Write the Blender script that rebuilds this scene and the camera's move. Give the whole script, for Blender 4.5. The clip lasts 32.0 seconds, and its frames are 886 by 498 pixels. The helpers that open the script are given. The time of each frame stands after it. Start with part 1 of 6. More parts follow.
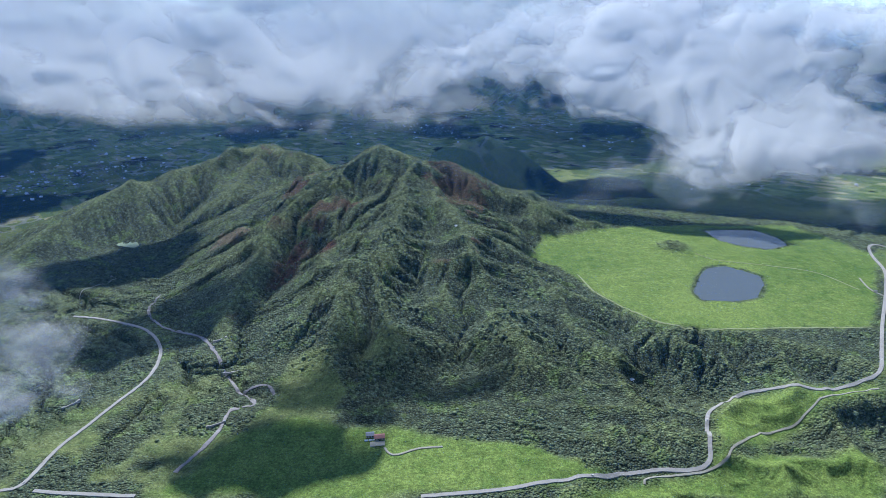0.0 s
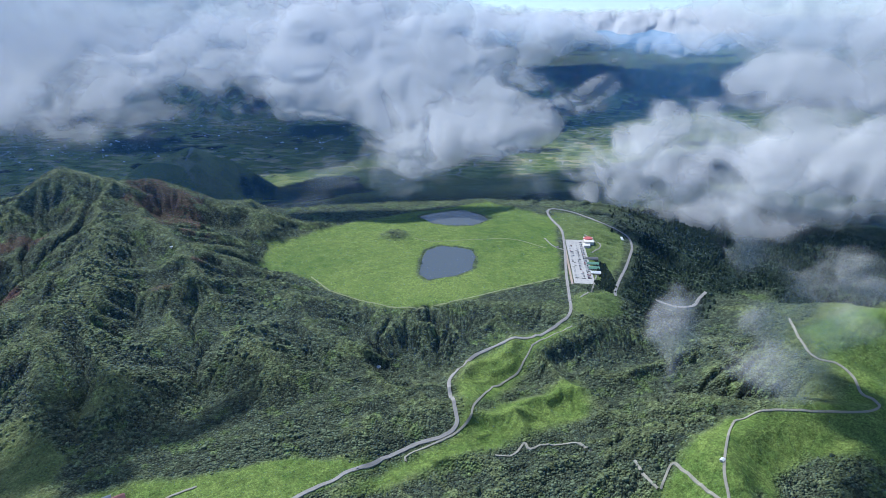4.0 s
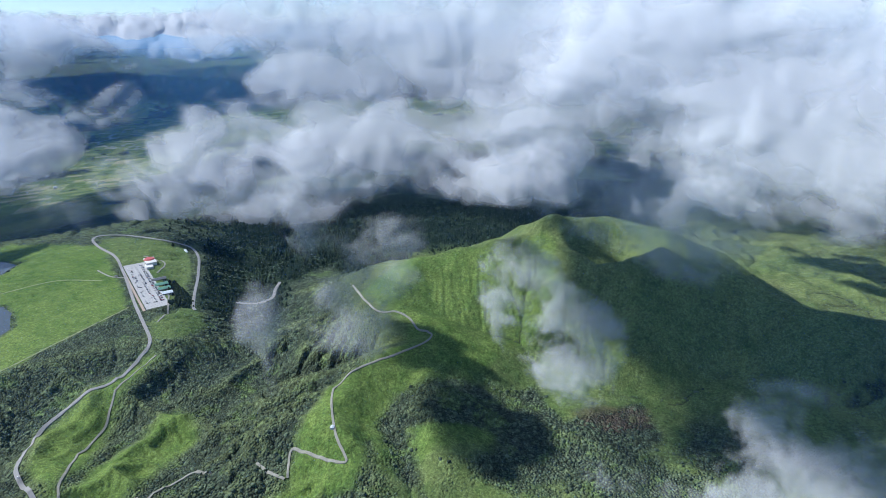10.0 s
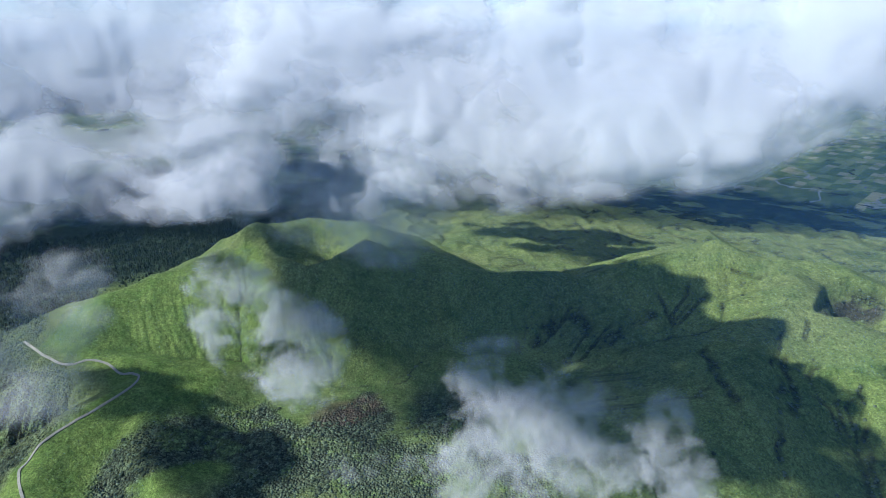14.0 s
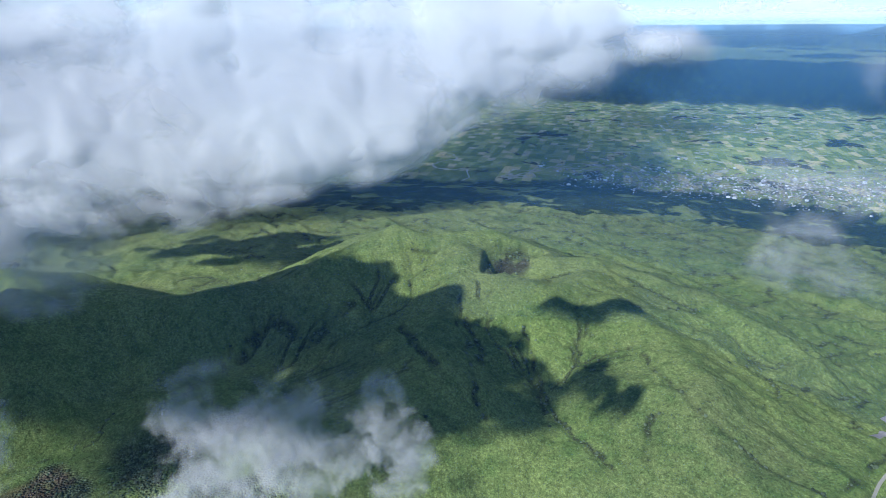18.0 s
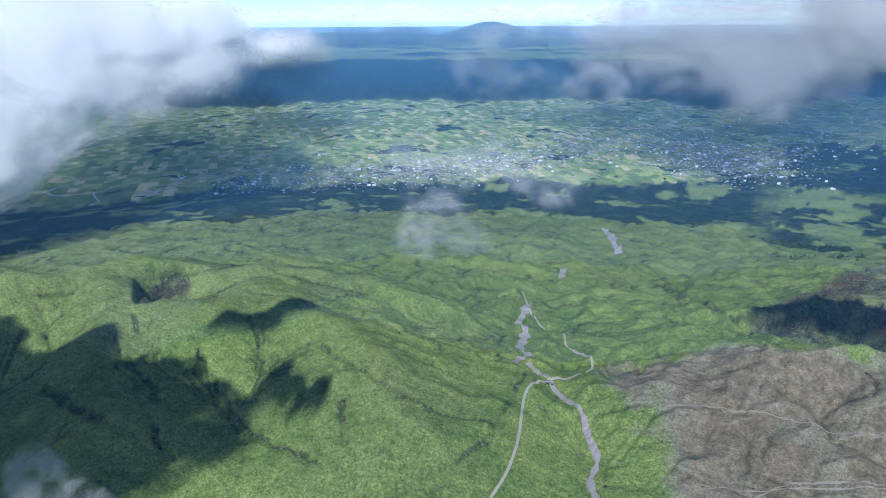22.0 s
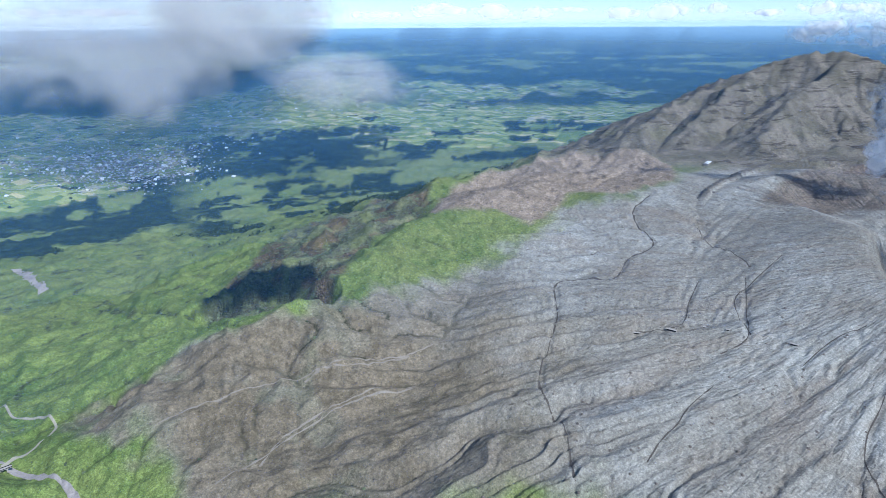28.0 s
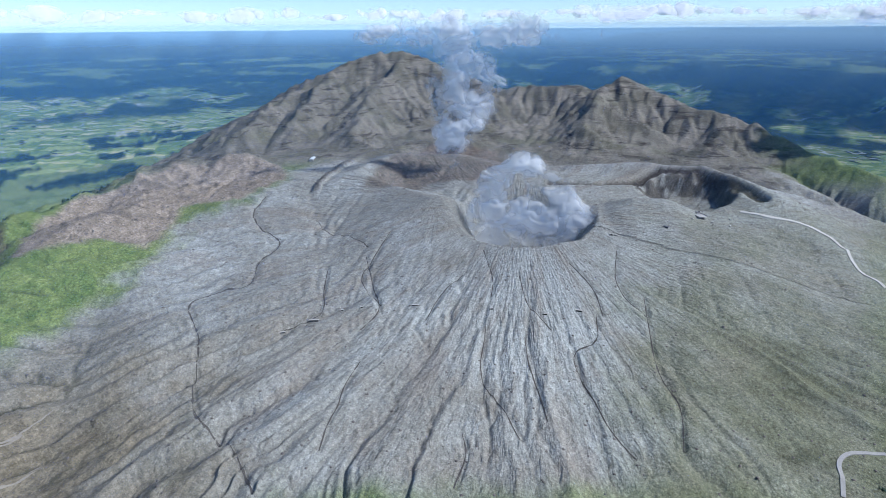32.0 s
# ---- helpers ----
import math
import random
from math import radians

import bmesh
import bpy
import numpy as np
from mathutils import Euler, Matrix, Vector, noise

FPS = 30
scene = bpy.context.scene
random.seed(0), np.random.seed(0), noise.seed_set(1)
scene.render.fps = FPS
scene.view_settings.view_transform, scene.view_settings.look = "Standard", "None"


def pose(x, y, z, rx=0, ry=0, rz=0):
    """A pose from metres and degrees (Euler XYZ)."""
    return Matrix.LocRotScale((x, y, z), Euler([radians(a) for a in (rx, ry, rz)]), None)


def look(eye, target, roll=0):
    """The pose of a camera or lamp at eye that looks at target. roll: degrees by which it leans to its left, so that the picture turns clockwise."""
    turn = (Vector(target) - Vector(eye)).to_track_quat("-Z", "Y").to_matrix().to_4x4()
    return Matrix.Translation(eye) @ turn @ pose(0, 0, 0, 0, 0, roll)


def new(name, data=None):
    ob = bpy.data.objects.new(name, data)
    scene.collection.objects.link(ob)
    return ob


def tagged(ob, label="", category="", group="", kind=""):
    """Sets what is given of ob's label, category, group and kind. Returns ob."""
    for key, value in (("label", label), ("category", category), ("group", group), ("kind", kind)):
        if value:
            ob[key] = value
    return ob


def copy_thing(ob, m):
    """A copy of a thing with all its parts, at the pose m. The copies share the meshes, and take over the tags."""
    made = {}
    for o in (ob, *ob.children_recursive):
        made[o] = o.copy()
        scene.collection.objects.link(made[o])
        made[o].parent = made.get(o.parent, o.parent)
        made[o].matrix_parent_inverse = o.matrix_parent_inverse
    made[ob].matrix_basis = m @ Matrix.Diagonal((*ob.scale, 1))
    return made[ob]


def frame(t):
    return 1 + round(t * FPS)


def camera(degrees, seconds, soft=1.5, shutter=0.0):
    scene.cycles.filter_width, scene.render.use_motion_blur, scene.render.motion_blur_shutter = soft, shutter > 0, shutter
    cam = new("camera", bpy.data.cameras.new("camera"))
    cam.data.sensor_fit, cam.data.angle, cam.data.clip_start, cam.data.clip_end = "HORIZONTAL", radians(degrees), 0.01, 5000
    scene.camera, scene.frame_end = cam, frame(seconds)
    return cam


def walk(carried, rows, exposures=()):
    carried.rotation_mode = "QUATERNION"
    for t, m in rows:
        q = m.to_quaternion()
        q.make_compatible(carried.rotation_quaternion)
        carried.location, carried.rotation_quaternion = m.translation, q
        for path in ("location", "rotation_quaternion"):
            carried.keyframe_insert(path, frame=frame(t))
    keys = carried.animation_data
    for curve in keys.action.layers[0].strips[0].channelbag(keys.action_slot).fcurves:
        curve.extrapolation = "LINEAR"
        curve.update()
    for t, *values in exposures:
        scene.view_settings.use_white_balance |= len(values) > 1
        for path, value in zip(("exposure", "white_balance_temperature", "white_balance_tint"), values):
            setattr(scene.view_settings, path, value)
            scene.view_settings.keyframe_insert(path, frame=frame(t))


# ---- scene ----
EYE = 650.0        # the lookout hangs 650 m over the saddle between the cones
cam = camera(71.05, 32.0, soft=0.75)
walk(cam, [
    (0.0, pose(0, 0, EYE, 69.68, 0.11, -0.00)),
    (0.5, pose(0, 0, EYE, 69.68, 0.12, -3.29)),
    (1.0, pose(0, 0, EYE, 69.70, 0.12, -6.52)),
    (1.5, pose(0, 0, EYE, 69.71, 0.12, -9.60)),
    (2.0, pose(0, 0, EYE, 69.73, 0.13, -12.66)),
    (2.5, pose(0, 0, EYE, 69.74, 0.14, -15.88)),
    (3.0, pose(0, 0, EYE, 69.74, 0.15, -19.26)),
    (3.5, pose(0, 0, EYE, 69.77, 0.19, -22.78)),
    (5.5, pose(0, 0, EYE, 69.80, 0.62, -36.72)),
    (6.0, pose(0, 0, EYE, 69.80, 0.65, -40.26)),
    (6.5, pose(0, 0, EYE, 69.78, 0.65, -43.74)),
    (7.0, pose(0, 0, EYE, 69.77, 0.64, -47.12)),
    (7.5, pose(0, 0, EYE, 69.76, 0.63, -50.39)),
    (8.0, pose(0, 0, EYE, 69.75, 0.60, -53.94)),
    (8.5, pose(0, 0, EYE, 69.74, 0.56, -57.51)),
    (9.0, pose(0, 0, EYE, 69.76, 0.53, -60.89)),
    (9.5, pose(0, 0, EYE, 69.80, 0.50, -64.06)),
    (10.0, pose(0, 0, EYE, 69.84, 0.45, -67.15)),
    (10.5, pose(0, 0, EYE, 69.87, 0.41, -70.63)),
    (11.0, pose(0, 0, EYE, 69.87, 0.37, -74.22)),
    (11.5, pose(0, 0, EYE, 69.88, 0.35, -77.75)),
    (12.0, pose(0, 0, EYE, 69.90, 0.34, -81.07)),
    (12.5, pose(0, 0, EYE, 69.90, 0.33, -84.53)),
    (13.0, pose(0, 0, EYE, 69.91, 0.33, -88.11)),
    (13.5, pose(0, 0, EYE, 69.93, 0.33, -91.75)),
    (14.0, pose(0, 0, EYE, 69.96, 0.35, -95.32)),
    (14.5, pose(0, 0, EYE, 69.99, 0.35, -98.68)),
    (16.5, pose(0, 0, EYE, 70.02, 0.37, -113.53)),
    (17.0, pose(0, 0, EYE, 70.01, 0.37, -117.18)),
    (17.5, pose(0, 0, EYE, 70.01, 0.37, -121.20)),
    (18.0, pose(0, 0, EYE, 70.02, 0.35, -125.04)),
    (18.5, pose(0, 0, EYE, 70.02, 0.33, -128.79)),
    (19.0, pose(0, 0, EYE, 70.03, 0.32, -132.41)),
    (19.5, pose(0, 0, EYE, 70.02, 0.31, -136.18)),
    (20.0, pose(0, 0, EYE, 70.01, 0.31, -140.03)),
    (20.5, pose(0, 0, EYE, 70.02, 0.31, -144.16)),
    (21.0, pose(0, 0, EYE, 70.01, 0.32, -148.74)),
    (21.5, pose(0, 0, EYE, 70.03, 0.31, -153.18)),
    (22.0, pose(0, 0, EYE, 70.04, 0.32, -157.40)),
    (22.5, pose(0, 0, EYE, 70.04, 0.33, -161.35)),
    (23.0, pose(0, 0, EYE, 70.05, 0.36, -165.64)),
    (23.5, pose(0, 0, EYE, 70.04, 0.36, -170.28)),
    (24.0, pose(0, 0, EYE, 70.05, 0.34, -174.69)),
    (24.5, pose(0, 0, EYE, 70.06, 0.34, -178.98)),
    (25.0, pose(0, 0, EYE, 70.06, 0.34, -183.15)),
    (25.5, pose(0, 0, EYE, 70.05, 0.33, -187.46)),
    (27.5, pose(0, 0, EYE, 70.14, 0.35, -205.00)),
    (28.0, pose(0, 0, EYE, 70.14, 0.32, -209.23)),
    (28.5, pose(0, 0, EYE, 70.17, 0.31, -213.71)),
    (29.0, pose(0, 0, EYE, 70.19, 0.31, -217.99)),
    (29.5, pose(0, 0, EYE, 70.20, 0.32, -222.14)),
    (30.0, pose(0, 0, EYE, 70.23, 0.35, -226.41)),
    (30.5, pose(0, 0, EYE, 70.26, 0.39, -230.57)),
    (31.0, pose(0, 0, EYE, 70.25, 0.41, -234.79)),
    (31.5, pose(0, 0, EYE, 70.25, 0.42, -239.71)),
    (32.0, pose(0, 0, EYE, 70.25, 0.42, -244.60)),
], exposures=((0, 0.46, 5900, 9), (3, 0.36, 5900, 9), (6, 0.16, 5900, 9), (10, 0.2, 5900, 9), (13, 0.22, 5900, 9), (19, 0.1, 5900, 9), (24, 0.24, 5900, 9), (28, 0.34, 5900, 9), (32, 0.27, 5900, 9)))

# ---- sky and sun ----
SUN_BEARING, SUN_HEIGHT = -15.0, 46.0
world = bpy.data.worlds.new("sky")
scene.world = world
world.use_nodes = True
wn = world.node_tree
sky = wn.nodes.new("ShaderNodeTexSky")
sky.sky_type, sky.sun_disc = "NISHITA", False
sky.sun_elevation, sky.sun_rotation = radians(SUN_HEIGHT), radians(SUN_BEARING)
sky.altitude, sky.dust_density, sky.air_density = 1700, 0.1, 0.8
tint = wn.nodes.new("ShaderNodeMixRGB")            # clear mountain air, a little bluer
tint.blend_type = "MULTIPLY"
tint.inputs[0].default_value, tint.inputs[2].default_value = 1.0, (0.80, 0.90, 1.02, 1)
wn.links.new(sky.outputs[0], tint.inputs[1])
wn.links.new(tint.outputs[0], wn.nodes["Background"].inputs[0])
wn.nodes["Background"].inputs[1].default_value = 0.122
lamp = bpy.data.lights.new("sun", "SUN")
lamp.energy, lamp.angle, lamp.color = 4.5, radians(0.55), (1.0, 0.975, 0.94)
sun = new("sun", lamp)
sb, sh = radians(SUN_BEARING), radians(SUN_HEIGHT)
SUN_WAY = Vector((math.sin(sb) * math.cos(sh), math.cos(sb) * math.cos(sh), math.sin(sh)))
sun.matrix_world = look(SUN_WAY * 3000, (0, 0, 0))
scene.view_settings.exposure = 0.0
scene.cycles.transparent_max_bounces = 48      # haze and cloud shells lie many deep

# ---- terrain plan ----
# Places are fitted to the camera's view: bearing (degrees to the right of the first view), dip below level, estimated
# distance.
def from_view(b, dip, d):
    a = math.radians(b)
    return (math.sin(a) * d, math.cos(a) * d, EYE - math.tan(math.radians(dip)) * d)


def lattice(n):
    """A chance value from 0 to 1 for each whole number."""
    n = (n ^ (n >> np.uint32(13))) * np.uint32(1274126177)
    return ((n ^ (n >> np.uint32(16))) & np.uint32(0xFFFF)).astype(np.float32) * np.float32(1 / 65535.0)


def value_noise(x, y, seed=0):
    """Smooth noise of wavelength 1, from -1 to 1."""
    fx, fy = np.floor(x), np.floor(y)
    u, v = (x - fx).astype(np.float32), (y - fy).astype(np.float32)
    kx, ky = np.uint32(374761393), np.uint32(668265263)
    n = fx.astype(np.int64).astype(np.uint32) * kx + fy.astype(np.int64).astype(np.uint32) * ky + np.uint32((seed * 974634777) & 0xFFFFFFFF)
    u, v = u * u * u * (u * (u * 6 - 15) + 10), v * v * v * (v * (v * 6 - 15) + 10)
    a, c = lattice(n), lattice(n + ky)
    a += (lattice(n + kx) - a) * u
    c += (lattice(n + kx + ky) - c) * u
    return (2 * (a + (c - a) * v) - 1).astype(np.float64)


def fbm(x, y, octaves=4, seed=0):
    total, amp, freq = 0.0, 0.5, 1.0
    for k in range(octaves):
        total = total + amp * value_noise(x * freq + 17.3 * k, y * freq - 9.1 * k, seed + k)
        amp, freq = amp * 0.5, freq * 2.03
    return total


def ridged(x, y, octaves=3, seed=0):
    """Sharp crests near 1, hollows near 0."""
    total, amp, freq = 0.0, 0.55, 1.0
    for k in range(octaves):
        total = total + amp * (1 - np.abs(value_noise(x * freq + 5.7 * k, y * freq + 3.3 * k, seed + k)) * 1.6)
        amp, freq = amp * 0.5, freq * 2.1
    return total


def ramp(v, lo, hi):
    t = np.clip((v - lo) / (hi - lo), 0, 1)
    return t * t * (3 - 2 * t)


def soft_max(a, b, k):
    return 0.5 * (a + b + np.sqrt((a - b) ** 2 + k * k))


def along(x, y, line):
    """Distance to a line of (x, y, ...) points, with the third number carried along it."""
    best, carried = np.full(np.shape(x), 1e9), np.zeros(np.shape(x))
    for p, q in zip(line, line[1:]):
        dx, dy = q[0] - p[0], q[1] - p[1]
        s = np.clip(((x - p[0]) * dx + (y - p[1]) * dy) / (dx * dx + dy * dy + 1e-9), 0, 1)
        d = np.hypot(x - p[0] - s * dx, y - p[1] - s * dy)
        near = d < best
        best = np.where(near, d, best)
        if len(p) > 2:
            carried = np.where(near, p[2] + s * (q[2] - p[2]), carried)
    return best, carried


def crest(x, y, h, line, slope, round_=20.0, k=8.0):
    """Raises h to a ridge whose crest follows the line of points sighted from the camera."""
    pts = [from_view(*p) for p in line]
    out = np.full(np.shape(x), -1e4)
    for p, q in zip(pts, pts[1:]):
        dx, dy = q[0] - p[0], q[1] - p[1]
        s = np.clip(((x - p[0]) * dx + (y - p[1]) * dy) / (dx * dx + dy * dy + 1e-9), 0, 1)
        d = np.hypot(x - p[0] - s * dx, y - p[1] - s * dy)
        out = np.maximum(out, p[2] + s * (q[2] - p[2]) - slope * (np.sqrt(d * d + round_ * round_) - round_))
    return soft_max(h, out, k)


def inside(x, y, outline):
    """Signed distance to an outline, positive within."""
    ring = list(outline) + [outline[0]]
    d, odd = np.full(np.shape(x), 1e9), np.zeros(np.shape(x), bool)
    for p, q in zip(ring, ring[1:]):
        dx, dy = q[0] - p[0], q[1] - p[1]
        s = np.clip(((x - p[0]) * dx + (y - p[1]) * dy) / (dx * dx + dy * dy + 1e-9), 0, 1)
        d = np.minimum(d, np.hypot(x - p[0] - s * dx, y - p[1] - s * dy))
        if dy:
            odd ^= ((p[1] > y) != (q[1] > y)) & (x < dx * (y - p[1]) / dy + p[0])
    return np.where(odd, d, -d)


# The ground without its hills: for each bearing, heights over the distance.
PROFILES = []
def profile(b, *pairs):
    PROFILES.append((b, [p[0] for p in pairs], [p[1] for p in pairs]))

profile(-70, (0, 0), (900, 20), (1600, 20), (2400, -60), (3000, -250), (4500, -640), (9500, -650), (11000, -200), (40000, -200))
profile(-35, (0, 0), (900, 0), (1200, -20), (1800, -60), (2500, -120), (3000, -250), (4500, -640), (9500, -650), (11500, -150), (40000, -200))
profile(-10, (0, 0), (900, 0), (1200, 0), (1700, 0), (2300, -60), (3000, -300), (4500, -640), (9500, -650), (11500, -150), (40000, -200))
profile(10, (0, 0), (900, 0), (1150, -10), (1400, 25), (2200, 25), (2500, -60), (3000, -250), (4500, -550), (6000, -640), (9500, -640), (11500, -150), (40000, -200))
profile(30, (0, 0), (900, -10), (1150, -30), (1330, 25), (2250, 25), (2450, -40), (3000, -200), (4500, -500), (7000, -640), (9500, -640), (11500, -150), (40000, -200))
profile(40, (0, 0), (900, -30), (1120, -35), (1300, 25), (1950, 30), (2300, 25), (2500, -60), (3000, -200), (4500, -450), (7000, -640), (10500, -640), (12500, -150), (40000, -200))
profile(52, (0, 0), (800, -20), (1150, -40), (1500, -40), (2000, -60), (3000, -170), (5000, -400), (8000, -600), (11500, -600), (13500, -100), (40000, -150))
profile(75, (0, 0), (800, 0), (1000, 0), (1300, -10), (2000, -80), (3000, -200), (5000, -400), (8000, -600), (11500, -600), (12500, 0), (40000, 0))
profile(100, (0, 0), (750, -20), (1100, -5), (1500, 0), (2000, -60), (2800, -150), (4000, -350), (5200, -590), (11500, -600), (12500, 0), (20000, -50), (40000, -250))
profile(130, (0, 0), (700, -20), (1000, 0), (1500, -10), (2000, -60), (2800, -160), (4000, -380), (5000, -590), (11500, -600), (12200, 20), (20000, -40), (40000, -250))
profile(160, (0, 0), (700, -20), (1000, -40), (1400, -30), (1800, -60), (2600, -150), (3600, -330), (4600, -570), (11500, -600), (12200, 20), (20000, -40), (40000, -250))
profile(182, (0, 0), (700, 0), (1000, 0), (1400, -20), (2000, -90), (2600, -150), (3600, -350), (4600, -560), (11500, -590), (12500, 0), (20000, -40), (40000, -250))
profile(200, (0, 0), (700, 22), (1000, 30), (1250, 30), (1450, 0), (1700, -60), (2200, -130), (3000, -250), (4500, -500), (8500, -480), (10500, -200), (14000, -150), (40000, -300))
profile(218, (0, 0), (700, 58), (1000, 72), (1400, 125), (1800, 190), (2100, 215), (2500, 120), (3200, -150), (4500, -450), (9000, -400), (14000, -150), (40000, -300))
profile(232, (0, 0), (700, 72), (1000, 92), (1400, 145), (1800, 215), (2300, 240), (2800, 250), (3600, 0), (5000, -300), (9000, -350), (14000, -150), (40000, -300))
profile(252, (0, 0), (700, 55), (1000, 85), (1350, 165), (1800, 225), (2100, 215), (2600, 260), (3400, 100), (5000, -400), (9000, -400), (14000, -100), (40000, -250))
profile(268, (0, 0), (700, 35), (1000, 62), (1350, 130), (1800, 200), (2100, 210), (2400, 230), (3200, 0), (4500, -450), (9000, -500), (13000, -100), (40000, -250))
profile(285, (0, 0), (700, 10), (1000, 30), (1500, 85), (2000, 130), (2500, 120), (3200, -100), (4500, -550), (9000, -600), (12000, -100), (40000, -250))
PROFILES.append((PROFILES[0][0] + 360, *PROFILES[0][1:]))

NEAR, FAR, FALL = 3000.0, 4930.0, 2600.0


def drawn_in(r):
    """The lens reaches 5 km: past 3 km the country is pulled in along the camera's sight lines, to fit its view."""
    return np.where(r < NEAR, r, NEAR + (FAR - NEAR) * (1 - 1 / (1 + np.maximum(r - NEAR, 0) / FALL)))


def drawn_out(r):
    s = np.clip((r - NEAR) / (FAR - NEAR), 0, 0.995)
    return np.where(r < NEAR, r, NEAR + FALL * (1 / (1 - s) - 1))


def base_height(b, r):
    b = (b + 70) % 360 - 70
    h = np.zeros(np.shape(b))
    for (b0, r0, z0), (b1, r1, z1) in zip(PROFILES, PROFILES[1:]):
        m = (b >= b0) & (b <= b1)
        if m.any():
            t = ramp(b[m], b0, b1)
            h[m] = np.interp(r[m], r0, z0) * (1 - t) + np.interp(r[m], r1, z1) * t
    return h


CRATER = from_view(252.0, 17.5, 1545)


def far_edge(b, r):
    """The caldera wall runs in and out."""
    return r + ramp(r, 8000, 10500) * (1500 * fbm(b / 7, b * 0 + 2, 2, 35) + 700 * fbm(b / 1.6, b * 0 + 4, 3, 36))


def height(X, Y):
    """Ground height at plan places (arrays), in the drawn-in plan."""
    X, Y = np.asarray(X, float), np.asarray(Y, float)
    R = np.hypot(X, Y) + 1e-6
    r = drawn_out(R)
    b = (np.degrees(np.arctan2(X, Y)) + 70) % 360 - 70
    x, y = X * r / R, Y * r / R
    wx = x + 22 * fbm(x / 210, y / 210, 3, 11)
    wy = y + 22 * fbm(x / 210, y / 210, 3, 23)
    b2 = np.degrees(np.arctan2(wx, wy))
    h = base_height(b2, far_edge(b, np.hypot(wx, wy)))
    h = h + 10 * fbm(x / 300, y / 300, 3, 5) * ramp(r, 500, 900)
    # scarred mountain with many spurs
    for line, slope in (
        ([(-6, 11.2, 2085), (1.3, 12.2, 2080), (3.5, 13.5, 2040), (8.3, 15.6, 1950), (14, 17.2, 1950)], 0.5),
        ([(-6, 11.2, 2085), (-8.7, 12.6, 2050), (-13, 14.8, 1960), (-17, 18.3, 1750), (-20.5, 23.5, 1460), (-22, 29, 1200)], 0.42),
        ([(-6, 11.2, 2085), (-3.5, 14.5, 1800), (-5, 18, 1560), (-8, 22.4, 1340), (-11, 28, 1140), (-12, 35, 950)], 0.42),
        ([(-3, 13.5, 1900), (1.5, 17.5, 1640), (2.6, 20.5, 1460), (-0.5, 24, 1290), (-5, 28, 1130), (-8, 32, 1030), (-9, 37, 900)], 0.42),
        ([(2.6, 20.5, 1460), (6, 25, 1250), (8, 29.5, 1090), (6, 35.5, 930)], 0.36),
        ([(4, 19.5, 1600), (11, 23.5, 1360), (15, 28.5, 1160), (14, 35.5, 950)], 0.34),
        ([(-16.5, 10, 2900), (-9.1, 12.1, 2700), (-4, 13.6, 2500)], 0.5),
        ([(-16.5, 10, 2900), (-22.7, 11.3, 2800), (-27.3, 12.4, 2700), (-33, 15.0, 2500), (-38, 17.5, 2350)], 0.45),
        ([(-16.5, 10, 2900), (-19, 13.5, 2500), (-22, 17.5, 2250)], 0.5),
    ):
        h = crest(wx, wy, h, line, slope, 10)
    # spurs and gullies worn into the scarred mountains
    worn = ramp(b, -60, -30) * (1 - ramp(b, 12, 26)) * ramp(h, 5, 70) * (1 - ramp(r, 3000, 3400))
    h = h + worn * 52 * (ridged(wx / 210, wy / 210, 3, 41) - 0.45)
    # dome far behind
    h = crest(x, y, h, [(0.5, 11.0, 4950), (3.9, 9.95, 4900), (6.3, 11.1, 4850)], 0.85, 90)
    # mound on the plain
    h = crest(x, y, h, [(20.6, 18.6, 1830), (22.5, 18.9, 1815)], 0.35, 15, 3)
    # grassy cone with a bowl
    for line, slope in (
        ([(64.5, 21, 1354), (71.3, 19.6, 1404), (75.6, 18.2, 1460), (78, 16.8, 1500), (82.5, 16.5, 1570), (87.8, 17.2, 1530), (91, 19, 1480), (94.2, 20.3, 1450), (98.3, 21.9, 1400), (103, 22.3, 1380)], 0.55),
        ([(78, 16.8, 1500), (79.5, 19.6, 1390), (81.5, 20.9, 1335), (84.5, 20.4, 1350), (87.5, 18.6, 1440)], 0.62),
        ([(64.5, 21, 1354), (61.5, 24.5, 1230), (67, 27.3, 1120), (64, 28.5, 1070), (57, 30.5, 1000), (55, 33, 905), (56.5, 38, 780)], 0.42),
        ([(67, 27.3, 1120), (66, 31, 1000), (65, 34.5, 890), (67, 38, 790)], 0.4),
    ):
        h = crest(wx, wy, h, line, slope, 12)
    bowl = np.hypot(x - from_view(82.6, 19, 1465)[0], y - from_view(82.6, 19, 1465)[1])
    h = h - 62 * np.exp(-(bowl / 92) ** 4)
    # long grassy hill with a broken crater
    for line, slope in (
        ([(103, 22.3, 1380), (108, 22.2, 1380), (114.2, 20.2, 1400), (120, 17.9, 1480), (125, 18.7, 1500), (130, 18.1, 1520), (136, 20.2, 1450), (141, 20.4, 1480), (149.6, 22.2, 1430), (155, 24.5, 1300)], 0.5),
        ([(125, 18.7, 1500), (128, 20.5, 1380), (131, 22.5, 1300), (136, 23.2, 1250), (139, 22.3, 1330)], 0.4),
        ([(128, 20.5, 1380), (124, 25.5, 1170), (126, 31, 950)], 0.34),
        ([(139, 22.3, 1330), (146, 26, 1140), (151, 30, 960)], 0.3),
    ):
        h = crest(wx, wy, h, line, slope, 25, 12)
    pit = np.hypot(x - from_view(132.5, 20.6, 1400)[0], y - from_view(132.5, 20.6, 1400)[1])
    h = h - 30 * np.exp(-(pit / 60) ** 4)
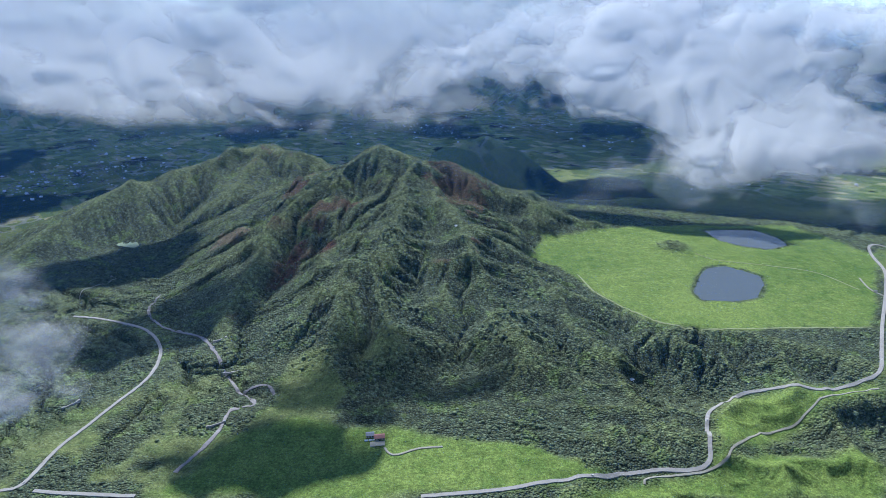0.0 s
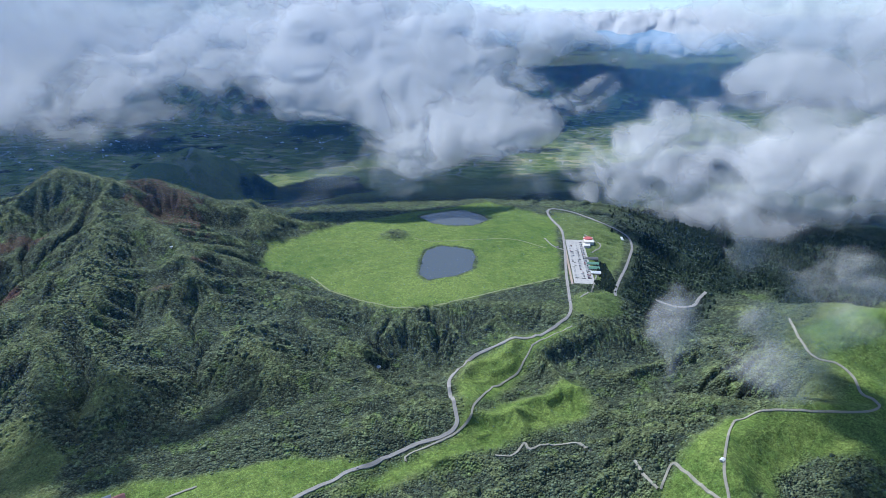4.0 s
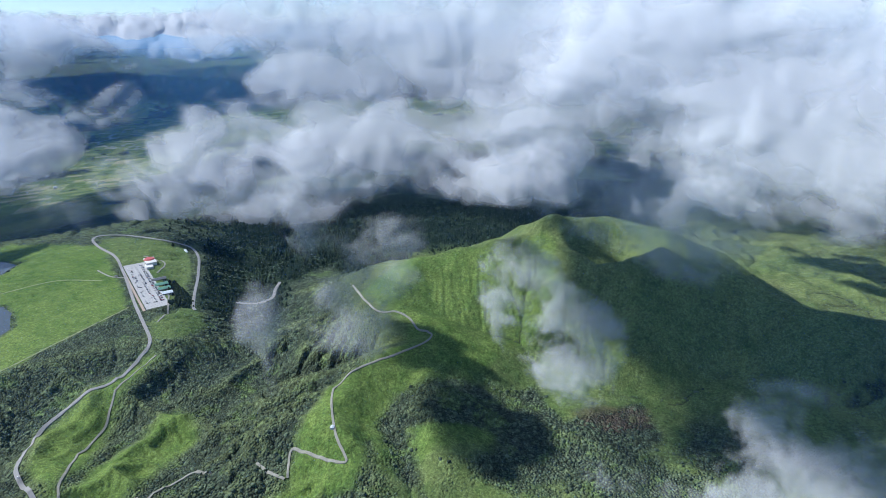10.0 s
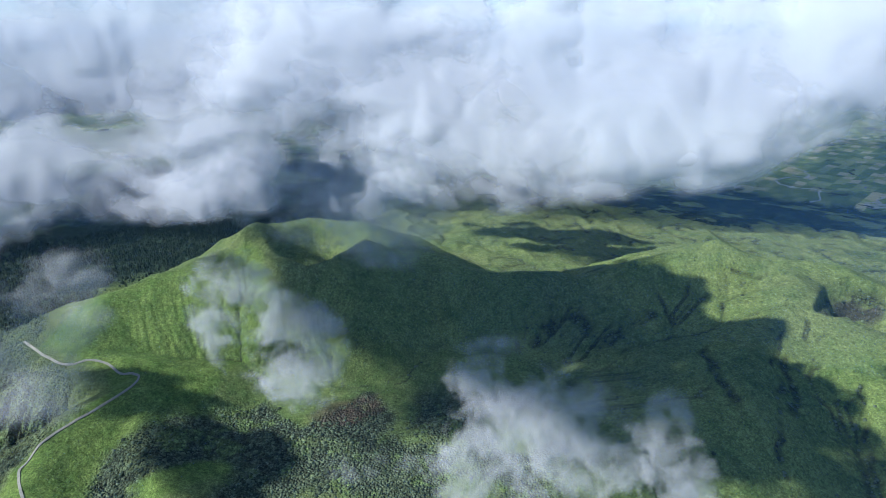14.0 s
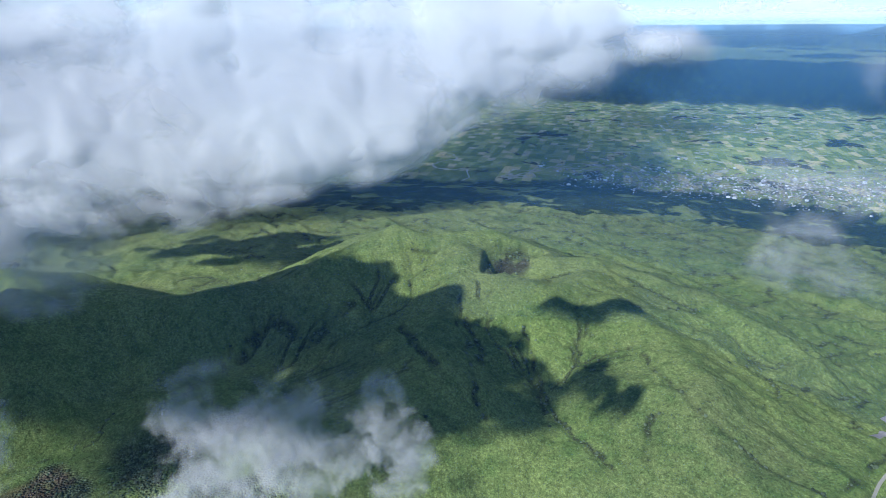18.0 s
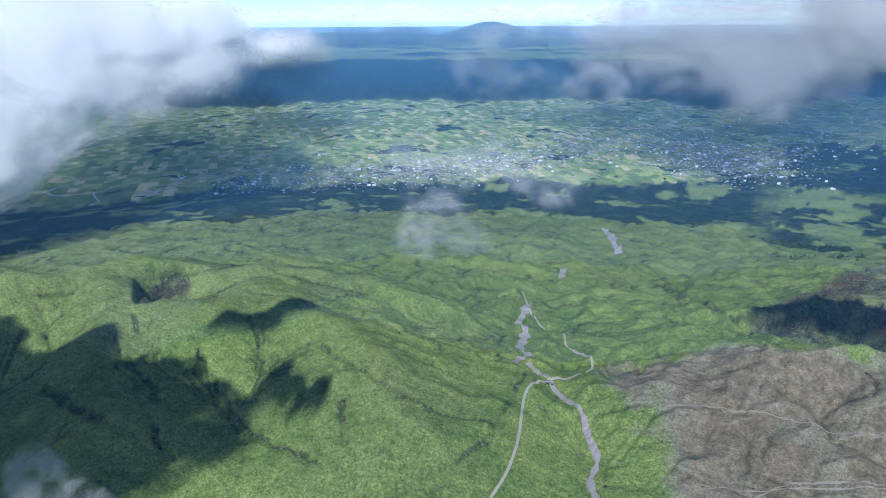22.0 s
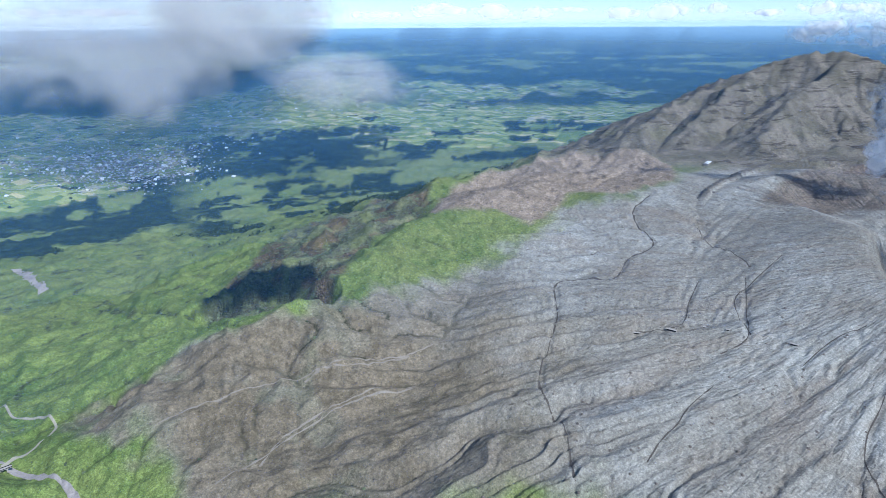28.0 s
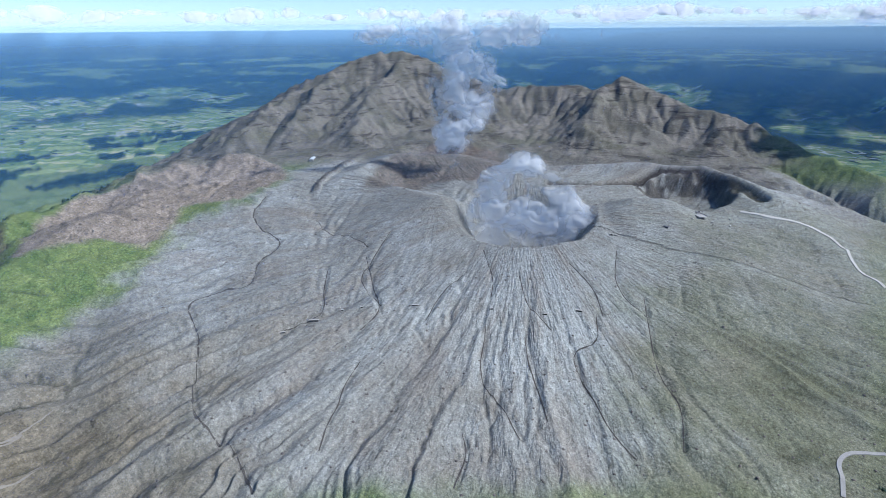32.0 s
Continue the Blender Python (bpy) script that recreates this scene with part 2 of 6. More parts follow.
    # broken shoulder north of the crater
    for line, slope in (
        ([(221, 10.4, 2160), (226.7, 10.2, 2150), (230, 11.9, 2020)], 0.35),
        ([(217.5, 13.4, 1850), (213, 14.5, 1720), (206.8, 16.8, 1560), (201.5, 19, 1420), (199.3, 21.4, 1300), (196, 23.6, 1200), (190, 25.5, 1130)], 0.3),
        ([(221, 10.4, 2160), (213, 12.4, 2000), (208.4, 13.3, 1900), (204.6, 15.4, 1780), (198.5, 17.2, 1660), (194, 19.2, 1520), (190, 21.4, 1400)], 0.62),
    ):
        h = crest(wx, wy, h, line, slope, 12, 6)
    # cliffs that cut the north shoulder
    cliff, _ = along(x, y, [from_view(192, 22.6, 1300)[:2], from_view(199, 20.6, 1430)[:2], from_view(206, 17.6, 1600)[:2]])
    h = h - 26 * np.exp(-(cliff / 45) ** 2)
    # high ridge behind the crater
    for line, slope in (
        ([(226.5, 8.2, 2500), (231.6, 4.9, 3000), (234.8, 3.36, 3150), (237.4, 2.25, 3250), (241.4, 1.9, 3300), (244.9, 3.9, 3100), (250.4, 4.93, 2900), (258, 4.63, 2850), (260, 3.95, 2850), (265, 6.4, 2700), (269, 7.1, 2650), (275.5, 9.4, 2450), (280.6, 10.9, 2250)], 0.5),
        ([(241.4, 1.9, 3300), (238, 5.5, 2750), (236, 8.2, 2400)], 0.5),
        ([(248.5, 5.2, 2800), (247, 8.5, 2400), (246, 10.8, 2150)], 0.5),
        ([(259, 4.4, 2800), (257.5, 8, 2400)], 0.55),
        ([(234.8, 3.36, 3150), (231, 7.5, 2550)], 0.5),
        ([(269, 7.1, 2650), (268, 9.3, 2350)], 0.55),
    ):
        h = crest(wx, wy, h, line, slope, 10)
    # crater rims
    for line, slope in (
        ([(243.7, 15.0, 1560), (246.5, 17.6, 1460), (249, 19.0, 1385), (252.5, 19.45, 1361), (256, 18.6, 1400), (259.3, 17.2, 1500), (259, 15.4, 1640)], 0.33),
        ([(243.7, 15.0, 1560), (240, 13.8, 1700), (236.5, 12.2, 1850), (240, 11.0, 2000), (246, 11.0, 1980), (250, 12.2, 1850)], 0.3),
        ([(262, 14.6, 1640), (264.5, 14.4, 1660)], 0.4),
        ([(256.5, 11.9, 2000), (262, 11.3, 2020), (268, 11.3, 1990), (273, 13.0, 1830)], 0.4),
    ):
        h = crest(wx, wy, h, line, slope, 8, 6)
    cx, cy = x - CRATER[0], y - CRATER[1]
    cr = np.hypot(cx * 0.95, cy) + 18 * fbm(x / 90, y / 90, 3, 77)
    h = h - 120 * (1 - ramp(cr, 95, 190))
    pit2 = from_view(241.5, 13.2, 1800)
    h = h - 20 * (1 - ramp(np.hypot(x - pit2[0], y - pit2[1]), 40, 120))
    pit3 = from_view(266.5, 12.6, 1840)
    h = h - 55 * (1 - ramp(np.hypot((x - pit3[0]), (y - pit3[1])) + 14 * fbm(x / 40, y / 40, 3, 79), 88, 128))
    # rain gullies that run down the ash cone from its crater
    spoke = np.arctan2(cx, cy)
    cd = np.hypot(cx, cy)
    ash = ramp(b, 172, 196) * (1 - ramp(b, 283, 292)) * ramp(cd, 190, 420) * (1 - ramp(r, 1900, 2200))
    wig = 0.045 * fbm(x / 170, y / 170, 3, 51)
    h = h + ash * (ramp(cd, 200, 900) * (13 * (ridged((spoke + wig) * 9, cd / 2500, 2, 53) - 0.5) + 21 * (1 - ramp(b, 222, 240)) * (ridged((spoke + 1.5 * wig) * 21, cd / 1200, 3, 54) - 0.5)) + 1.0 * (ridged((spoke + wig) * 34, cd / 1500, 2, 55) - 0.5))
    crag = ramp(b, 190, 215) * (1 - ramp(b, 283, 292)) * ramp(r, 1950, 2300) * ramp(h, 150, 330)
    h = h + crag * (36 * (ridged(wx / 200, wy / 200, 4, 57) - 0.5) + 14 * (ridged(x / 55, y / 55, 3, 58) - 0.5))
    # folds in the grassland
    folds = ramp(b, 58, 66) * (1 - ramp(b, 222, 232) * ramp(r, 1500, 1900)) * (1 - ramp(b, 196, 214) * (1 - ramp(r, 1800, 2100))) * (1 - ramp(b, 236, 240)) * ramp(r, 650, 900)
    h = h + folds * ((16 + 12 * ramp(b, 140, 160)) * (ridged(wx / 170, wy / 170, 2, 61) - 0.5) + 15 * ramp(b, 146, 162) * ramp(r, 850, 1150) * (ridged(wx / 62, wy / 62, 2, 65) - 0.5) + 26 * ramp(r, 1500, 1900) * (1 - ramp(r, 3500, 4500)) * (ridged(wx / 260, wy / 190, 4, 63) - 0.5))
    shrub = (1 - ramp(b, 45, 66)) * ramp(b, 4, 22) * ramp(r, 600, 800) * (1 - ramp(r, 1250, 1330))
    h = h + shrub * 34 * (ridged(x / 150, y / 150, 3, 67) - 0.5)
    # caldera wall and far summits
    h = crest(x, y, h, [(141, 1.15, 26000), (148, 0.6, 26000), (153, 0.55, 26000), (156, 0.9, 25000)], 0.2, 500, 50)
    h = crest(x, y, h, [(155, 1.0, 24000), (158.6, 0.75, 24000), (160.4, 0.35, 24000), (161.2, -0.3, 24000), (161.7, -0.3, 24000), (162.6, 0.3, 24000), (164.5, 0.65, 24000), (168, 0.9, 24000)], 0.3, 60, 15)
    h = crest(x, y, h, [(262, 0.6, 26000), (268, 0.2, 26000), (274, 0.5, 26000), (282, 0.1, 26000)], 0.2, 500, 50)
    fr = ramp(r, 9000, 11000)
    h = h + fr * (50 * fbm(b / 5, r / 5000, 3, 31) + 80 * ramp(r, 15000, 30000) * np.maximum(fbm(b / 9, r / 30000, 3, 33), 0))
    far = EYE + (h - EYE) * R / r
    return far

# ---- outlines and lines, cast from the camera's view onto the ground, in metres ----
PLAIN = [(230, 1577), (305, 1556), (343, 1462), (376, 1367), (439, 1256), (487, 1212), (565, 1191), (745, 1188), (925, 1189), (1215, 1626), (1116, 1894), (833, 1908), (572, 1893), (300, 1781)]
LAKE_NEAR = [(663, 1480), (703, 1537), (755, 1552), (789, 1526), (820, 1482), (801, 1429), (754, 1354), (687, 1331), (616, 1339), (613, 1389)]
LAKE_REAR = [(824, 1851), (904, 1862), (980, 1855), (1012, 1787), (1016, 1716), (941, 1685), (874, 1716), (829, 1769)]
POND = [(-1167, 2076), (-1136, 2107), (-1092, 2085), (-1077, 2039), (-1135, 2053)]
MEADOW = [(-434, 717), (-389, 760), (-343, 860), (-259, 902), (-167, 878), (-81, 878), (14, 854), (152, 840), (242, 790), (277, 782), (95, 728), (-21, 718), (-233, 717)]
ROADSIDE = [(477, 926), (568, 1018), (816, 999), (803, 968), (708, 951), (598, 902), (470, 826), (737, 862), (663, 751), (176, 721), (283, 772), (404, 793), (440, 828)]
GREEN_RIDGE = [(515, 534), (598, 511), (655, 535), (773, 552), (862, 535), (950, 493), (1024, 514), (1051, 600), (1117, 669), (1217, 638), (1265, 537), (1345, 435), (1426, 320), (1211, 237), (1106, 300), (961, 325), (960, 258), (825, 236), (647, 363), (699, 425), (607, 391)]
SCREE = [(738, 438), (838, 455), (933, 319), (923, 272), (993, 241), (920, 161), (1029, 49), (954, -4), (796, 58), (730, 173), (849, 267), (808, 332), (756, 379), (646, 305), (659, 358)]
RED_SCREE = [(957, 160), (995, 119), (1021, 34), (966, 19), (919, 78), (920, 133)]
CONIFERS = [(1387, 1404), (1574, 1500), (2022, 1319), (2478, 1015), (2374, 826), (1769, 840), (1245, 767), (1511, 1011), (1332, 1040), (1188, 951), (1037, 914), (1030, 1015), (1016, 1062)]
ASH_A = [(9, -730), (-29, -834), (-5, -918), (-24, -1006), (51, -1049), (90, -1130), (-92, -1134), (-223, -1108), (-405, -1128), (-568, -1140), (-746, -1164), (-507, -702)]
ASH_B = [(-61, -792), (-47, -937), (71, -1048), (-84, -1163), (-179, -1099), (-370, -1038), (-576, -1096), (-744, -1155), (-929, -1180), (-1075, -1273), (-1274, -1223), (-1468, -1228), (-1705, -1250), (-2140, -1010), (-812, -290)]
ASH_C = [(-607, -797), (-983, -989), (-1557, -1271), (-1930, -1109), (-2099, -740), (-2167, -317), (-2281, 50), (-2161, 399), (-892, 250), (-446, -623)]
BROWN_MOUND = [(-728, -1427), (-929, -1609), (-1067, -1665), (-1229, -1641), (-1401, -1620), (-1563, -1471), (-1588, -1346), (-1468, -1228), (-1288, -1237), (-1163, -1356), (-1079, -1290), (-961, -1247), (-922, -1349), (-824, -1397)]
GORGE = [(-150, -1446), (-299, -1606), (-491, -1986), (-728, -2150), (-1029, -2359), (-861, -1628), (-728, -1427), (-564, -1414), (-444, -1258), (-341, -1148), (-211, -1196)]
RED_EBOSHI = [(-492, 1296), (-456, 1461), (-447, 1613), (-372, 1739), (-324, 1866), (-345, 1716), (-271, 1510), (-349, 1485), (-440, 1453)]
BARE_EBOSHI = [(-707, 1757), (-700, 1846), (-596, 1802), (-609, 1730)]
ROAD_PLAIN = [(233, 776), (326, 798), (386, 793), (421, 807), (438, 848), (467, 927), (488, 952), (562, 1013), (623, 1019), (696, 994), (778, 1008), (823, 1019), (877, 1094), (951, 1204), (1076, 1380), (1151, 1499), (1195, 1611), (1226, 1678), (1264, 1695), (1306, 1627), (1309, 1509), (1331, 1408), (1285, 1325), (1190, 1234), (1082, 1143), (1009, 1080), (992, 1058)]
ROAD_FRONT = [(-599, 727), (-447, 718)]
ROAD_FRONT_R = [(-33, 717), (86, 729), (165, 752), (233, 776)]
ROAD_LEFT = [(-649, 727), (-625, 742), (-627, 828), (-612, 902), (-598, 973), (-586, 1059), (-598, 1138), (-624, 1206), (-674, 1275), (-745, 1332), (-850, 1386), (-940, 1419)]
ROAD_FAR_LEFT = [(-1024, 1560), (-1018, 1611), (-980, 1663), (-980, 1709), (-1005, 1731)]
ROAD_LOOP = [(1098, 1030), (1148, 1005), (1209, 1008), (1264, 1041), (1320, 1068)]
PATH_RIDGE = [(602, 512), (645, 534), (641, 496), (638, 431), (677, 473), (759, 530), (799, 536), (846, 529), (928, 474), (974, 452), (1001, 451), (1015, 468), (1015, 488), (1036, 518), (1045, 552), (1045, 609), (1165, 729)]
PATH_SHRUB = [(599, 515), (602, 542), (610, 575)]
PATH_SHRUB2 = [(594, 652), (584, 693), (546, 708), (510, 709), (508, 726), (475, 710), (447, 718)]
PATH_LOOP = [(803, 984), (711, 974), (662, 955), (636, 939), (557, 904), (474, 837), (451, 813), (403, 789), (321, 783), (309, 770)]
PATH_HOUSE = [(-2, 830), (-41, 825), (-72, 811), (-86, 813), (-96, 828)]
PATH_PLAIN = [(1022, 1396), (973, 1507), (864, 1558), (757, 1595), (712, 1642)]
RIM_TRACK = [(927, 1197), (749, 1195), (576, 1190), (490, 1219), (442, 1267), (376, 1367), (350, 1494)]
RIVER_A = [(-763, 1526), (-755, 1435), (-672, 1321), (-555, 1248), (-487, 1164), (-430, 1071), (-391, 1013), (-343, 958), (-379, 941), (-380, 884), (-389, 831), (-411, 771)]
RIVER_B = [(-384, 1007), (-339, 1019), (-314, 989)]
RIVER_C = [(62, -739), (92, -805), (91, -861), (114, -907), (137, -956), (175, -995), (222, -1034), (264, -1066)]
RIVER_D = [(286, -1039), (279, -1128), (311, -1178), (323, -1265), (362, -1346), (373, -1488)]
RIVER_E = [(221, -2135), (266, -2339), (338, -2616)]
RIVER_F = [(338, -1733), (358, -1856)]
TRACK_BRIDGE = [(214, -681), (208, -741), (213, -819), (233, -925), (228, -976), (205, -1034), (159, -1094), (147, -1133), (174, -1189), (219, -1231), (246, -1303), (314, -1358), (374, -1479), (408, -1549)]
ROAD_CRATER = [(-1734, 30), (-1724, 89), (-1729, 174), (-1704, 250), (-1642, 283), (-1612, 293), (-1546, 337)]
ROAD_CRATER2 = [(-994, 269), (-973, 224), (-944, 203), (-904, 203), (-867, 201)]
CLEFT = [(-1320, -1185), (-1221, -1145), (-1168, -1079), (-1123, -980), (-1033, -966), (-937, -916), (-896, -950), (-823, -972), (-751, -876), (-635, -775), (-580, -706), (-550, -611), (-490, -514)]
RIM_WALL = [(-1403, -1073), (-1603, -1131), (-1797, -1158), (-1945, -1107), (-2079, -978)]
BUNKER_LINE = [(-840, -750), (-896, -715), (-946, -681), (-962, -644), (-1012, -547), (-1057, -399), (-1086, -297), (-1133, -241)]
CRACK_A = [(-1016, -395), (-978, -382), (-912, -363), (-856, -332), (-823, -293), (-775, -250), (-762, -237)]
CRACK_B = [(-1011, -313), (-944, -283), (-891, -252), (-812, -209)]
CRACK_C = [(-1139, -207), (-1069, -191), (-1011, -217), (-955, -192), (-901, -154), (-854, -120), (-807, -70)]
CRACK_D = [(-1247, -132), (-1075, -85), (-1020, -64), (-954, -26), (-854, -9)]
CRACK_E = [(-818, -557), (-743, -540), (-693, -519), (-643, -505), (-596, -487)]
CRACK_F = [(-1252, -495), (-1162, -438), (-1098, -416)]
CRACK_G = [(-1135, -739), (-1047, -668), (-974, -611), (-903, -610)]
CRACK_H = [(-735, -321), (-700, -300), (-635, -290)]
CRACK_I = [(-978, -507), (-1064, -515), (-1149, -503)]
CRACK_J = [(-1068, -799), (-994, -759), (-921, -716), (-842, -753)]
CRACK_K = [(-1029, -487), (-1058, -398), (-1087, -295), (-1134, -237)]
CRACK_L = [(-1189, -386), (-1107, -340), (-1051, -274)]
CRACK_M = [(-1279, -301), (-1220, -234), (-1149, -196)]
CRACK_N = [(-1393, -220), (-1283, -199), (-1223, -162), (-1192, -116)]
CRACK_O = [(-1267, -974), (-1221, -909), (-1214, -843), (-1175, -757)]
CRACK_P = [(-1241, -734), (-1167, -725), (-1125, -718), (-1054, -701), (-987, -613)]
WASH_A = [(-133, -823), (-175, -856), (-258, -881), (-351, -883), (-431, -878)]
WASH_B = [(-9, -974), (-139, -980), (-245, -972), (-358, -953), (-452, -948)]
WASH_C = [(-66, -815), (-148, -841), (-241, -869), (-335, -876), (-445, -853)]
WASH_D = [(-251, -962), (-334, -966), (-446, -951), (-537, -958)]
OJO_ARC = [(1026, -852), (1095, -920), (1099, -964), (1083, -1006), (1055, -1029)]
SCAR_A = [(1207, -751), (1180, -793)]
SCAR_B = [(1145, -809), (1119, -838)]
SCAR_C = [(980, -587), (883, -561), (799, -543)]
SCAR_D = [(915, -704), (857, -674), (783, -625)]
SCAR_E = [(1083, -421), (1115, -489), (1139, -552)]
SCAR_F = [(1158, -308), (1196, -336), (1223, -397), (1130, -422)]
SCAR_G = [(780, -750), (717, -694), (644, -648)]
SCAR_H = [(523, -1087), (479, -1050)]
SCAR_I = [(491, -752), (442, -679)]
SCAR_J = [(59, -1721), (-88, -1455)]
GORGE_SHADE = [(-161, -1393), (-216, -1337), (-289, -1327), (-353, -1187)]
CREEK_A = [(288, -649), (281, -725), (248, -792), (255, -903), (259, -1022)]
CREEK_B = [(993, -732), (867, -654), (744, -584), (670, -542)]
CREEK_C = [(618, -878), (457, -787), (345, -799), (256, -819)]
CREEK_D = [(872, -993), (702, -1015), (533, -1028), (372, -1050)]
CREEK_E = [(825, -790), (738, -713), (612, -652), (469, -626)]
SCARP = [(-1729, -477), (-1788, -350), (-1901, -255), (-1972, -202), (-1987, -108), (-1918, -11), (-1804, 79)]
OUTCROP_A = [(-1091, -1504), (-1145, -1412)]
OUTCROP_B = [(-1147, -1375), (-1270, -1356), (-1433, -1409)]
INNER_WALL = [(-1445, -944), (-1720, -1009), (-2042, -1028), (-2093, -781), (-1738, -611), (-1651, -649), (-1630, -823), (-1453, -839)]
MUSEUM_GREEN = [(960, 1110), (1110, 1420), (1195, 1600), (1240, 1670), (1290, 1620), (1310, 1420), (1270, 1330), (1180, 1245), (1075, 1160), (1000, 1090)]
SOUTH_GREEN = [(823, 1019), (880, 1090), (960, 1110), (1010, 1080), (985, 1030), (930, 985), (860, 975)]
PATH_MUSEUM = [(1185, 1426), (1182, 1354), (1156, 1320), (1111, 1300)]
PATH_SOUTH = [(1008, 1193), (1016, 1165), (989, 1136), (947, 1098), (895, 1074)]
TRACK_PLAIN = [(1067, 1467), (1050, 1405), (1049, 1371), (1059, 1348)]
HOUSES = [(-122, 857), (-106, 851)]
MUSEUM = [(1154, 1368)]
LOT = [(1113, 1422), (1155, 1399), (979, 1123), (926, 1136)]
SHOPS = [(1081, 1262), (1058, 1229), (1038, 1199), (1021, 1172)]
SHED = [(-1675, -1284)]
HUTS = [(-1661, -68), (-1545, -130), (-1454, -241)]
SHELTER = [(1288, 1373)]
KIOSK = [(1051, 1379)]
REST = [(679, 478)]
SUMMIT_HUT = [(36, 1610), (373, 1067)]
DAMS = [(-424, 1077), (-390, 892), (-487, 1199), (-684, 969)]
BRIDGE = [(216, -1011)]
VILLAGE_W = [(-94, 4267), (-400, 4229), (524, 4280), (968, 4186), (-861, 4258), (-2006, 3580), (-2319, 3328), (-1926, 3809), (-1142, 4146), (1755, 3781), (1844, 3581)]
TOWN = [(2562, -2993), (1971, -3379), (1550, -3640), (1091, -3882), (715, -4078), (251, -4265), (-122, -4142), (-296, -4009), (53, -4108), (-791, -4267), (-1235, -4148)]

# ---- puffs of each cloud: bearing, dip, half width, half height, weight ----
CLOUD_WEST = [(-33.2, 0.4, 7.6, 4.0, 1), (-25.1, 1.0, 7.3, 4.9, 1), (-11.6, 1.2, 10.1, 6.4, 1), (1.3, 1.0, 8.3, 5.3, 1), (13.2, 2.0, 7.2, 5.4, 1), (-37.7, 0.0, 5.5, 3.4, 1), (-0.4, -1.6, 15.4, 4.0, 1), (17.9, 0.5, 4.4, 4.2, 0.9)]
CLOUD_NORTHWEST = [(23.9, 3.9, 5.5, 4.6, 1), (29.2, 6.3, 5.8, 4.1, 0.95), (9.3, 2.6, 8.6, 3.8, 1), (12.9, 3.9, 5.4, 3.0, 1), (21.6, 2.1, 6.4, 2.9, 1), (25.6, 5.8, 6.2, 3.4, 0.95), (28.8, 8.4, 6.4, 2.2, 0.85), (35.1, 2.0, 3.9, 2.3, 0.75), (38.8, 4.9, 3.8, 2.4, 0.55), (18.3, -0.5, 4.6, 1.9, 0.9), (23.5, 11.5, 3.3, 1.9, 0.45)]
CLOUD_NORTH = [(56.2, 1.0, 6.1, 4.0, 1), (59.3, 6.5, 7.3, 5.6, 0.9), (68.4, 2.0, 7.7, 6.0, 1), (72.3, 7.7, 5.4, 4.4, 1), (45.6, 11.7, 6.5, 2.7, 0.7), (49.3, 8.0, 5.0, 2.7, 0.45), (57.7, 1.3, 8.8, 5.8, 1), (61.7, 6.9, 8.1, 5.9, 0.9), (73.0, 2.7, 9.9, 7.2, 1), (77.4, 9.2, 7.1, 4.6, 0.95), (43.9, 12.6, 5.6, 3.2, 0.75), (51.1, 14.5, 6.2, 3.3, 0.6), (87.9, 2.7, 9.9, 6.7, 1), (89.3, 11.0, 7.8, 4.9, 1), (72.3, 13.9, 5.1, 1.8, 0.5)]
CLOUD_NORTHEAST = [(87.4, 1.9, 11.3, 7.0, 1), (95.5, 6.7, 7.5, 5.9, 1), (105.5, 2.3, 8.3, 6.7, 1), (103.4, 9.1, 7.0, 4.1, 0.85), (114.3, 4.7, 5.7, 4.8, 0.8), (119.1, 1.2, 5.1, 5.2, 0.85), (114.8, 10.5, 3.8, 2.3, 0.5), (121.5, 9.6, 2.2, 2.3, 0.45), (97.9, 3.2, 8.9, 8.0, 1), (98.1, 10.1, 5.2, 5.8, 0.95), (111.3, 2.5, 6.9, 7.1, 1), (110.3, 8.2, 4.2, 4.9, 0.8), (120.5, 1.3, 5.7, 5.9, 1), (126.8, 1.8, 5.4, 5.1, 1), (122.0, 8.0, 3.0, 2.9, 0.6), (133.2, 1.5, 4.9, 4.5, 0.95), (138.1, 1.8, 2.9, 3.3, 0.8), (143.4, 1.7, 3.2, 1.8, 0.8), (117.8, 10.8, 3.0, 2.5, 0.5)]
CLOUD_VALLEY = [(130.8, 2.2, 4.9, 3.9, 0.9), (136.8, 3.2, 3.7, 3.4, 0.75), (143.7, 2.1, 3.8, 1.8, 0.8), (170.5, 3.9, 6.0, 3.1, 0.5), (173.7, 0.3, 6.2, 4.6, 0.62), (181.3, 0.6, 5.9, 5.1, 0.65), (184.8, -0.3, 4.8, 3.3, 0.7), (197.7, 4.7, 4.7, 2.5, 0.75), (176.4, 1.6, 5.6, 4.5, 0.7), (186.0, 0.9, 5.6, 5.3, 0.75), (200.0, 5.1, 5.9, 2.3, 0.72), (162.6, 3.0, 5.6, 3.9, 0.45)]
CLOUD_WISP_VEIL = [(157.5, 18.9, 4.6, 2.3, 0.62), (156.8, 15.6, 3.2, 3.1, 0.5), (162.3, 11.6, 4.2, 2.5, 0.38), (168.1, 14.2, 3.7, 2.1, 0.33), (164.9, 12.4, 11.0, 1.8, 0.2), (153.2, 11.4, 3.0, 2.4, 0.32)]
CLOUD_LOW_SMALL = [(74.3, 22.3, 3.5, 3.3, 0.7), (78.4, 27.0, 4.2, 3.0, 0.85), (81.4, 29.7, 4.1, 3.5, 0.9), (73.5, 25.0, 1.9, 3.5, 0.5), (74.7, 22.9, 2.4, 3.2, 0.5)]
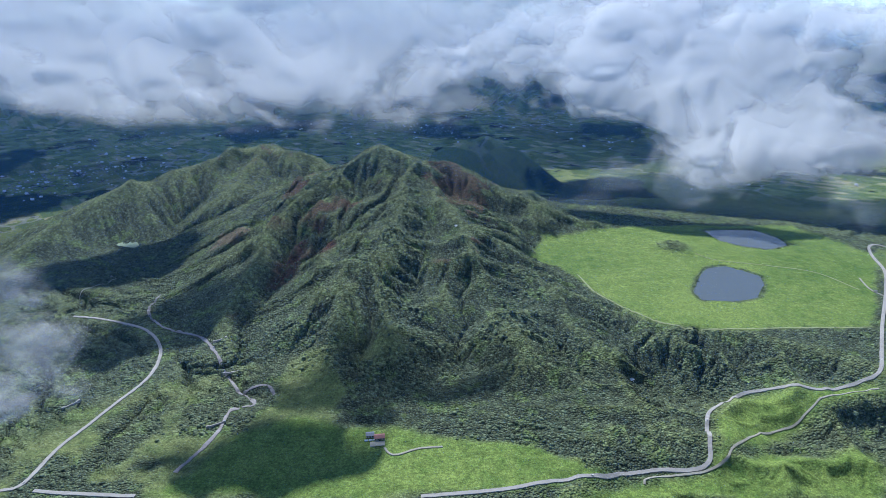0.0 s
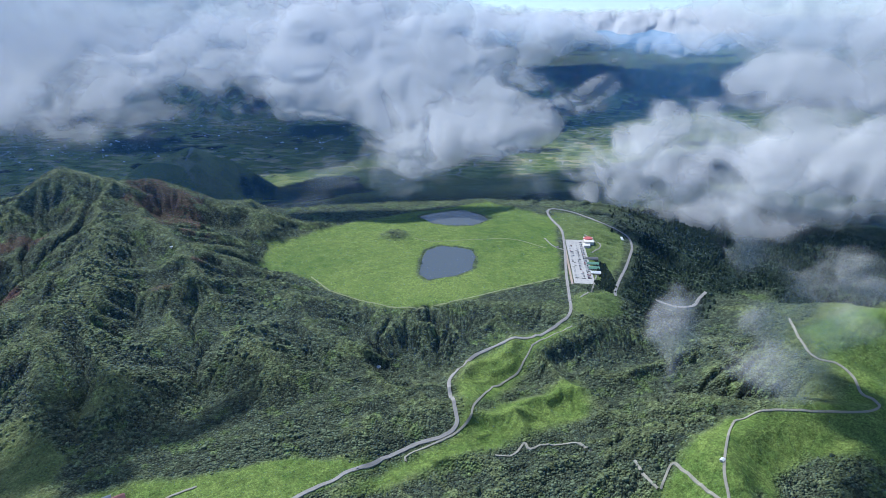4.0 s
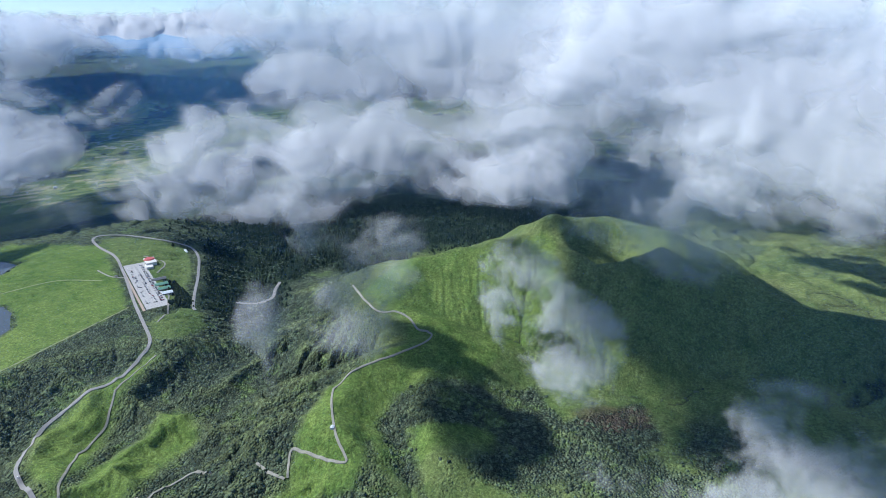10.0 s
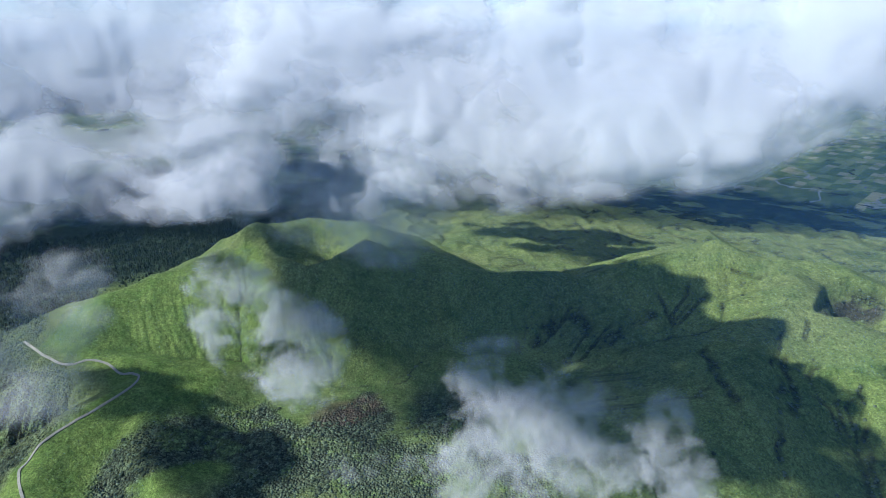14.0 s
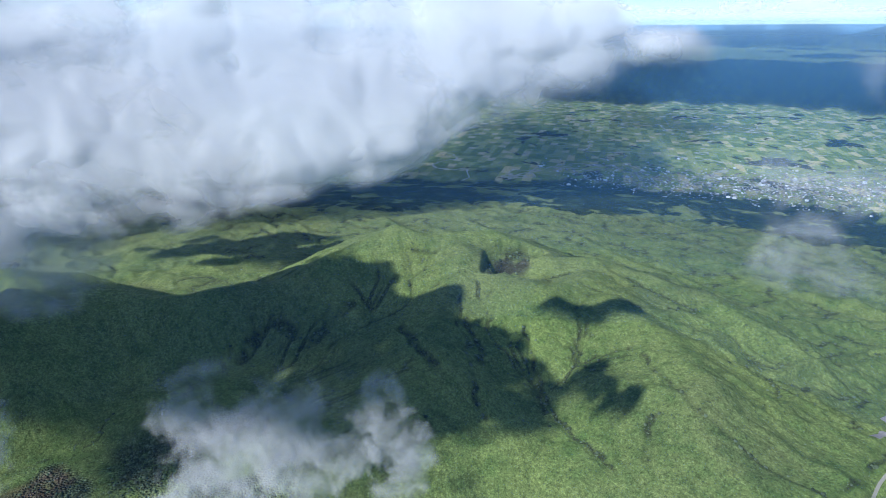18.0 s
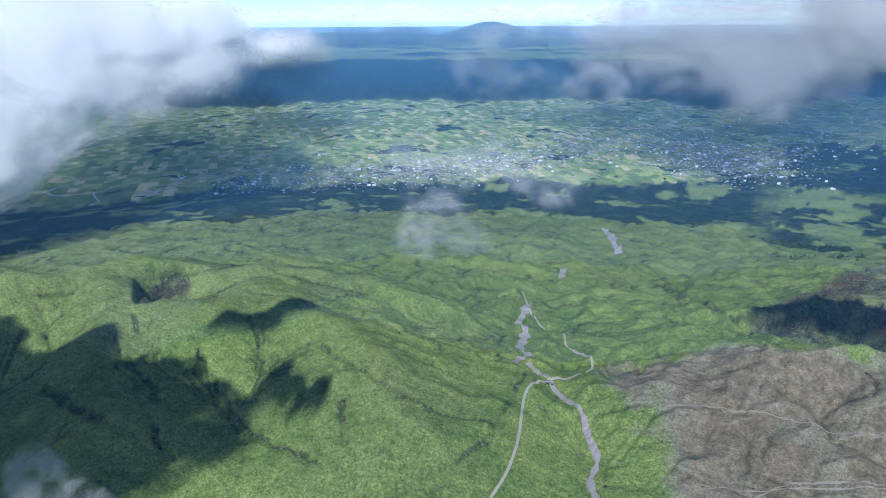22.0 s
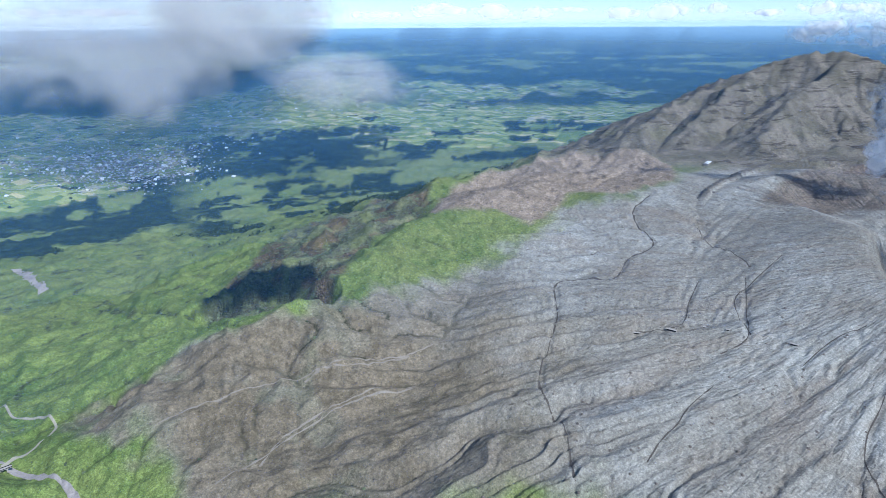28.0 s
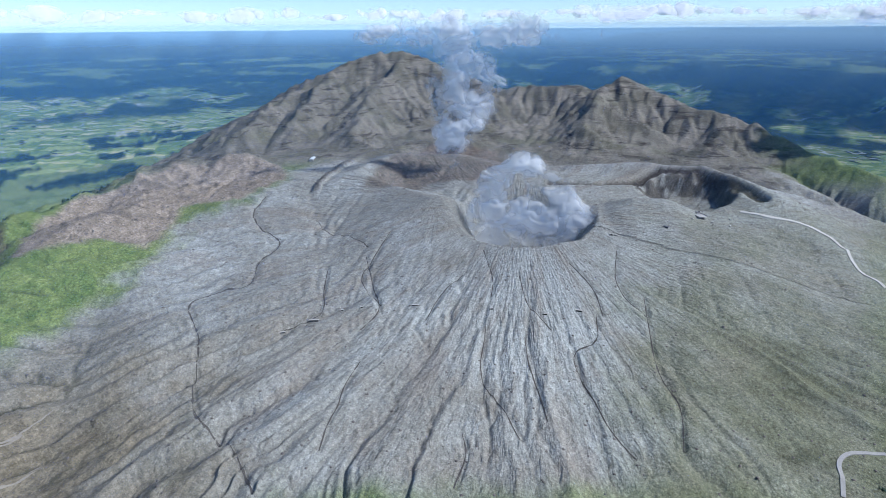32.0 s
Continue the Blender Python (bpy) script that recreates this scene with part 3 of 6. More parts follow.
CLOUD_LOW_LARGE = [(99.8, 32.3, 4.6, 3.4, 0.75), (103.4, 33.4, 4.6, 3.8, 0.7), (98.5, 38.7, 6.7, 3.7, 0.9), (108.2, 35.3, 4.4, 3.9, 0.65), (106.6, 32.7, 4.2, 2.5, 0.6), (116.1, 33.6, 4.5, 3.3, 0.6), (109.7, 38.1, 8.2, 3.0, 0.9), (120.0, 38.3, 3.9, 3.7, 0.5), (85.9, 39.1, 7.0, 2.8, 0.25)]
CLOUD_FOREST_WISP = [(54.3, 14.4, 4.1, 3.7, 0.55), (53.3, 17.1, 1.5, 3.0, 0.45), (62.0, 19.1, 4.1, 1.6, 0.38), (48.1, 25.9, 2.2, 2.0, 0.5), (56.9, 27.1, 4.3, 2.8, 0.42), (62.6, 23.0, 2.5, 1.3, 0.35), (49.4, 24.3, 2.0, 2.3, 0.55), (56.2, 23.7, 2.1, 1.2, 0.45), (60.2, 22.0, 3.0, 2.9, 0.4), (62.3, 17.8, 2.6, 1.4, 0.35), (58.8, 27.3, 2.5, 2.9, 0.4), (49.1, 28.4, 1.1, 5.2, 0.3)]
CLOUD_LEFT_WISP = [(-37.5, 19.8, 2.7, 2.5, 0.72), (-36.2, 23.5, 3.4, 2.3, 0.75), (-38.0, 25.9, 3.0, 1.6, 0.6), (-33.6, 28.0, 2.7, 1.7, 0.38), (-26.7, 27.8, 2.4, 1.8, 0.25), (-40.1, 28.0, 2.2, 1.4, 0.4)]
CLOUD_NEAR_PLAIN = [(20.6, 11.7, 2.8, 2.4, 0.45), (23.9, 13.8, 3.4, 1.9, 0.4), (34.8, 11.6, 2.5, 4.2, 0.45), (17.5, 12.9, 4.8, 1.9, 0.45), (7.6, 16.3, 2.4, 1.3, 0.25), (13.1, 16.2, 3.6, 1.5, 0.3)]
STEAM_CRATER = [(250.9, 17.6, 3.2, 2.2, 0.62), (254.7, 17.7, 3.7, 1.9, 0.62), (251.9, 14.9, 3.2, 2.6, 0.59), (255.4, 16.0, 2.9, 2.3, 0.53), (251.8, 12.7, 2.1, 1.7, 0.53), (249.1, 16.0, 1.7, 2.6, 0.43)]
STEAM_PLUME = [(245.7, 8.5, 1.8, 1.6, 0.9), (246.1, 6.1, 2.4, 2.2, 0.95), (246.5, 3.7, 2.4, 2.2, 0.95), (249.2, 4.9, 1.8, 1.5, 0.45), (245.1, 0.5, 5.2, 1.3, 0.6), (251.5, 0.3, 3.6, 1.3, 0.55), (239.5, 0.7, 2.9, 0.8, 0.4), (245.4, 11.2, 1.6, 1.8, 0.4), (257.5, 0.8, 2.8, 1.1, 0.3)]
CLOUD_ROW_NORTH = [(24.1, 0.2, 5.2, 1.2, 1), (31.8, 0.5, 5.3, 1.3, 1), (39.6, 0.6, 5.4, 1.4, 1), (46.2, 1.0, 5.1, 1.7, 1), (30.5, 0.5, 3.7, 1.1, 1), (35.9, 0.6, 3.6, 1.2, 1), (42.0, 0.7, 3.7, 1.2, 1), (47.4, 1.2, 4.0, 1.5, 0.9)]
CLOUD_TRAIL = [(83.1, 13.8, 6.9, 4.1, 0.8), (89.8, 15.6, 6.2, 3.9, 0.85), (90.9, 18.5, 3.0, 3.1, 0.6), (75.2, 11.5, 5.2, 2.5, 0.6), (85.5, 16.1, 6.1, 2.8, 0.8), (88.4, 18.1, 2.6, 2.8, 0.7), (64.4, 13.4, 3.8, 2.1, 0.5)]
CLOUD_BRIGHT = [(190.2, -0.3, 4.0, 3.1, 1), (195.0, -1.7, 4.0, 2.4, 1), (193.8, -1.1, 5.4, 3.5, 1)]
CLOUD_EAST_FAR = [(240.0, -0.2, 3.1, 1.0, 0.6), (257.4, -1.1, 2.3, 0.6, 0.6), (261.9, -1.1, 3.1, 0.6, 0.8), (266.2, -1.1, 2.5, 0.5, 0.7), (273.4, -0.8, 2.9, 0.7, 0.8), (277.4, -0.6, 2.0, 1.2, 0.8)]

# ---- materials ----
class Nodes:
    """Short hand for one material's node tree."""

    def __init__(self, name):
        self.mat = bpy.data.materials.new(name)
        self.mat.use_nodes = True
        self.tree = self.mat.node_tree
        self.bsdf = self.tree.nodes["Principled BSDF"]
        self.out = self.tree.nodes["Material Output"]

    def add(self, kind, **props):
        n = self.tree.nodes.new("ShaderNode" + kind)
        for key, value in props.items():
            n.inputs[key].default_value = value
        return n

    def link(self, a, b):
        self.tree.links.new(a, b)

    def attr(self, name, what="Fac"):
        n = self.add("Attribute")
        n.attribute_name = name
        return n.outputs[what]

    def noise(self, vec, size, detail=4.0, rough=0.55, distortion=0.0):
        n = self.add("TexNoise")
        n.inputs["Scale"].default_value, n.inputs["Detail"].default_value = 1.0 / size, detail
        n.inputs["Roughness"].default_value, n.inputs["Distortion"].default_value = rough, distortion
        self.link(vec, n.inputs["Vector"])
        return n.outputs[0]

    def math(self, op, a, b=0.0, c=0.0):
        n = self.add("Math")
        n.operation = op
        for i, v in enumerate((a, b, c)):
            if isinstance(v, (int, float)):
                n.inputs[i].default_value = v
            else:
                self.link(v, n.inputs[i])
        return n.outputs[0]

    def span(self, v, lo, hi, a=0.0, b=1.0, smooth=True):
        n = self.add("MapRange")
        n.interpolation_type = "SMOOTHSTEP" if smooth else "LINEAR"
        for i, w in enumerate((v, lo, hi, a, b)):
            if isinstance(w, (int, float)):
                n.inputs[i].default_value = w
            else:
                self.link(w, n.inputs[i])
        return n.outputs[0]

    def mix(self, fac, a, b):
        n = self.add("MixRGB")
        for i, v in enumerate((fac, a, b)):
            if isinstance(v, (int, float)):
                n.inputs[i].default_value = v
            elif isinstance(v, tuple):
                n.inputs[i].default_value = (*v, 1)
            else:
                self.link(v, n.inputs[i])
        return n.outputs[0]

    def tint(self, colour, fac):
        """Colour times a grey factor."""
        n = self.add("MixRGB")
        n.blend_type = "MULTIPLY"
        n.inputs[0].default_value = 1.0
        self.link(colour, n.inputs[1])
        self.link(fac, n.inputs[2])
        return n.outputs[0]

    def bump(self, heightv, depth, strength=1.0):
        n = self.add("Bump")
        n.inputs["Distance"].default_value, n.inputs["Strength"].default_value = depth, strength
        self.link(heightv, n.inputs["Height"])
        return n.outputs[0]


def land_material():
    n = Nodes("land")
    p = n.attr("plan", "Vector")
    fine, small = n.noise(p, 5, 4, 0.65), n.noise(p, 22, 4, 0.6)
    mid, wide = n.noise(p, 80, 4), n.noise(p, 420, 4)
    tiny = n.noise(p, 2.2, 3, 0.7)
    grain = n.math("MULTIPLY", n.span(fine, 0.25, 0.75, 0.48, 1.52, False), n.span(tiny, 0.25, 0.75, 0.42, 1.58, False))
    # grass: pale tips, ranker hollows, browner patches
    tone = n.math("ADD", n.math("MULTIPLY", small, 0.45), n.math("ADD", n.math("MULTIPLY", mid, 0.35), n.math("MULTIPLY", wide, 0.35)))
    grass = n.mix(n.span(tone, 0.42, 0.72), (0.082, 0.122, 0.042), (0.172, 0.204, 0.078))
    grass = n.mix(n.span(n.noise(p, 150, 5, 0.6), 0.5, 0.72, 0, 0.55), grass, (0.135, 0.150, 0.062))
    lush = n.mix(n.span(tone, 0.4, 0.7), (0.082, 0.148, 0.031), (0.172, 0.240, 0.060))
    lush = n.mix(n.span(n.noise(p, 55, 6, 0.7, 0.5), 0.5, 0.7, 0, 0.6), lush, (0.090, 0.142, 0.034))
    grass = n.mix(n.attr("lush"), grass, lush)
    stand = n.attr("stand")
    # shrubs and low trees: rounded clumps, with the shade between them painted dark
    cells = n.add("TexVoronoi")
    cells.inputs["Scale"].default_value = 1 / 4.5
    cells.inputs["Randomness"].default_value = 1.0
    n.link(p, cells.inputs["Vector"])
    clump = n.span(cells.outputs["Distance"], 0.0, 0.75, 1.0, 0.0)
    shrub = n.mix(clump, (0.034, 0.050, 0.033), (0.146, 0.182, 0.114))
    shrub = n.mix(n.span(tone, 0.45, 0.75, 0, 0.6), shrub, (0.160, 0.200, 0.110))
    shrub = n.mix(n.span(n.noise(p, 60, 5, 0.65), 0.52, 0.62, 0, 0.85), shrub, n.mix(mid, (0.105, 0.165, 0.055), (0.160, 0.220, 0.080)))
    # crests lightened in the colour to bring out the ridges
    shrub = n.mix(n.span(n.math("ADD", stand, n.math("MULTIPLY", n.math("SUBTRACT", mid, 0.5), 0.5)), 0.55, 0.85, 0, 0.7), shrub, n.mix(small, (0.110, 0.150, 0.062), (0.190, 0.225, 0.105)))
    big = n.add("TexVoronoi")
    big.inputs["Scale"].default_value = 1 / 11.0
    n.link(p, big.inputs["Vector"])
    shrub = n.tint(shrub, n.span(big.outputs["Distance"], 0.1, 0.75, 1.4, 0.68))
    # dark planted forest, gaps between crowns painted darker
    trees = n.add("TexVoronoi")
    trees.inputs["Scale"].default_value = 1 / 9.0
    n.link(p, trees.inputs["Vector"])
    crowns = n.span(trees.outputs["Distance"], 0.0, 0.7, 1.0, 0.0)
    forest = n.mix(crowns, (0.012, 0.026, 0.016), (0.038, 0.064, 0.034))
    forest = n.mix(n.span(n.noise(p, 130, 6, 0.65), 0.48, 0.66, 0, 0.7), forest, (0.060, 0.094, 0.042))
    # ash, washed in streaks
    ash = n.mix(n.span(n.noise(p, 240, 5, 0.6), 0.35, 0.68), (0.232, 0.230, 0.206), (0.335, 0.350, 0.336))
    ash = n.mix(n.span(n.noise(p, 40, 6, 0.7, 0.8), 0.56, 0.74, 0, 0.5), ash, (0.385, 0.385, 0.370))
    ash = n.mix(n.span(n.noise(p, 9, 5, 0.7, 0.6), 0.5, 0.75, 0, 0.35), ash, (0.175, 0.160, 0.140))
    streak = n.noise(n.attr("fall", "Vector"), 38, 6, 0.6, 0.6)
    ash = n.mix(n.span(streak, 0.5, 0.7, 0.0, 0.4), ash, (0.195, 0.165, 0.132))
    runs = n.noise(n.attr("fall", "Vector"), 11, 5, 0.6, 0.5)
    # rill bottoms painted darker, matching the bump's hollows
    ash = n.mix(n.span(runs, 0.33, 0.46, 0.45, 0.0), ash, (0.120, 0.104, 0.086))
    ash = n.mix(n.span(n.noise(n.attr("fall", "Vector"), 110, 6, 0.65), 0.48, 0.66, 0, 0.5), ash, (0.215, 0.185, 0.152))
    # shade of hollows and gullies painted into the ash
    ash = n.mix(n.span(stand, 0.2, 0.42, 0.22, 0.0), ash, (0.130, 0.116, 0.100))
    ash = n.mix(n.attr("gully"), ash, (0.060, 0.052, 0.046))
    # bare rock of the high ridge
    rock = n.mix(n.span(n.noise(p, 120, 6, 0.65), 0.38, 0.66), (0.110, 0.102, 0.078), (0.190, 0.172, 0.145))
    rock = n.mix(n.span(n.noise(p, 30, 5, 0.7, 0.6), 0.56, 0.72, 0, 0.8), rock, (0.050, 0.042, 0.036))
    rock = n.mix(n.span(n.noise(p, 200, 4), 0.54, 0.7, 0, 0.4), rock, (0.095, 0.100, 0.052))
    beds = n.add("VectorMath")
    beds.operation = "MULTIPLY"
    beds.inputs[1].default_value = (0.12, 0.12, 1.0)
    n.link(p, beds.inputs[0])
    rock = n.mix(n.span(n.noise(beds.outputs[0], 16, 6, 0.7, 0.5), 0.54, 0.62, 0, 0.8), rock, (0.040, 0.034, 0.029))
    red = n.mix(n.span(n.noise(p, 26, 5, 0.7), 0.35, 0.65), (0.062, 0.040, 0.032), (0.150, 0.088, 0.066))
    brown = n.mix(n.span(n.noise(p, 30, 6, 0.7), 0.35, 0.65), (0.118, 0.100, 0.066), (0.200, 0.170, 0.120))
    # farmed valley: a patchwork of plots
    turn = n.add("VectorRotate")
    turn.inputs["Angle"].default_value = -0.7
    n.link(p, turn.inputs["Vector"])
    snap = n.add("VectorMath")
    snap.operation = "SNAP"
    snap.inputs[1].default_value = (75, 130, 1e6)
    n.link(turn.outputs[0], snap.inputs[0])
    plot = n.add("TexWhiteNoise")
    n.link(snap.outputs[0], plot.inputs["Vector"])
    block = n.add("VectorMath")
    block.operation = "SNAP"
    block.inputs[1].default_value = (900, 1100, 1e6)
    n.link(turn.outputs[0], block.inputs[0])
    part_ = n.add("TexWhiteNoise")
    n.link(block.outputs[0], part_.inputs["Vector"])
    field = n.mix(n.span(plot.outputs["Value"], 0.2, 0.8), (0.120, 0.185, 0.058), (0.265, 0.310, 0.115))
    field = n.mix(n.span(plot.outputs["Value"], 0.88, 0.89), field, (0.40, 0.38, 0.20))
    field = n.mix(n.span(part_.outputs["Value"], 0.8, 0.81, 0, 0.5), field, (0.055, 0.085, 0.035))
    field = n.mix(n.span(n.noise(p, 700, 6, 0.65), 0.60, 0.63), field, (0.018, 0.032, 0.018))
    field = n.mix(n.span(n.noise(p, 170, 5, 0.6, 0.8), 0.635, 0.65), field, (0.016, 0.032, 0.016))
    lane = n.noise(p, 1300, 4, 0.5)
    field = n.mix(n.span(n.math("ABSOLUTE", n.math("SUBTRACT", lane, 0.5)), 0.004, 0.006, 0.7, 0.0), field, (0.38, 0.38, 0.34))
    # lay them over one another
    colour = n.mix(n.attr("shrub"), grass, shrub)
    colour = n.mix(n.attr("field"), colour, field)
    colour = n.mix(n.attr("forest"), colour, forest)
    colour = n.mix(n.attr("ash"), colour, ash)
    colour = n.mix(n.attr("rock"), colour, rock)
    colour = n.mix(n.attr("brown"), colour, brown)
    colour = n.mix(n.attr("pink"), colour, n.mix(n.span(n.noise(p, 34, 6, 0.7), 0.35, 0.65), (0.182, 0.150, 0.116), (0.285, 0.238, 0.190)))
    colour = n.mix(n.attr("red"), colour, red)
    # dark lines along gullies in the grass; cut also holds the crater wall's painted shade
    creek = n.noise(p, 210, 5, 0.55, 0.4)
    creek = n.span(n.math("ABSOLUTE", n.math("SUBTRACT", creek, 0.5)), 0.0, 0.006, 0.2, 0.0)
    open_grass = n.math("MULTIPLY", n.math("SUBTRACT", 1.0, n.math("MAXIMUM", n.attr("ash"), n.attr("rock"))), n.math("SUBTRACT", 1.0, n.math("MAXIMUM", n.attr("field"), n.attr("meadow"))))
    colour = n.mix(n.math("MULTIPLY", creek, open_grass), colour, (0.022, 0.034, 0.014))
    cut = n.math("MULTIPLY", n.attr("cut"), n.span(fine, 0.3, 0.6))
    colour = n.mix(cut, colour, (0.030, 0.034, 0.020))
    calm = n.math("SUBTRACT", 1.0, n.math("MULTIPLY", n.attr("ash"), 0.25))
    grain = n.math("ADD", 1.0, n.math("MULTIPLY", n.math("SUBTRACT", grain, 1.0), calm))
    colour = n.tint(colour, grain)
    colour = n.tint(colour, n.span(n.noise(p, 13, 4, 0.7), 0.3, 0.7, 0.82, 1.18, False))
    n.link(colour, n.bsdf.inputs["Base Color"])
    n.bsdf.inputs["Roughness"].default_value = 0.95
    n.bsdf.inputs["Specular IOR Level"].default_value = 0.15
    leafy = n.math("MAXIMUM", n.attr("shrub"), n.attr("forest"))
    relief = n.math("ADD", n.math("MULTIPLY", clump, n.math("MULTIPLY", leafy, 1.0)), n.math("ADD", n.math("MULTIPLY", small, 0.7), n.math("ADD", n.math("MULTIPLY", fine, 0.45), n.math("MULTIPLY", n.math("MULTIPLY", runs, n.attr("ash")), 1.6))))
    n.link(n.bump(relief, 4.8, 1.0), n.bsdf.inputs["Normal"])
    return n.mat


def plain(name, colour, rough=0.8, size=3.0, vary=0.25, bump=0.0, metal=0.0):
    """A weathered surface of one colour, with grain and blotches."""
    n = Nodes(name)
    c = n.add("TexCoord").outputs["Object"]
    a, b = n.noise(c, size, 5, 0.6), n.noise(c, size * 7, 3)
    v = n.span(n.math("ADD", n.math("MULTIPLY", a, 0.6), n.math("MULTIPLY", b, 0.4)), 0.3, 0.7, 1 - vary, 1 + vary, False)
    base = n.add("RGB")
    base.outputs[0].default_value = (*colour, 1)
    n.link(n.tint(base.outputs[0], v), n.bsdf.inputs["Base Color"])
    n.bsdf.inputs["Roughness"].default_value, n.bsdf.inputs["Metallic"].default_value = rough, metal
    if bump:
        n.link(n.bump(a, bump), n.bsdf.inputs["Normal"])
    return n.mat


def leaf_material(name, dark, light):
    n = Nodes(name)
    c = n.add("TexCoord").outputs["Object"]
    rnd = n.add("NewGeometry").outputs["Random Per Island"]
    t = n.math("ADD", n.math("MULTIPLY", rnd, 0.7), n.math("MULTIPLY", n.noise(c, 1.5, 4, 0.7), 0.5))
    n.link(n.mix(n.span(t, 0.1, 1.0), dark, light), n.bsdf.inputs["Base Color"])
    n.bsdf.inputs["Roughness"].default_value = 0.9
    n.bsdf.inputs["Specular IOR Level"].default_value = 0.2
    n.link(n.bump(n.noise(c, 1.2, 5, 0.7), 0.8), n.bsdf.inputs["Normal"])
    return n.mat


def cloud_material(name, size, thick, tear=0.7, through_=0.25, white=0.80, swirl=0.4):
    """Water droplets: white, lit from both sides, dense in the middle and torn at the edge."""
    n = Nodes(name)
    c = n.add("TexCoord").outputs["Object"]
    dens = n.attr("puff")
    torn = n.noise(c, size, 9, 0.62, swirl)
    v = n.math("MULTIPLY", n.math("SUBTRACT", torn, 0.5), n.math("MULTIPLY", n.span(dens, 0.0, 0.3, 0.0, tear), n.span(dens, 0.6, 1.0, 1.0, 0.35)))
    alpha = n.span(n.math("ADD", dens, v), 0.05, 0.95, 0.0, thick)
    d, t = n.add("BsdfDiffuse"), n.add("BsdfTranslucent")
    d.inputs["Color"].default_value = t.inputs["Color"].default_value = (white - 0.02, white, white + 0.02, 1)
    body, mixed, clear = n.add("MixShader", Fac=through_), n.add("MixShader"), n.add("BsdfTransparent")
    n.link(d.outputs[0], body.inputs[1])
    n.link(t.outputs[0], body.inputs[2])
    n.link(alpha, mixed.inputs[0])
    n.link(clear.outputs[0], mixed.inputs[1])
    n.link(body.outputs[0], mixed.inputs[2])
    n.link(mixed.outputs[0], n.out.inputs["Surface"])
    return n.mat


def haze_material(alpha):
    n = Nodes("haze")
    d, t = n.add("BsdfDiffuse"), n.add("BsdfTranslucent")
    # haze put into the colour: bluer where thin, paler where dense
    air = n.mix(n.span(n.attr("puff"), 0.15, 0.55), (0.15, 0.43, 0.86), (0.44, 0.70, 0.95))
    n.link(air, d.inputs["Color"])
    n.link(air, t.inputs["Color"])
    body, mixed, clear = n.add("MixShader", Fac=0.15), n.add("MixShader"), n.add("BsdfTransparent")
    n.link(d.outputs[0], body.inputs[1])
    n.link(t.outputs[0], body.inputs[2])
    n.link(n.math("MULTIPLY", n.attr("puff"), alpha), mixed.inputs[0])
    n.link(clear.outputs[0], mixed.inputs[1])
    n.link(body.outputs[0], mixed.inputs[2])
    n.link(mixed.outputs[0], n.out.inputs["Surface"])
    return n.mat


def water_material(name, colour):
    n = Nodes(name)
    c = n.add("TexCoord").outputs["Object"]
    n.bsdf.inputs["Base Color"].default_value = (*colour, 1)
    n.bsdf.inputs["Roughness"].default_value = 0.2
    n.link(n.bump(n.noise(c, 4, 3), 0.08), n.bsdf.inputs["Normal"])
    return n.mat


LAND = land_material()
ASPHALT = plain("asphalt", (0.30, 0.29, 0.275), 0.9, 6, 0.12)
TRACK = plain("pale_gravel", (0.30, 0.29, 0.24), 0.95, 5, 0.2)
TRACK_GREEN = plain("worn_grass_track", (0.24, 0.27, 0.13), 0.95, 8, 0.25)
PALE_ROAD = plain("pale_concrete", (0.46, 0.44, 0.40), 0.9, 6, 0.12)
GRAVEL = plain("river_gravel", (0.26, 0.245, 0.245), 0.95, 4, 0.35, 0.5)
# shade inside the ash gullies, painted as a dark material
CRACK = plain("shaded_gully_ash", (0.065, 0.058, 0.052), 0.9, 4, 0.4, 0.5)
WASH = plain("pale_washed_ash", (0.215, 0.195, 0.165), 0.95, 4, 0.3, 0.4)
WATER = water_material("lake_water", (0.095, 0.110, 0.112))
POND_WATER = water_material("milky_pond_water", (0.30, 0.38, 0.26))
LEAF = leaf_material("shrub_leaves", (0.030, 0.048, 0.028), (0.150, 0.195, 0.112))
NEEDLE = leaf_material("conifer_needles", (0.007, 0.017, 0.009), (0.030, 0.050, 0.024))
STONE = plain("lava_stone", (0.12, 0.105, 0.095), 0.95, 1.5, 0.45, 0.4)
WHITE = plain("white_render", (0.72, 0.71, 0.68), 0.7, 2, 0.08)

# ---- ground ----
COLS = 2400
rows_r = [0.0, 200.0, 400.0, 520.0]
while rows_r[-1] < NEAR:
    rows_r.append(rows_r[-1] * 1.0052)
while rows_r[-1] < FAR - 25:
    rows_r.append(rows_r[-1] + (18 if rows_r[-1] < 4300 else 8))
rows_r = np.array(rows_r)
ang = np.radians(np.arange(COLS) * 360.0 / COLS)
GX, GY = np.outer(rows_r, np.sin(ang)), np.outer(rows_r, np.cos(ang))
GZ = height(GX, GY)


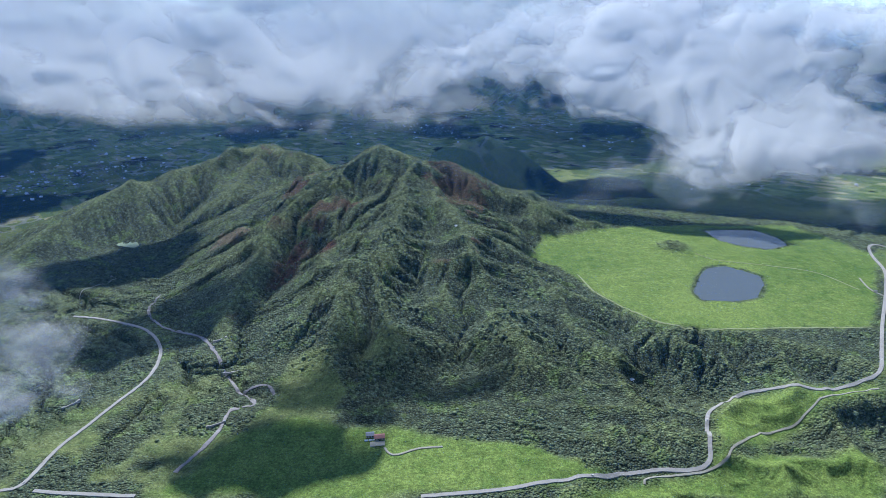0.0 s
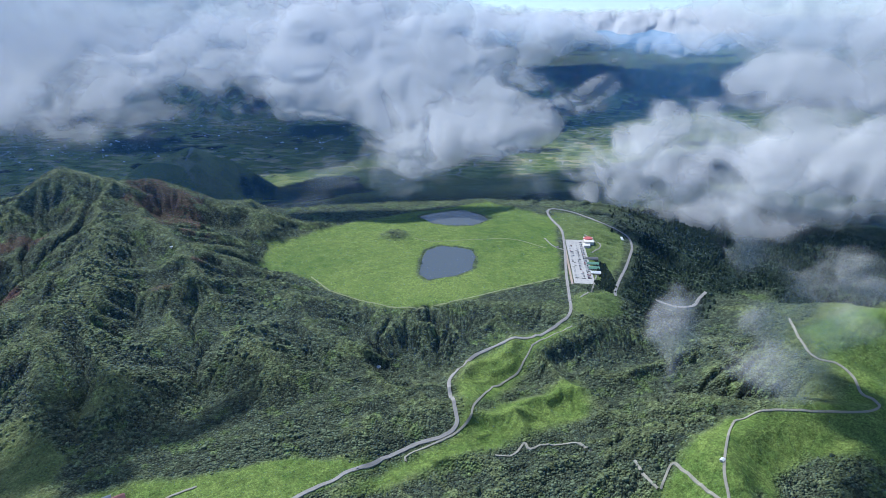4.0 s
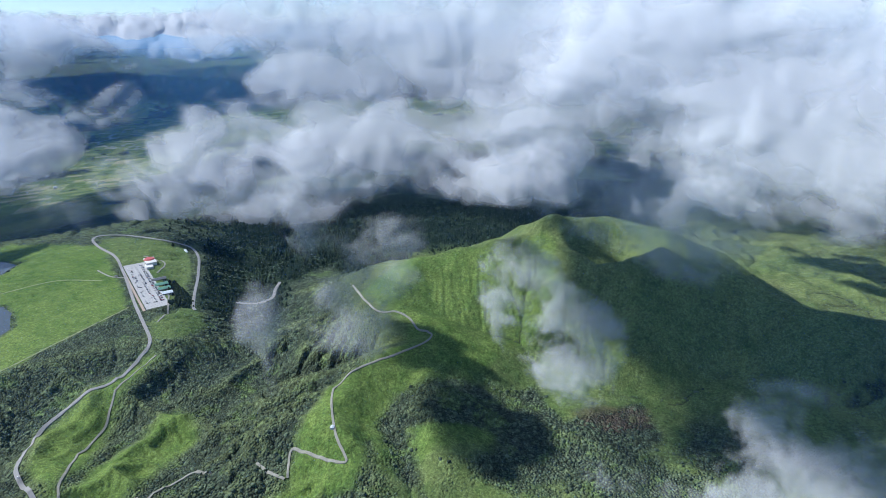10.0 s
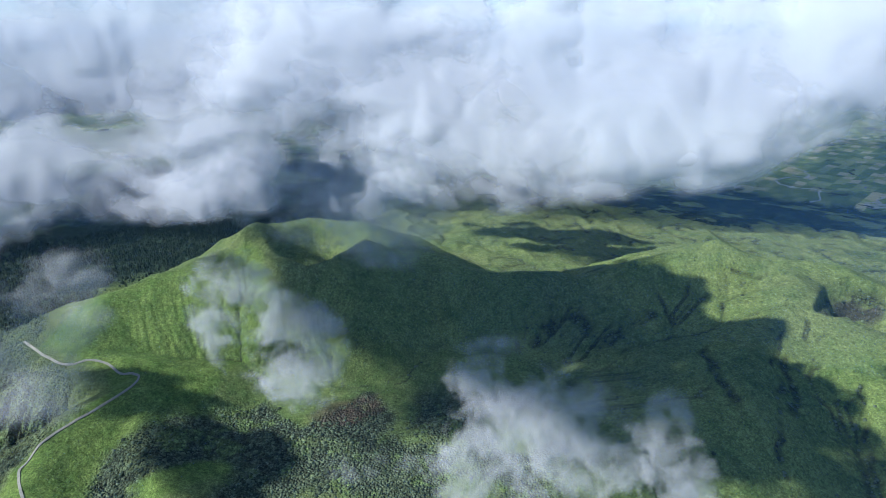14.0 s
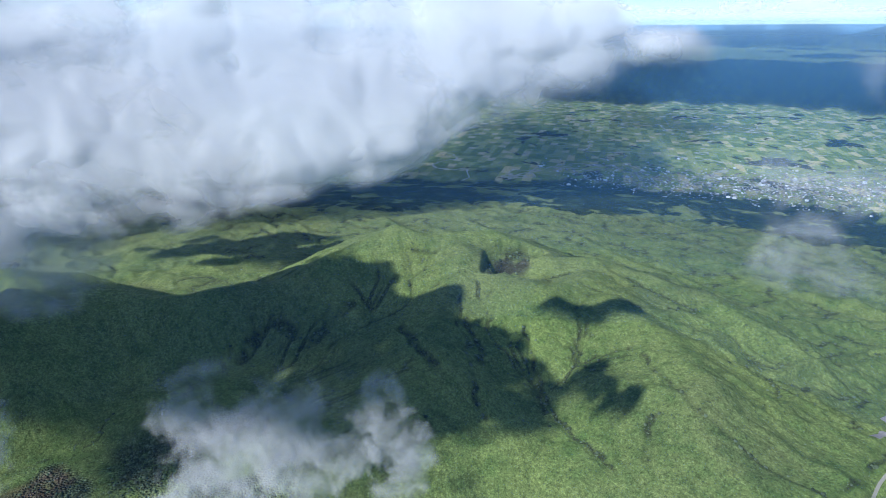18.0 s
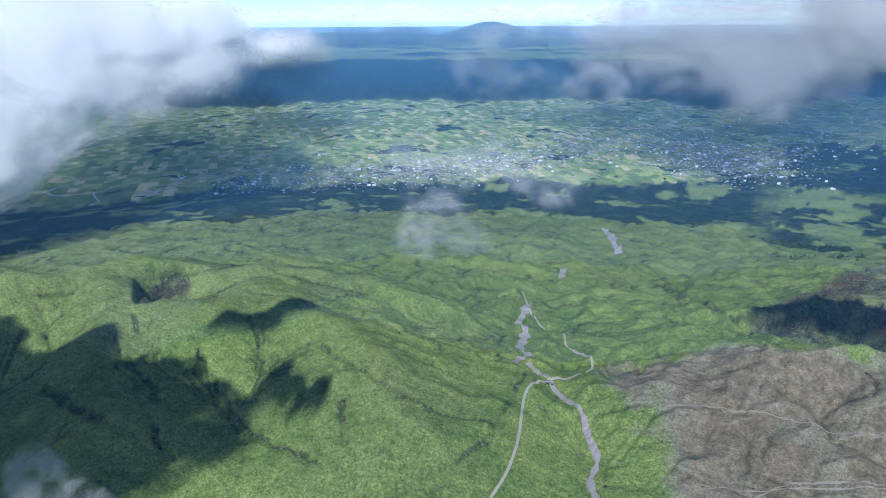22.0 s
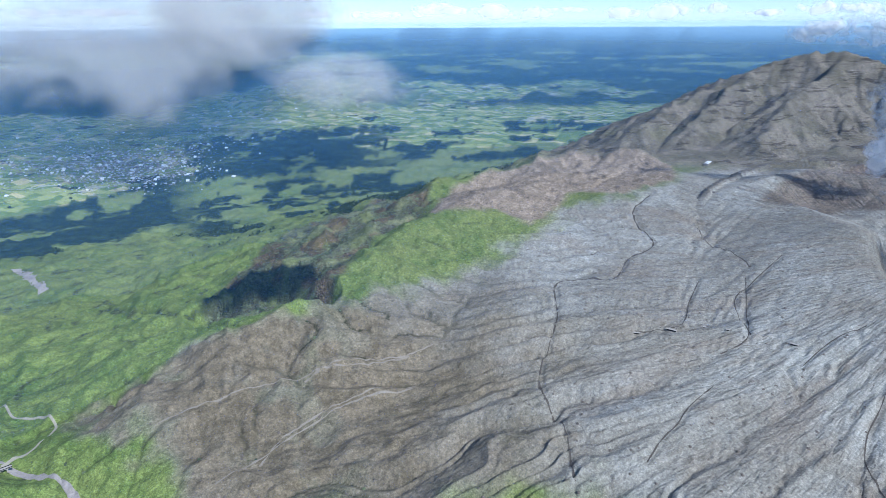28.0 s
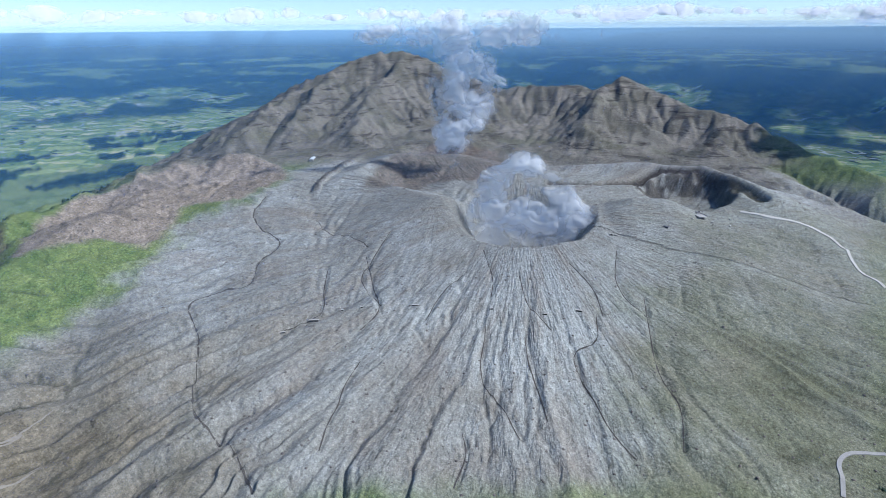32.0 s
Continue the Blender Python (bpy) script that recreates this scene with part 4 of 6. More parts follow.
def rain(H, first, last, rounds=4, strength=0.22, power=0.5):
    """Lets water run down the sheet and cut its valleys. Returns the new heights and how much water passes each place."""
    h = H[first:last].copy()
    n, m = h.shape
    rr = rows_r[first:last]
    dr, da = np.gradient(rr)[:, None] * np.ones((1, m)), (rr * 2 * np.pi / COLS)[:, None] * np.ones((1, m))
    cell = (dr * da).ravel()
    index = np.arange(n * m).reshape(n, m)
    steps = [(di, dj) for di in (-1, 0, 1) for dj in (-1, 0, 1) if di or dj]
    h = h + 0.5 * value_noise(GX[first:last] / 9, GY[first:last] / 9, 401)
    for turn in range(rounds):
        for k in range(30 if turn == 0 else 12):           # fill hollows without an outlet
            low = np.full((n, m), 1e9)
            for di, dj in steps:
                v = np.roll(h, (-di, -dj), (0, 1))
                if di:
                    v[-1 if di > 0 else 0] = -1e9
                low = np.minimum(low, v)
            pit = low >= h
            if not pit.any():
                break
            h = np.where(pit, low + 0.02, h)
        best, to, gap = np.full((n, m), 1e-6), index.copy(), np.ones((n, m))
        for di, dj in steps:
            d = np.sqrt((di * dr) ** 2 + (dj * da) ** 2)
            v, q = np.roll(h, (-di, -dj), (0, 1)), np.roll(index, (-di, -dj), (0, 1))
            fall = (h - v) / d
            if di:
                fall[-1 if di > 0 else 0] = -1
            m2 = fall > best
            best, to, gap = np.where(m2, fall, best), np.where(m2, q, to), np.where(m2, d, gap)
        order = np.argsort(-h, axis=None)
        flow, target = cell.tolist(), to.ravel().tolist()
        for i in order.tolist():
            t = target[i]
            if t != i:
                flow[t] += flow[i]
        flow = np.array(flow)
        f = (strength * flow ** power / gap.ravel()).tolist()
        level = h.ravel().tolist()
        for i in order[::-1].tolist():
            t = target[i]
            if t != i:
                level[i] = (level[i] + f[i] * level[t]) / (1 + f[i])
        h = np.array(level).reshape(n, m)
        soft = 0.012
        h = h + soft * (np.roll(h, 1, 1) + np.roll(h, -1, 1) - 2 * h)
        h[1:-1] += soft * (h[:-2] + h[2:] - 2 * h[1:-1])
    out, water = H.copy(), np.zeros(H.shape)
    out[first:last], water[first:last] = h, flow.reshape(n, m)
    return out, water


GR = np.hypot(GX, GY) + 1e-6
row0, row1 = int(np.searchsorted(rows_r, 540)), int(np.searchsorted(rows_r, 3300))
WORN, WATER_FLOW = rain(GZ, row0, row1)
fade = ramp(GR, 540, 620) * (1 - ramp(GR, 3050, 3250))
STREAM = np.log10(np.maximum(WATER_FLOW, 1)) * fade
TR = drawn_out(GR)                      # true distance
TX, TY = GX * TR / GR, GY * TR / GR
GB = (np.degrees(np.arctan2(GX, GY)) + 70) % 360 - 70
RAG = 16 * fbm(TX / 60, TY / 60, 4, 91)  # ragged edges of the covers


def area(outline, soft, rag=1.0, grow=0.0):
    """0 outside an outline to 1 inside, over a soft, ragged edge."""
    xs, ys = [p[0] for p in outline], [p[1] for p in outline]
    m = (GX > min(xs) - 60) & (GX < max(xs) + 60) & (GY > min(ys) - 60) & (GY < max(ys) + 60)
    out = np.zeros(GX.shape)
    if m.any():
        out[m] = ramp(inside(GX[m], GY[m], outline) + grow + rag * RAG[m], -soft, soft)
    return out


CRACKS = (CLEFT, CRACK_A, CRACK_B, CRACK_C, CRACK_D, CRACK_E, CRACK_F, CRACK_G, CRACK_H, CRACK_I, CRACK_J, CRACK_L, CRACK_M, CRACK_N, CRACK_O, CRACK_P)


def near_line(line, width, rag=0.3):
    xs, ys = [p[0] for p in line], [p[1] for p in line]
    m = (GX > min(xs) - 80) & (GX < max(xs) + 80) & (GY > min(ys) - 80) & (GY < max(ys) + 80)
    out = np.zeros(GX.shape)
    if m.any():
        out[m] = 1 - ramp(along(GX[m] + rag * RAG[m], GY[m] + rag * RAG[m], line)[0], width * 0.4, width)
    return out


zone = 1 - 0.5 * ramp(GB, 172, 192) * (1 - 0.5 * ramp(GR, 1950, 2150))
zone = zone * (1 - 0.45 * ramp(GB, 108, 118) * (1 - ramp(GB, 168, 180)) * (1 - ramp(GR, 1500, 1700)))
zone = zone * (1 - 0.5 * ramp(GB, 98, 108) * (1 - ramp(GB, 180, 190)) * (1 - ramp(GR, 900, 1250)))
zone = zone * (1 - 0.6 * (1 - ramp(np.hypot(GX - CRATER[0], GY - CRATER[1]), 250, 550)))
zone = zone * (1 - 0.45 * ramp(GB, 56, 62) * (1 - ramp(GB, 100, 108)) * (1 - ramp(GR, 1500, 1700)))
zone = zone * (1 - 0.55 * ramp(GB, 252, 262) * (1 - ramp(GR, 1600, 1900)))
zone = zone * (1 - 0.7 * ramp(GB, 56, 62) * (1 - ramp(GB, 130, 146)) * (1 - ramp(GR, 1900, 2300)))
for line in (ROAD_PLAIN, ROAD_LEFT, ROAD_FRONT, ROAD_FRONT_R, ROAD_LOOP, ROAD_CRATER, ROAD_CRATER2, TRACK_BRIDGE, PATH_RIDGE, PATH_LOOP):
    zone = zone * (1 - 0.92 * near_line(line, 55, 0.0))
worn = np.clip(WORN - GZ, -55, 4)
mild = worn.copy()
for k in range(1):
    mild = (2 * mild + np.roll(mild, 1, 1) + np.roll(mild, -1, 1)) / 4
    mild[1:-1] = (2 * mild[1:-1] + mild[:-2] + mild[2:]) / 4
loose = ramp(GB, 172, 184)              # loose ash slumps into rounded gullies
GZ = GZ + (worn * (1 - loose) + mild * loose) * fade * zone
flat = area(PLAIN, 30, 0.3)
GZ = GZ * (1 - flat) + (25 + 0.8 * fbm(TX / 50, TY / 50, 3, 7)) * flat
mound = np.hypot(GX - from_view(21.5, 18.8, 1820)[0], GY - from_view(21.5, 18.8, 1820)[1])
GZ = GZ + 16 * np.exp(-(mound / 48) ** 2)
for lake in (LAKE_NEAR, LAKE_REAR):
    GZ = GZ - 4 * area(lake, 6, 0.25)
GZ = GZ - 4 * area(POND, 8, 0.2)
for stream in (RIVER_A, RIVER_B, RIVER_C, RIVER_D, RIVER_E, RIVER_F):
    GZ = GZ - 3.5 * near_line(stream, 26)
for crack in CRACKS:
    GZ = GZ - 2.6 * near_line(crack, 8)
GZ = GZ + 10 * near_line(RIM_WALL, 16)
for scar, depth, width in ((OJO_ARC, 26, 28), (SCAR_A, 5, 14), (SCAR_B, 5, 14), (SCAR_C, 6, 14), (SCAR_D, 6, 14), (SCAR_E, 7, 20), (SCAR_F, 7, 24), (SCAR_G, 5, 12), (SCAR_H, 5, 16), (SCAR_I, 4, 12), (SCAR_J, 9, 24), (CREEK_A, 4, 12), (CREEK_B, 4, 12), (CREEK_C, 3, 10), (CREEK_D, 4, 14), (CREEK_E, 3, 12), (SCARP, 14, 22), (OUTCROP_A, 12, 18), (OUTCROP_B, 8, 14), (GORGE_SHADE, 48, 60)):
    GZ = GZ - depth * near_line(scar, width, 0.5)
# broken crater on the grassy hill: a steep inner wall behind a hollow
arc_x, arc_y = sum(p[0] for p in OJO_ARC) / len(OJO_ARC), sum(p[1] for p in OJO_ARC) / len(OJO_ARC)
hole = np.hypot(GX - arc_x * 0.985, GY - arc_y * 0.985) + 0.5 * RAG
GZ = GZ - 24 * (1 - ramp(hole, 30, 46))
for lot_edge in (LOT,):
    level = area(lot_edge, 14, 0.0, 18)
    GZ = GZ * (1 - level) + 27 * level

# covers
west = 1 - ramp(GB + RAG * 0.25, 56, 62)
east = ramp(GB + RAG * 0.2, 283, 291)
shrub = np.maximum(west, east) * (1 - ramp(TR, 3200, 4200))
lush = np.zeros(GX.shape)
for outline, soft in ((PLAIN, 10), (MEADOW, 12), (ROADSIDE, 20), (GREEN_RIDGE, 14)):
    a = area(outline, soft)
    shrub, lush = shrub * (1 - a), np.maximum(lush, a)
garden = np.maximum(area(MUSEUM_GREEN, 8), area(SOUTH_GREEN, 12))
shrub, lush = shrub * (1 - 0.8 * garden), np.maximum(lush, 0.6 * garden)
left = ramp(GB, -60, -40) * (1 - ramp(GB, -8, 0)) * (1 - ramp(TR, 1000, 1250))
shrub = shrub * (1 - left * ramp(fbm(TX / 130, TY / 130, 4, 95), -0.05, 0.25))
shrub = np.maximum(shrub, area(SCREE, 14))
patch = ramp(GB, 64, 72) * (1 - ramp(GB, 104, 112)) * (1 - ramp(TR, 960, 1080)) * ramp(fbm(TX / 110, TY / 110, 4, 97), -0.1, 0.2)
shrub = np.maximum(shrub, patch * 0.9)
lush = np.maximum(lush, 0.75 * ramp(GB, 58, 66) * (1 - ramp(GB, 190, 200)) * (1 - ramp(TR, 1700, 2600)) * (0.55 + 0.6 * fbm(TX / 200, TY / 200, 3, 99)))
lush = np.maximum(lush, 0.6 * ramp(GB, 150, 168) * (1 - 0.65 * ramp(GB, 192, 206)) * (1 - ramp(GB, 214, 224)) * (1 - 0.6 * ramp(TR, 1500, 2200)))
lush = np.clip(lush, 0, 1)
# gullies lined with low trees between the folds of the grassland
hollow = np.zeros(GX.shape)
hollow[1:-1] = GZ[:-2] + GZ[2:] - 2 * GZ[1:-1]
hollow[:, :] += np.roll(GZ, 1, 1) + np.roll(GZ, -1, 1) - 2 * GZ
hollow = hollow / np.maximum(GR * 0.0042, 1) ** 2 * 16
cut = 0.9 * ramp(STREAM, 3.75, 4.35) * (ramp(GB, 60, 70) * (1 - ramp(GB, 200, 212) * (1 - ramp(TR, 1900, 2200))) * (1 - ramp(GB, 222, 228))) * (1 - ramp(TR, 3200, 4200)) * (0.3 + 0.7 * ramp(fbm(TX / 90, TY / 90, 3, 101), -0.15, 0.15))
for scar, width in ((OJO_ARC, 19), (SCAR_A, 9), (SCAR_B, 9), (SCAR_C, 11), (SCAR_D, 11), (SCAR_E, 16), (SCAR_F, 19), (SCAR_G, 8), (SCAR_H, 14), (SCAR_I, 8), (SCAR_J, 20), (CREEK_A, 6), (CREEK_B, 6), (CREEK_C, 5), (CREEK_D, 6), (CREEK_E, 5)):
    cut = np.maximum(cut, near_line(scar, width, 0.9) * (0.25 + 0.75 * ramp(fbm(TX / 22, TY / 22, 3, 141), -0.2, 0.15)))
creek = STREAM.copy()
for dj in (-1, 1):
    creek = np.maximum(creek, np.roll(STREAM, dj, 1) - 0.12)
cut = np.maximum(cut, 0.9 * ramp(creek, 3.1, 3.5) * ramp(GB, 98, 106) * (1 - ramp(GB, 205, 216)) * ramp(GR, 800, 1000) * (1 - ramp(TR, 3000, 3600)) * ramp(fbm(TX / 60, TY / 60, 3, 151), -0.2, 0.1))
# shadow on the broken crater's far inner wall, painted dark
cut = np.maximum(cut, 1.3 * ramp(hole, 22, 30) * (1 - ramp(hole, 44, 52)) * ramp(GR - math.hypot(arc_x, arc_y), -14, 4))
shrub = np.maximum(shrub, 0.9 * np.exp(-(mound / 45) ** 4))
for lake in (LAKE_NEAR, LAKE_REAR):
    shrub = np.maximum(shrub, 0.75 * near_line(lake + lake[:1], 15, 0.8))
ash = np.maximum.reduce([area(ASH_A, 40, 4.0), area(ASH_B, 44, 4.0), area(ASH_C, 45, 2)])
ash = np.maximum(ash, ramp(GB, 230, 238) * (1 - ramp(GB, 276, 292)) * ramp(TR, 1000, 1400) * (1 - ramp(TR, 2050, 2300)))
olive = ramp(GB + RAG * 0.3, 257, 274) * (1 - 0.7 * ramp(TR, 1150, 1500) - 0.3 * ramp(TR, 1800, 2000)) * (0.75 + 0.5 * fbm(TX / 70, TY / 70, 3, 103))
olive = np.maximum(olive, ramp(GB, 183, 190) * (1 - ramp(GB, 196, 206)) * 0.5 * ramp(fbm(TX / 60, TY / 60, 3, 107), -0.1, 0.2))
ash = np.clip(ash * (1 - 0.85 * np.clip(olive, 0, 1)), 0, 1)
rock = ramp(GB + RAG * 0.2, 211, 219) * (1 - ramp(GB + RAG * 0.15, 271, 276)) * ramp(TR, 1990, 2150) * (1 - ramp(TR, 3500, 3800))
rock = np.maximum(rock, 0.75 * np.clip(olive, 0, 1) * ramp(GB, 250, 262))
rock = np.maximum(rock, ash * 1.1 * (1 - ramp(GB, 206, 232)) * (1 - ramp(TR, 1000, 1350)) * (0.6 + 0.8 * fbm(TX / 120, TY / 120, 3, 145)))
pink = area(BROWN_MOUND, 14)
brown = np.zeros(GX.shape)
gorge = area(GORGE, 16)
GZ = GZ + gorge * 8 * (ridged(TX / 60, TY / 60, 4, 129) - 0.5)
rock = np.maximum(rock, gorge * 0.45)
shrub = np.maximum(shrub, gorge * ramp(fbm(TX / 45, TY / 45, 4, 127), -0.2, 0.05))
red = np.maximum.reduce([area(RED_EBOSHI, 12) * ramp(RAG, -6, 6), 0.5 * area(RED_SCREE, 10, 0.5), 0.6 * gorge * ramp(fbm(TX / 55, TY / 55, 4, 109), 0.12, 0.24)])
red = np.maximum(red, 0.8 * west * ramp(GZ, 60, 120) * ramp(fbm(TX / 100, TY / 100, 4, 111), 0.24, 0.32))
brown = np.maximum(brown, area(BARE_EBOSHI, 8))
brown = np.maximum(brown, ash * 0.9 * (1 - ramp(GB + RAG * 0.8, 196, 234)) * (1 - ramp(TR, 1080, 1400)))
inner = area(INNER_WALL, 14)
# same shaded wall, darkened again through the rock colour
rock = np.maximum(rock, 0.9 * ramp(hole, 24, 32) * (1 - ramp(hole, 44, 52)) * ramp(np.hypot(GX, GY) - math.hypot(arc_x, arc_y), -12, 6))
rock, red = np.maximum(rock, 0.6 * inner), np.maximum(red, 0.35 * inner)
scarp = np.maximum.reduce([near_line(SCARP, 20), near_line(OUTCROP_A, 15), near_line(OUTCROP_B, 11), 0.6 * near_line(RIM_WALL, 13)])
gully = np.clip(ramp(STREAM, 3.7, 4.3) * 0.16 * ramp(fbm(TX / 80, TY / 80, 3, 143), -0.25, 0.1), 0, 1) * ash
pit_x, pit_y, _ = from_view(266.5, 12.6, 1840)
pit_r = np.hypot(GX - pit_x, GY - pit_y) + 0.6 * RAG
scarp = np.maximum(scarp, 0.85 * ramp(pit_r, 76, 92) * (1 - ramp(pit_r, 128, 142)) * ramp(GR, 1800, 1850) * ramp(fbm(TX / 24, TY / 24, 3, 153), -0.3, 0.0))
gully = np.maximum(gully, scarp)
forest = area(CONIFERS, 20, 2)
belt = ramp(GB + 0.4 * RAG, 92, 104) * (1 - ramp(GB + 0.12 * RAG, 184, 188))
lower = 2950 + 130 * np.sin(GB * 0.35) + 260 * fbm(GB / 7, TR * 0 + 3, 4, 113) 
upper = 5100 + 300 * fbm(GB / 5, TR * 0 + 8, 4, 115) + 900 * ramp(GB, 178, 190)
glade = 1 - ramp(fbm(TX / 240, TY / 240, 4, 123), 0.24, 0.3)
edge = 14 * RAG
forest = np.maximum(forest, belt * glade * ramp(TR + edge, lower - 40, lower + 40) * (1 - ramp(TR + edge, upper - 60, upper + 60)))
right = ramp(GB + 0.12 * RAG, 184, 188) * (1 - ramp(GB, 222, 230))
forest = np.maximum(forest, right * ramp(TR, 2200, 2500) * (1 - ramp(TR, 5000, 5300)) * ramp(fbm(TX / 230, TY / 230, 5, 147), 0.10, 0.15))
stripe = 4150 + 500 * fbm(GB / 6, TR * 0 + 5, 3, 125)
forest = np.maximum(forest, right * (1 - ramp(abs(TR + edge - stripe), 110, 170)))
forest = np.maximum(forest, right * glade * (1 - ramp(GB, 200, 208) * ramp(fbm(TX / 420, TY / 420, 5, 149), -0.08, 0.0)) * ramp(TR + edge, 5250, 5350) * (1 - ramp(TR + 2 * edge, 7400, 7700)))
woods = fbm(TX / 1100, TY / 1100, 5, 117)
forest = np.maximum(forest, ramp(GB, 40, 50) * (1 - ramp(GB, 84, 90)) * ramp(TR, 1850, 2100) * (1 - ramp(TR, 5200, 5600)) * ramp(woods, -0.22, -0.12))
forest = np.maximum(forest, ramp(woods, 0.16, 0.22) * ramp(TR, 2900, 3400) * np.maximum(1 - ramp(GB, 40, 50), ramp(GB, 225, 235)))
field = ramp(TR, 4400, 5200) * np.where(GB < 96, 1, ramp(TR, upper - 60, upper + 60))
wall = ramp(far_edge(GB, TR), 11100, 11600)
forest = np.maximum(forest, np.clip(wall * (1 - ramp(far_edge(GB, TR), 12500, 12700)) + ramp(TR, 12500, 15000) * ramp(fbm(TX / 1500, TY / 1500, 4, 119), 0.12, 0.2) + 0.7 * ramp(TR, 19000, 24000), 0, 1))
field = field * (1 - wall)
forest = np.maximum(forest, 0.85 * ramp(GB, 200, 208) * ramp(TR, 8600, 9200) * ramp(fbm(TX / 900, TY / 900, 5, 121), -0.14, -0.06))
forest = forest * (1 - np.maximum.reduce([rock, brown, pink])) * (1 - flat)

# how far each place stands above its surroundings: shrubs painted lighter on crests, ash darker in hollows, like
# shading
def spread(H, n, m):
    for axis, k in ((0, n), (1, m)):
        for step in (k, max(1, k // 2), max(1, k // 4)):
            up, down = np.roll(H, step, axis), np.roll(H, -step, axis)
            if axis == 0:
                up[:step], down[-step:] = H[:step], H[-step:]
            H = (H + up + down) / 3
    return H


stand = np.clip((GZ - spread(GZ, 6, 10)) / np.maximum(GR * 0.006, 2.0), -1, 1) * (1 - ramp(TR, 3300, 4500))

# small relief of low trees
leafy = np.clip(np.maximum(shrub, forest), 0, 1) * (1 - ramp(TR, 2200, 3000))
GZ = GZ + leafy * 1.2 * (ridged(TX / 12, TY / 12, 2, 71) - 0.4)


def ground_at(x, y):
    """Height of the ground sheet, between its points."""
    r = math.hypot(x, y)
    i = int(np.searchsorted(rows_r, r)) - 1
    i = min(max(i, 0), len(rows_r) - 2)
    u = (r - rows_r[i]) / (rows_r[i + 1] - rows_r[i])
    a = (math.degrees(math.atan2(x, y)) % 360) * COLS / 360
    j = int(a) % COLS
    v, k = a - int(a), (int(a) + 1) % COLS
    return (GZ[i, j] * (1 - v) + GZ[i, k] * v) * (1 - u) + (GZ[i + 1, j] * (1 - v) + GZ[i + 1, k] * v) * u


def grid_mesh(name, X, Y, Z, closed=True):
    n, m = X.shape
    me = bpy.data.meshes.new(name)
    me.vertices.add(n * m)
    me.vertices.foreach_set("co", np.stack([X, Y, Z], -1).astype(np.float32).ravel())
    i = np.arange(n * m).reshape(n, m)
    j = np.roll(i, -1, 1) if closed else i
    a = i[:-1] if closed else i[:-1, :-1]
    bq = j[:-1] if closed else i[:-1, 1:]
    c = j[1:] if closed else i[1:, 1:]
    d = i[1:] if closed else i[1:, :-1]
    quads = np.stack([a, d, c, bq], -1).reshape(-1, 4)
    me.loops.add(quads.size)
    me.loops.foreach_set("vertex_index", quads.ravel().astype(np.int32))
    me.polygons.add(len(quads))
    me.polygons.foreach_set("loop_start", np.arange(0, quads.size, 4, dtype=np.int32))
    me.polygons.foreach_set("use_smooth", np.ones(len(quads), bool))
    me.update(calc_edges=True)
    return me


def point_values(me, name, values):
    me.attributes.new(name, "FLOAT", "POINT").data.foreach_set("value", np.asarray(values, np.float32).ravel())


ground_mesh = grid_mesh("ground", GX, GY, GZ)
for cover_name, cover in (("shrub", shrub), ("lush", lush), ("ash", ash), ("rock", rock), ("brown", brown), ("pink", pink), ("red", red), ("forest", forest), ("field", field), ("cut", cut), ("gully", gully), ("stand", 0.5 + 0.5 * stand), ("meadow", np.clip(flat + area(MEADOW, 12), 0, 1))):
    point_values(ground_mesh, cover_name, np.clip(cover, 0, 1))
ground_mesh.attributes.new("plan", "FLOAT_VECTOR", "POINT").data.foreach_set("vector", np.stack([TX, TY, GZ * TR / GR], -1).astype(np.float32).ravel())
CX, CY = TX - CRATER[0], TY - CRATER[1]
ground_mesh.attributes.new("fall", "FLOAT_VECTOR", "POINT").data.foreach_set("vector", np.stack([np.arctan2(-CX, -CY) * 700, np.hypot(CX, CY) * 0.3, 0 * CX], -1).astype(np.float32).ravel())
ground_mesh.materials.append(LAND)
ground = tagged(new("ground", ground_mesh), "green volcanic hills, ash slopes and far farmed valley", "ground", kind="structure")

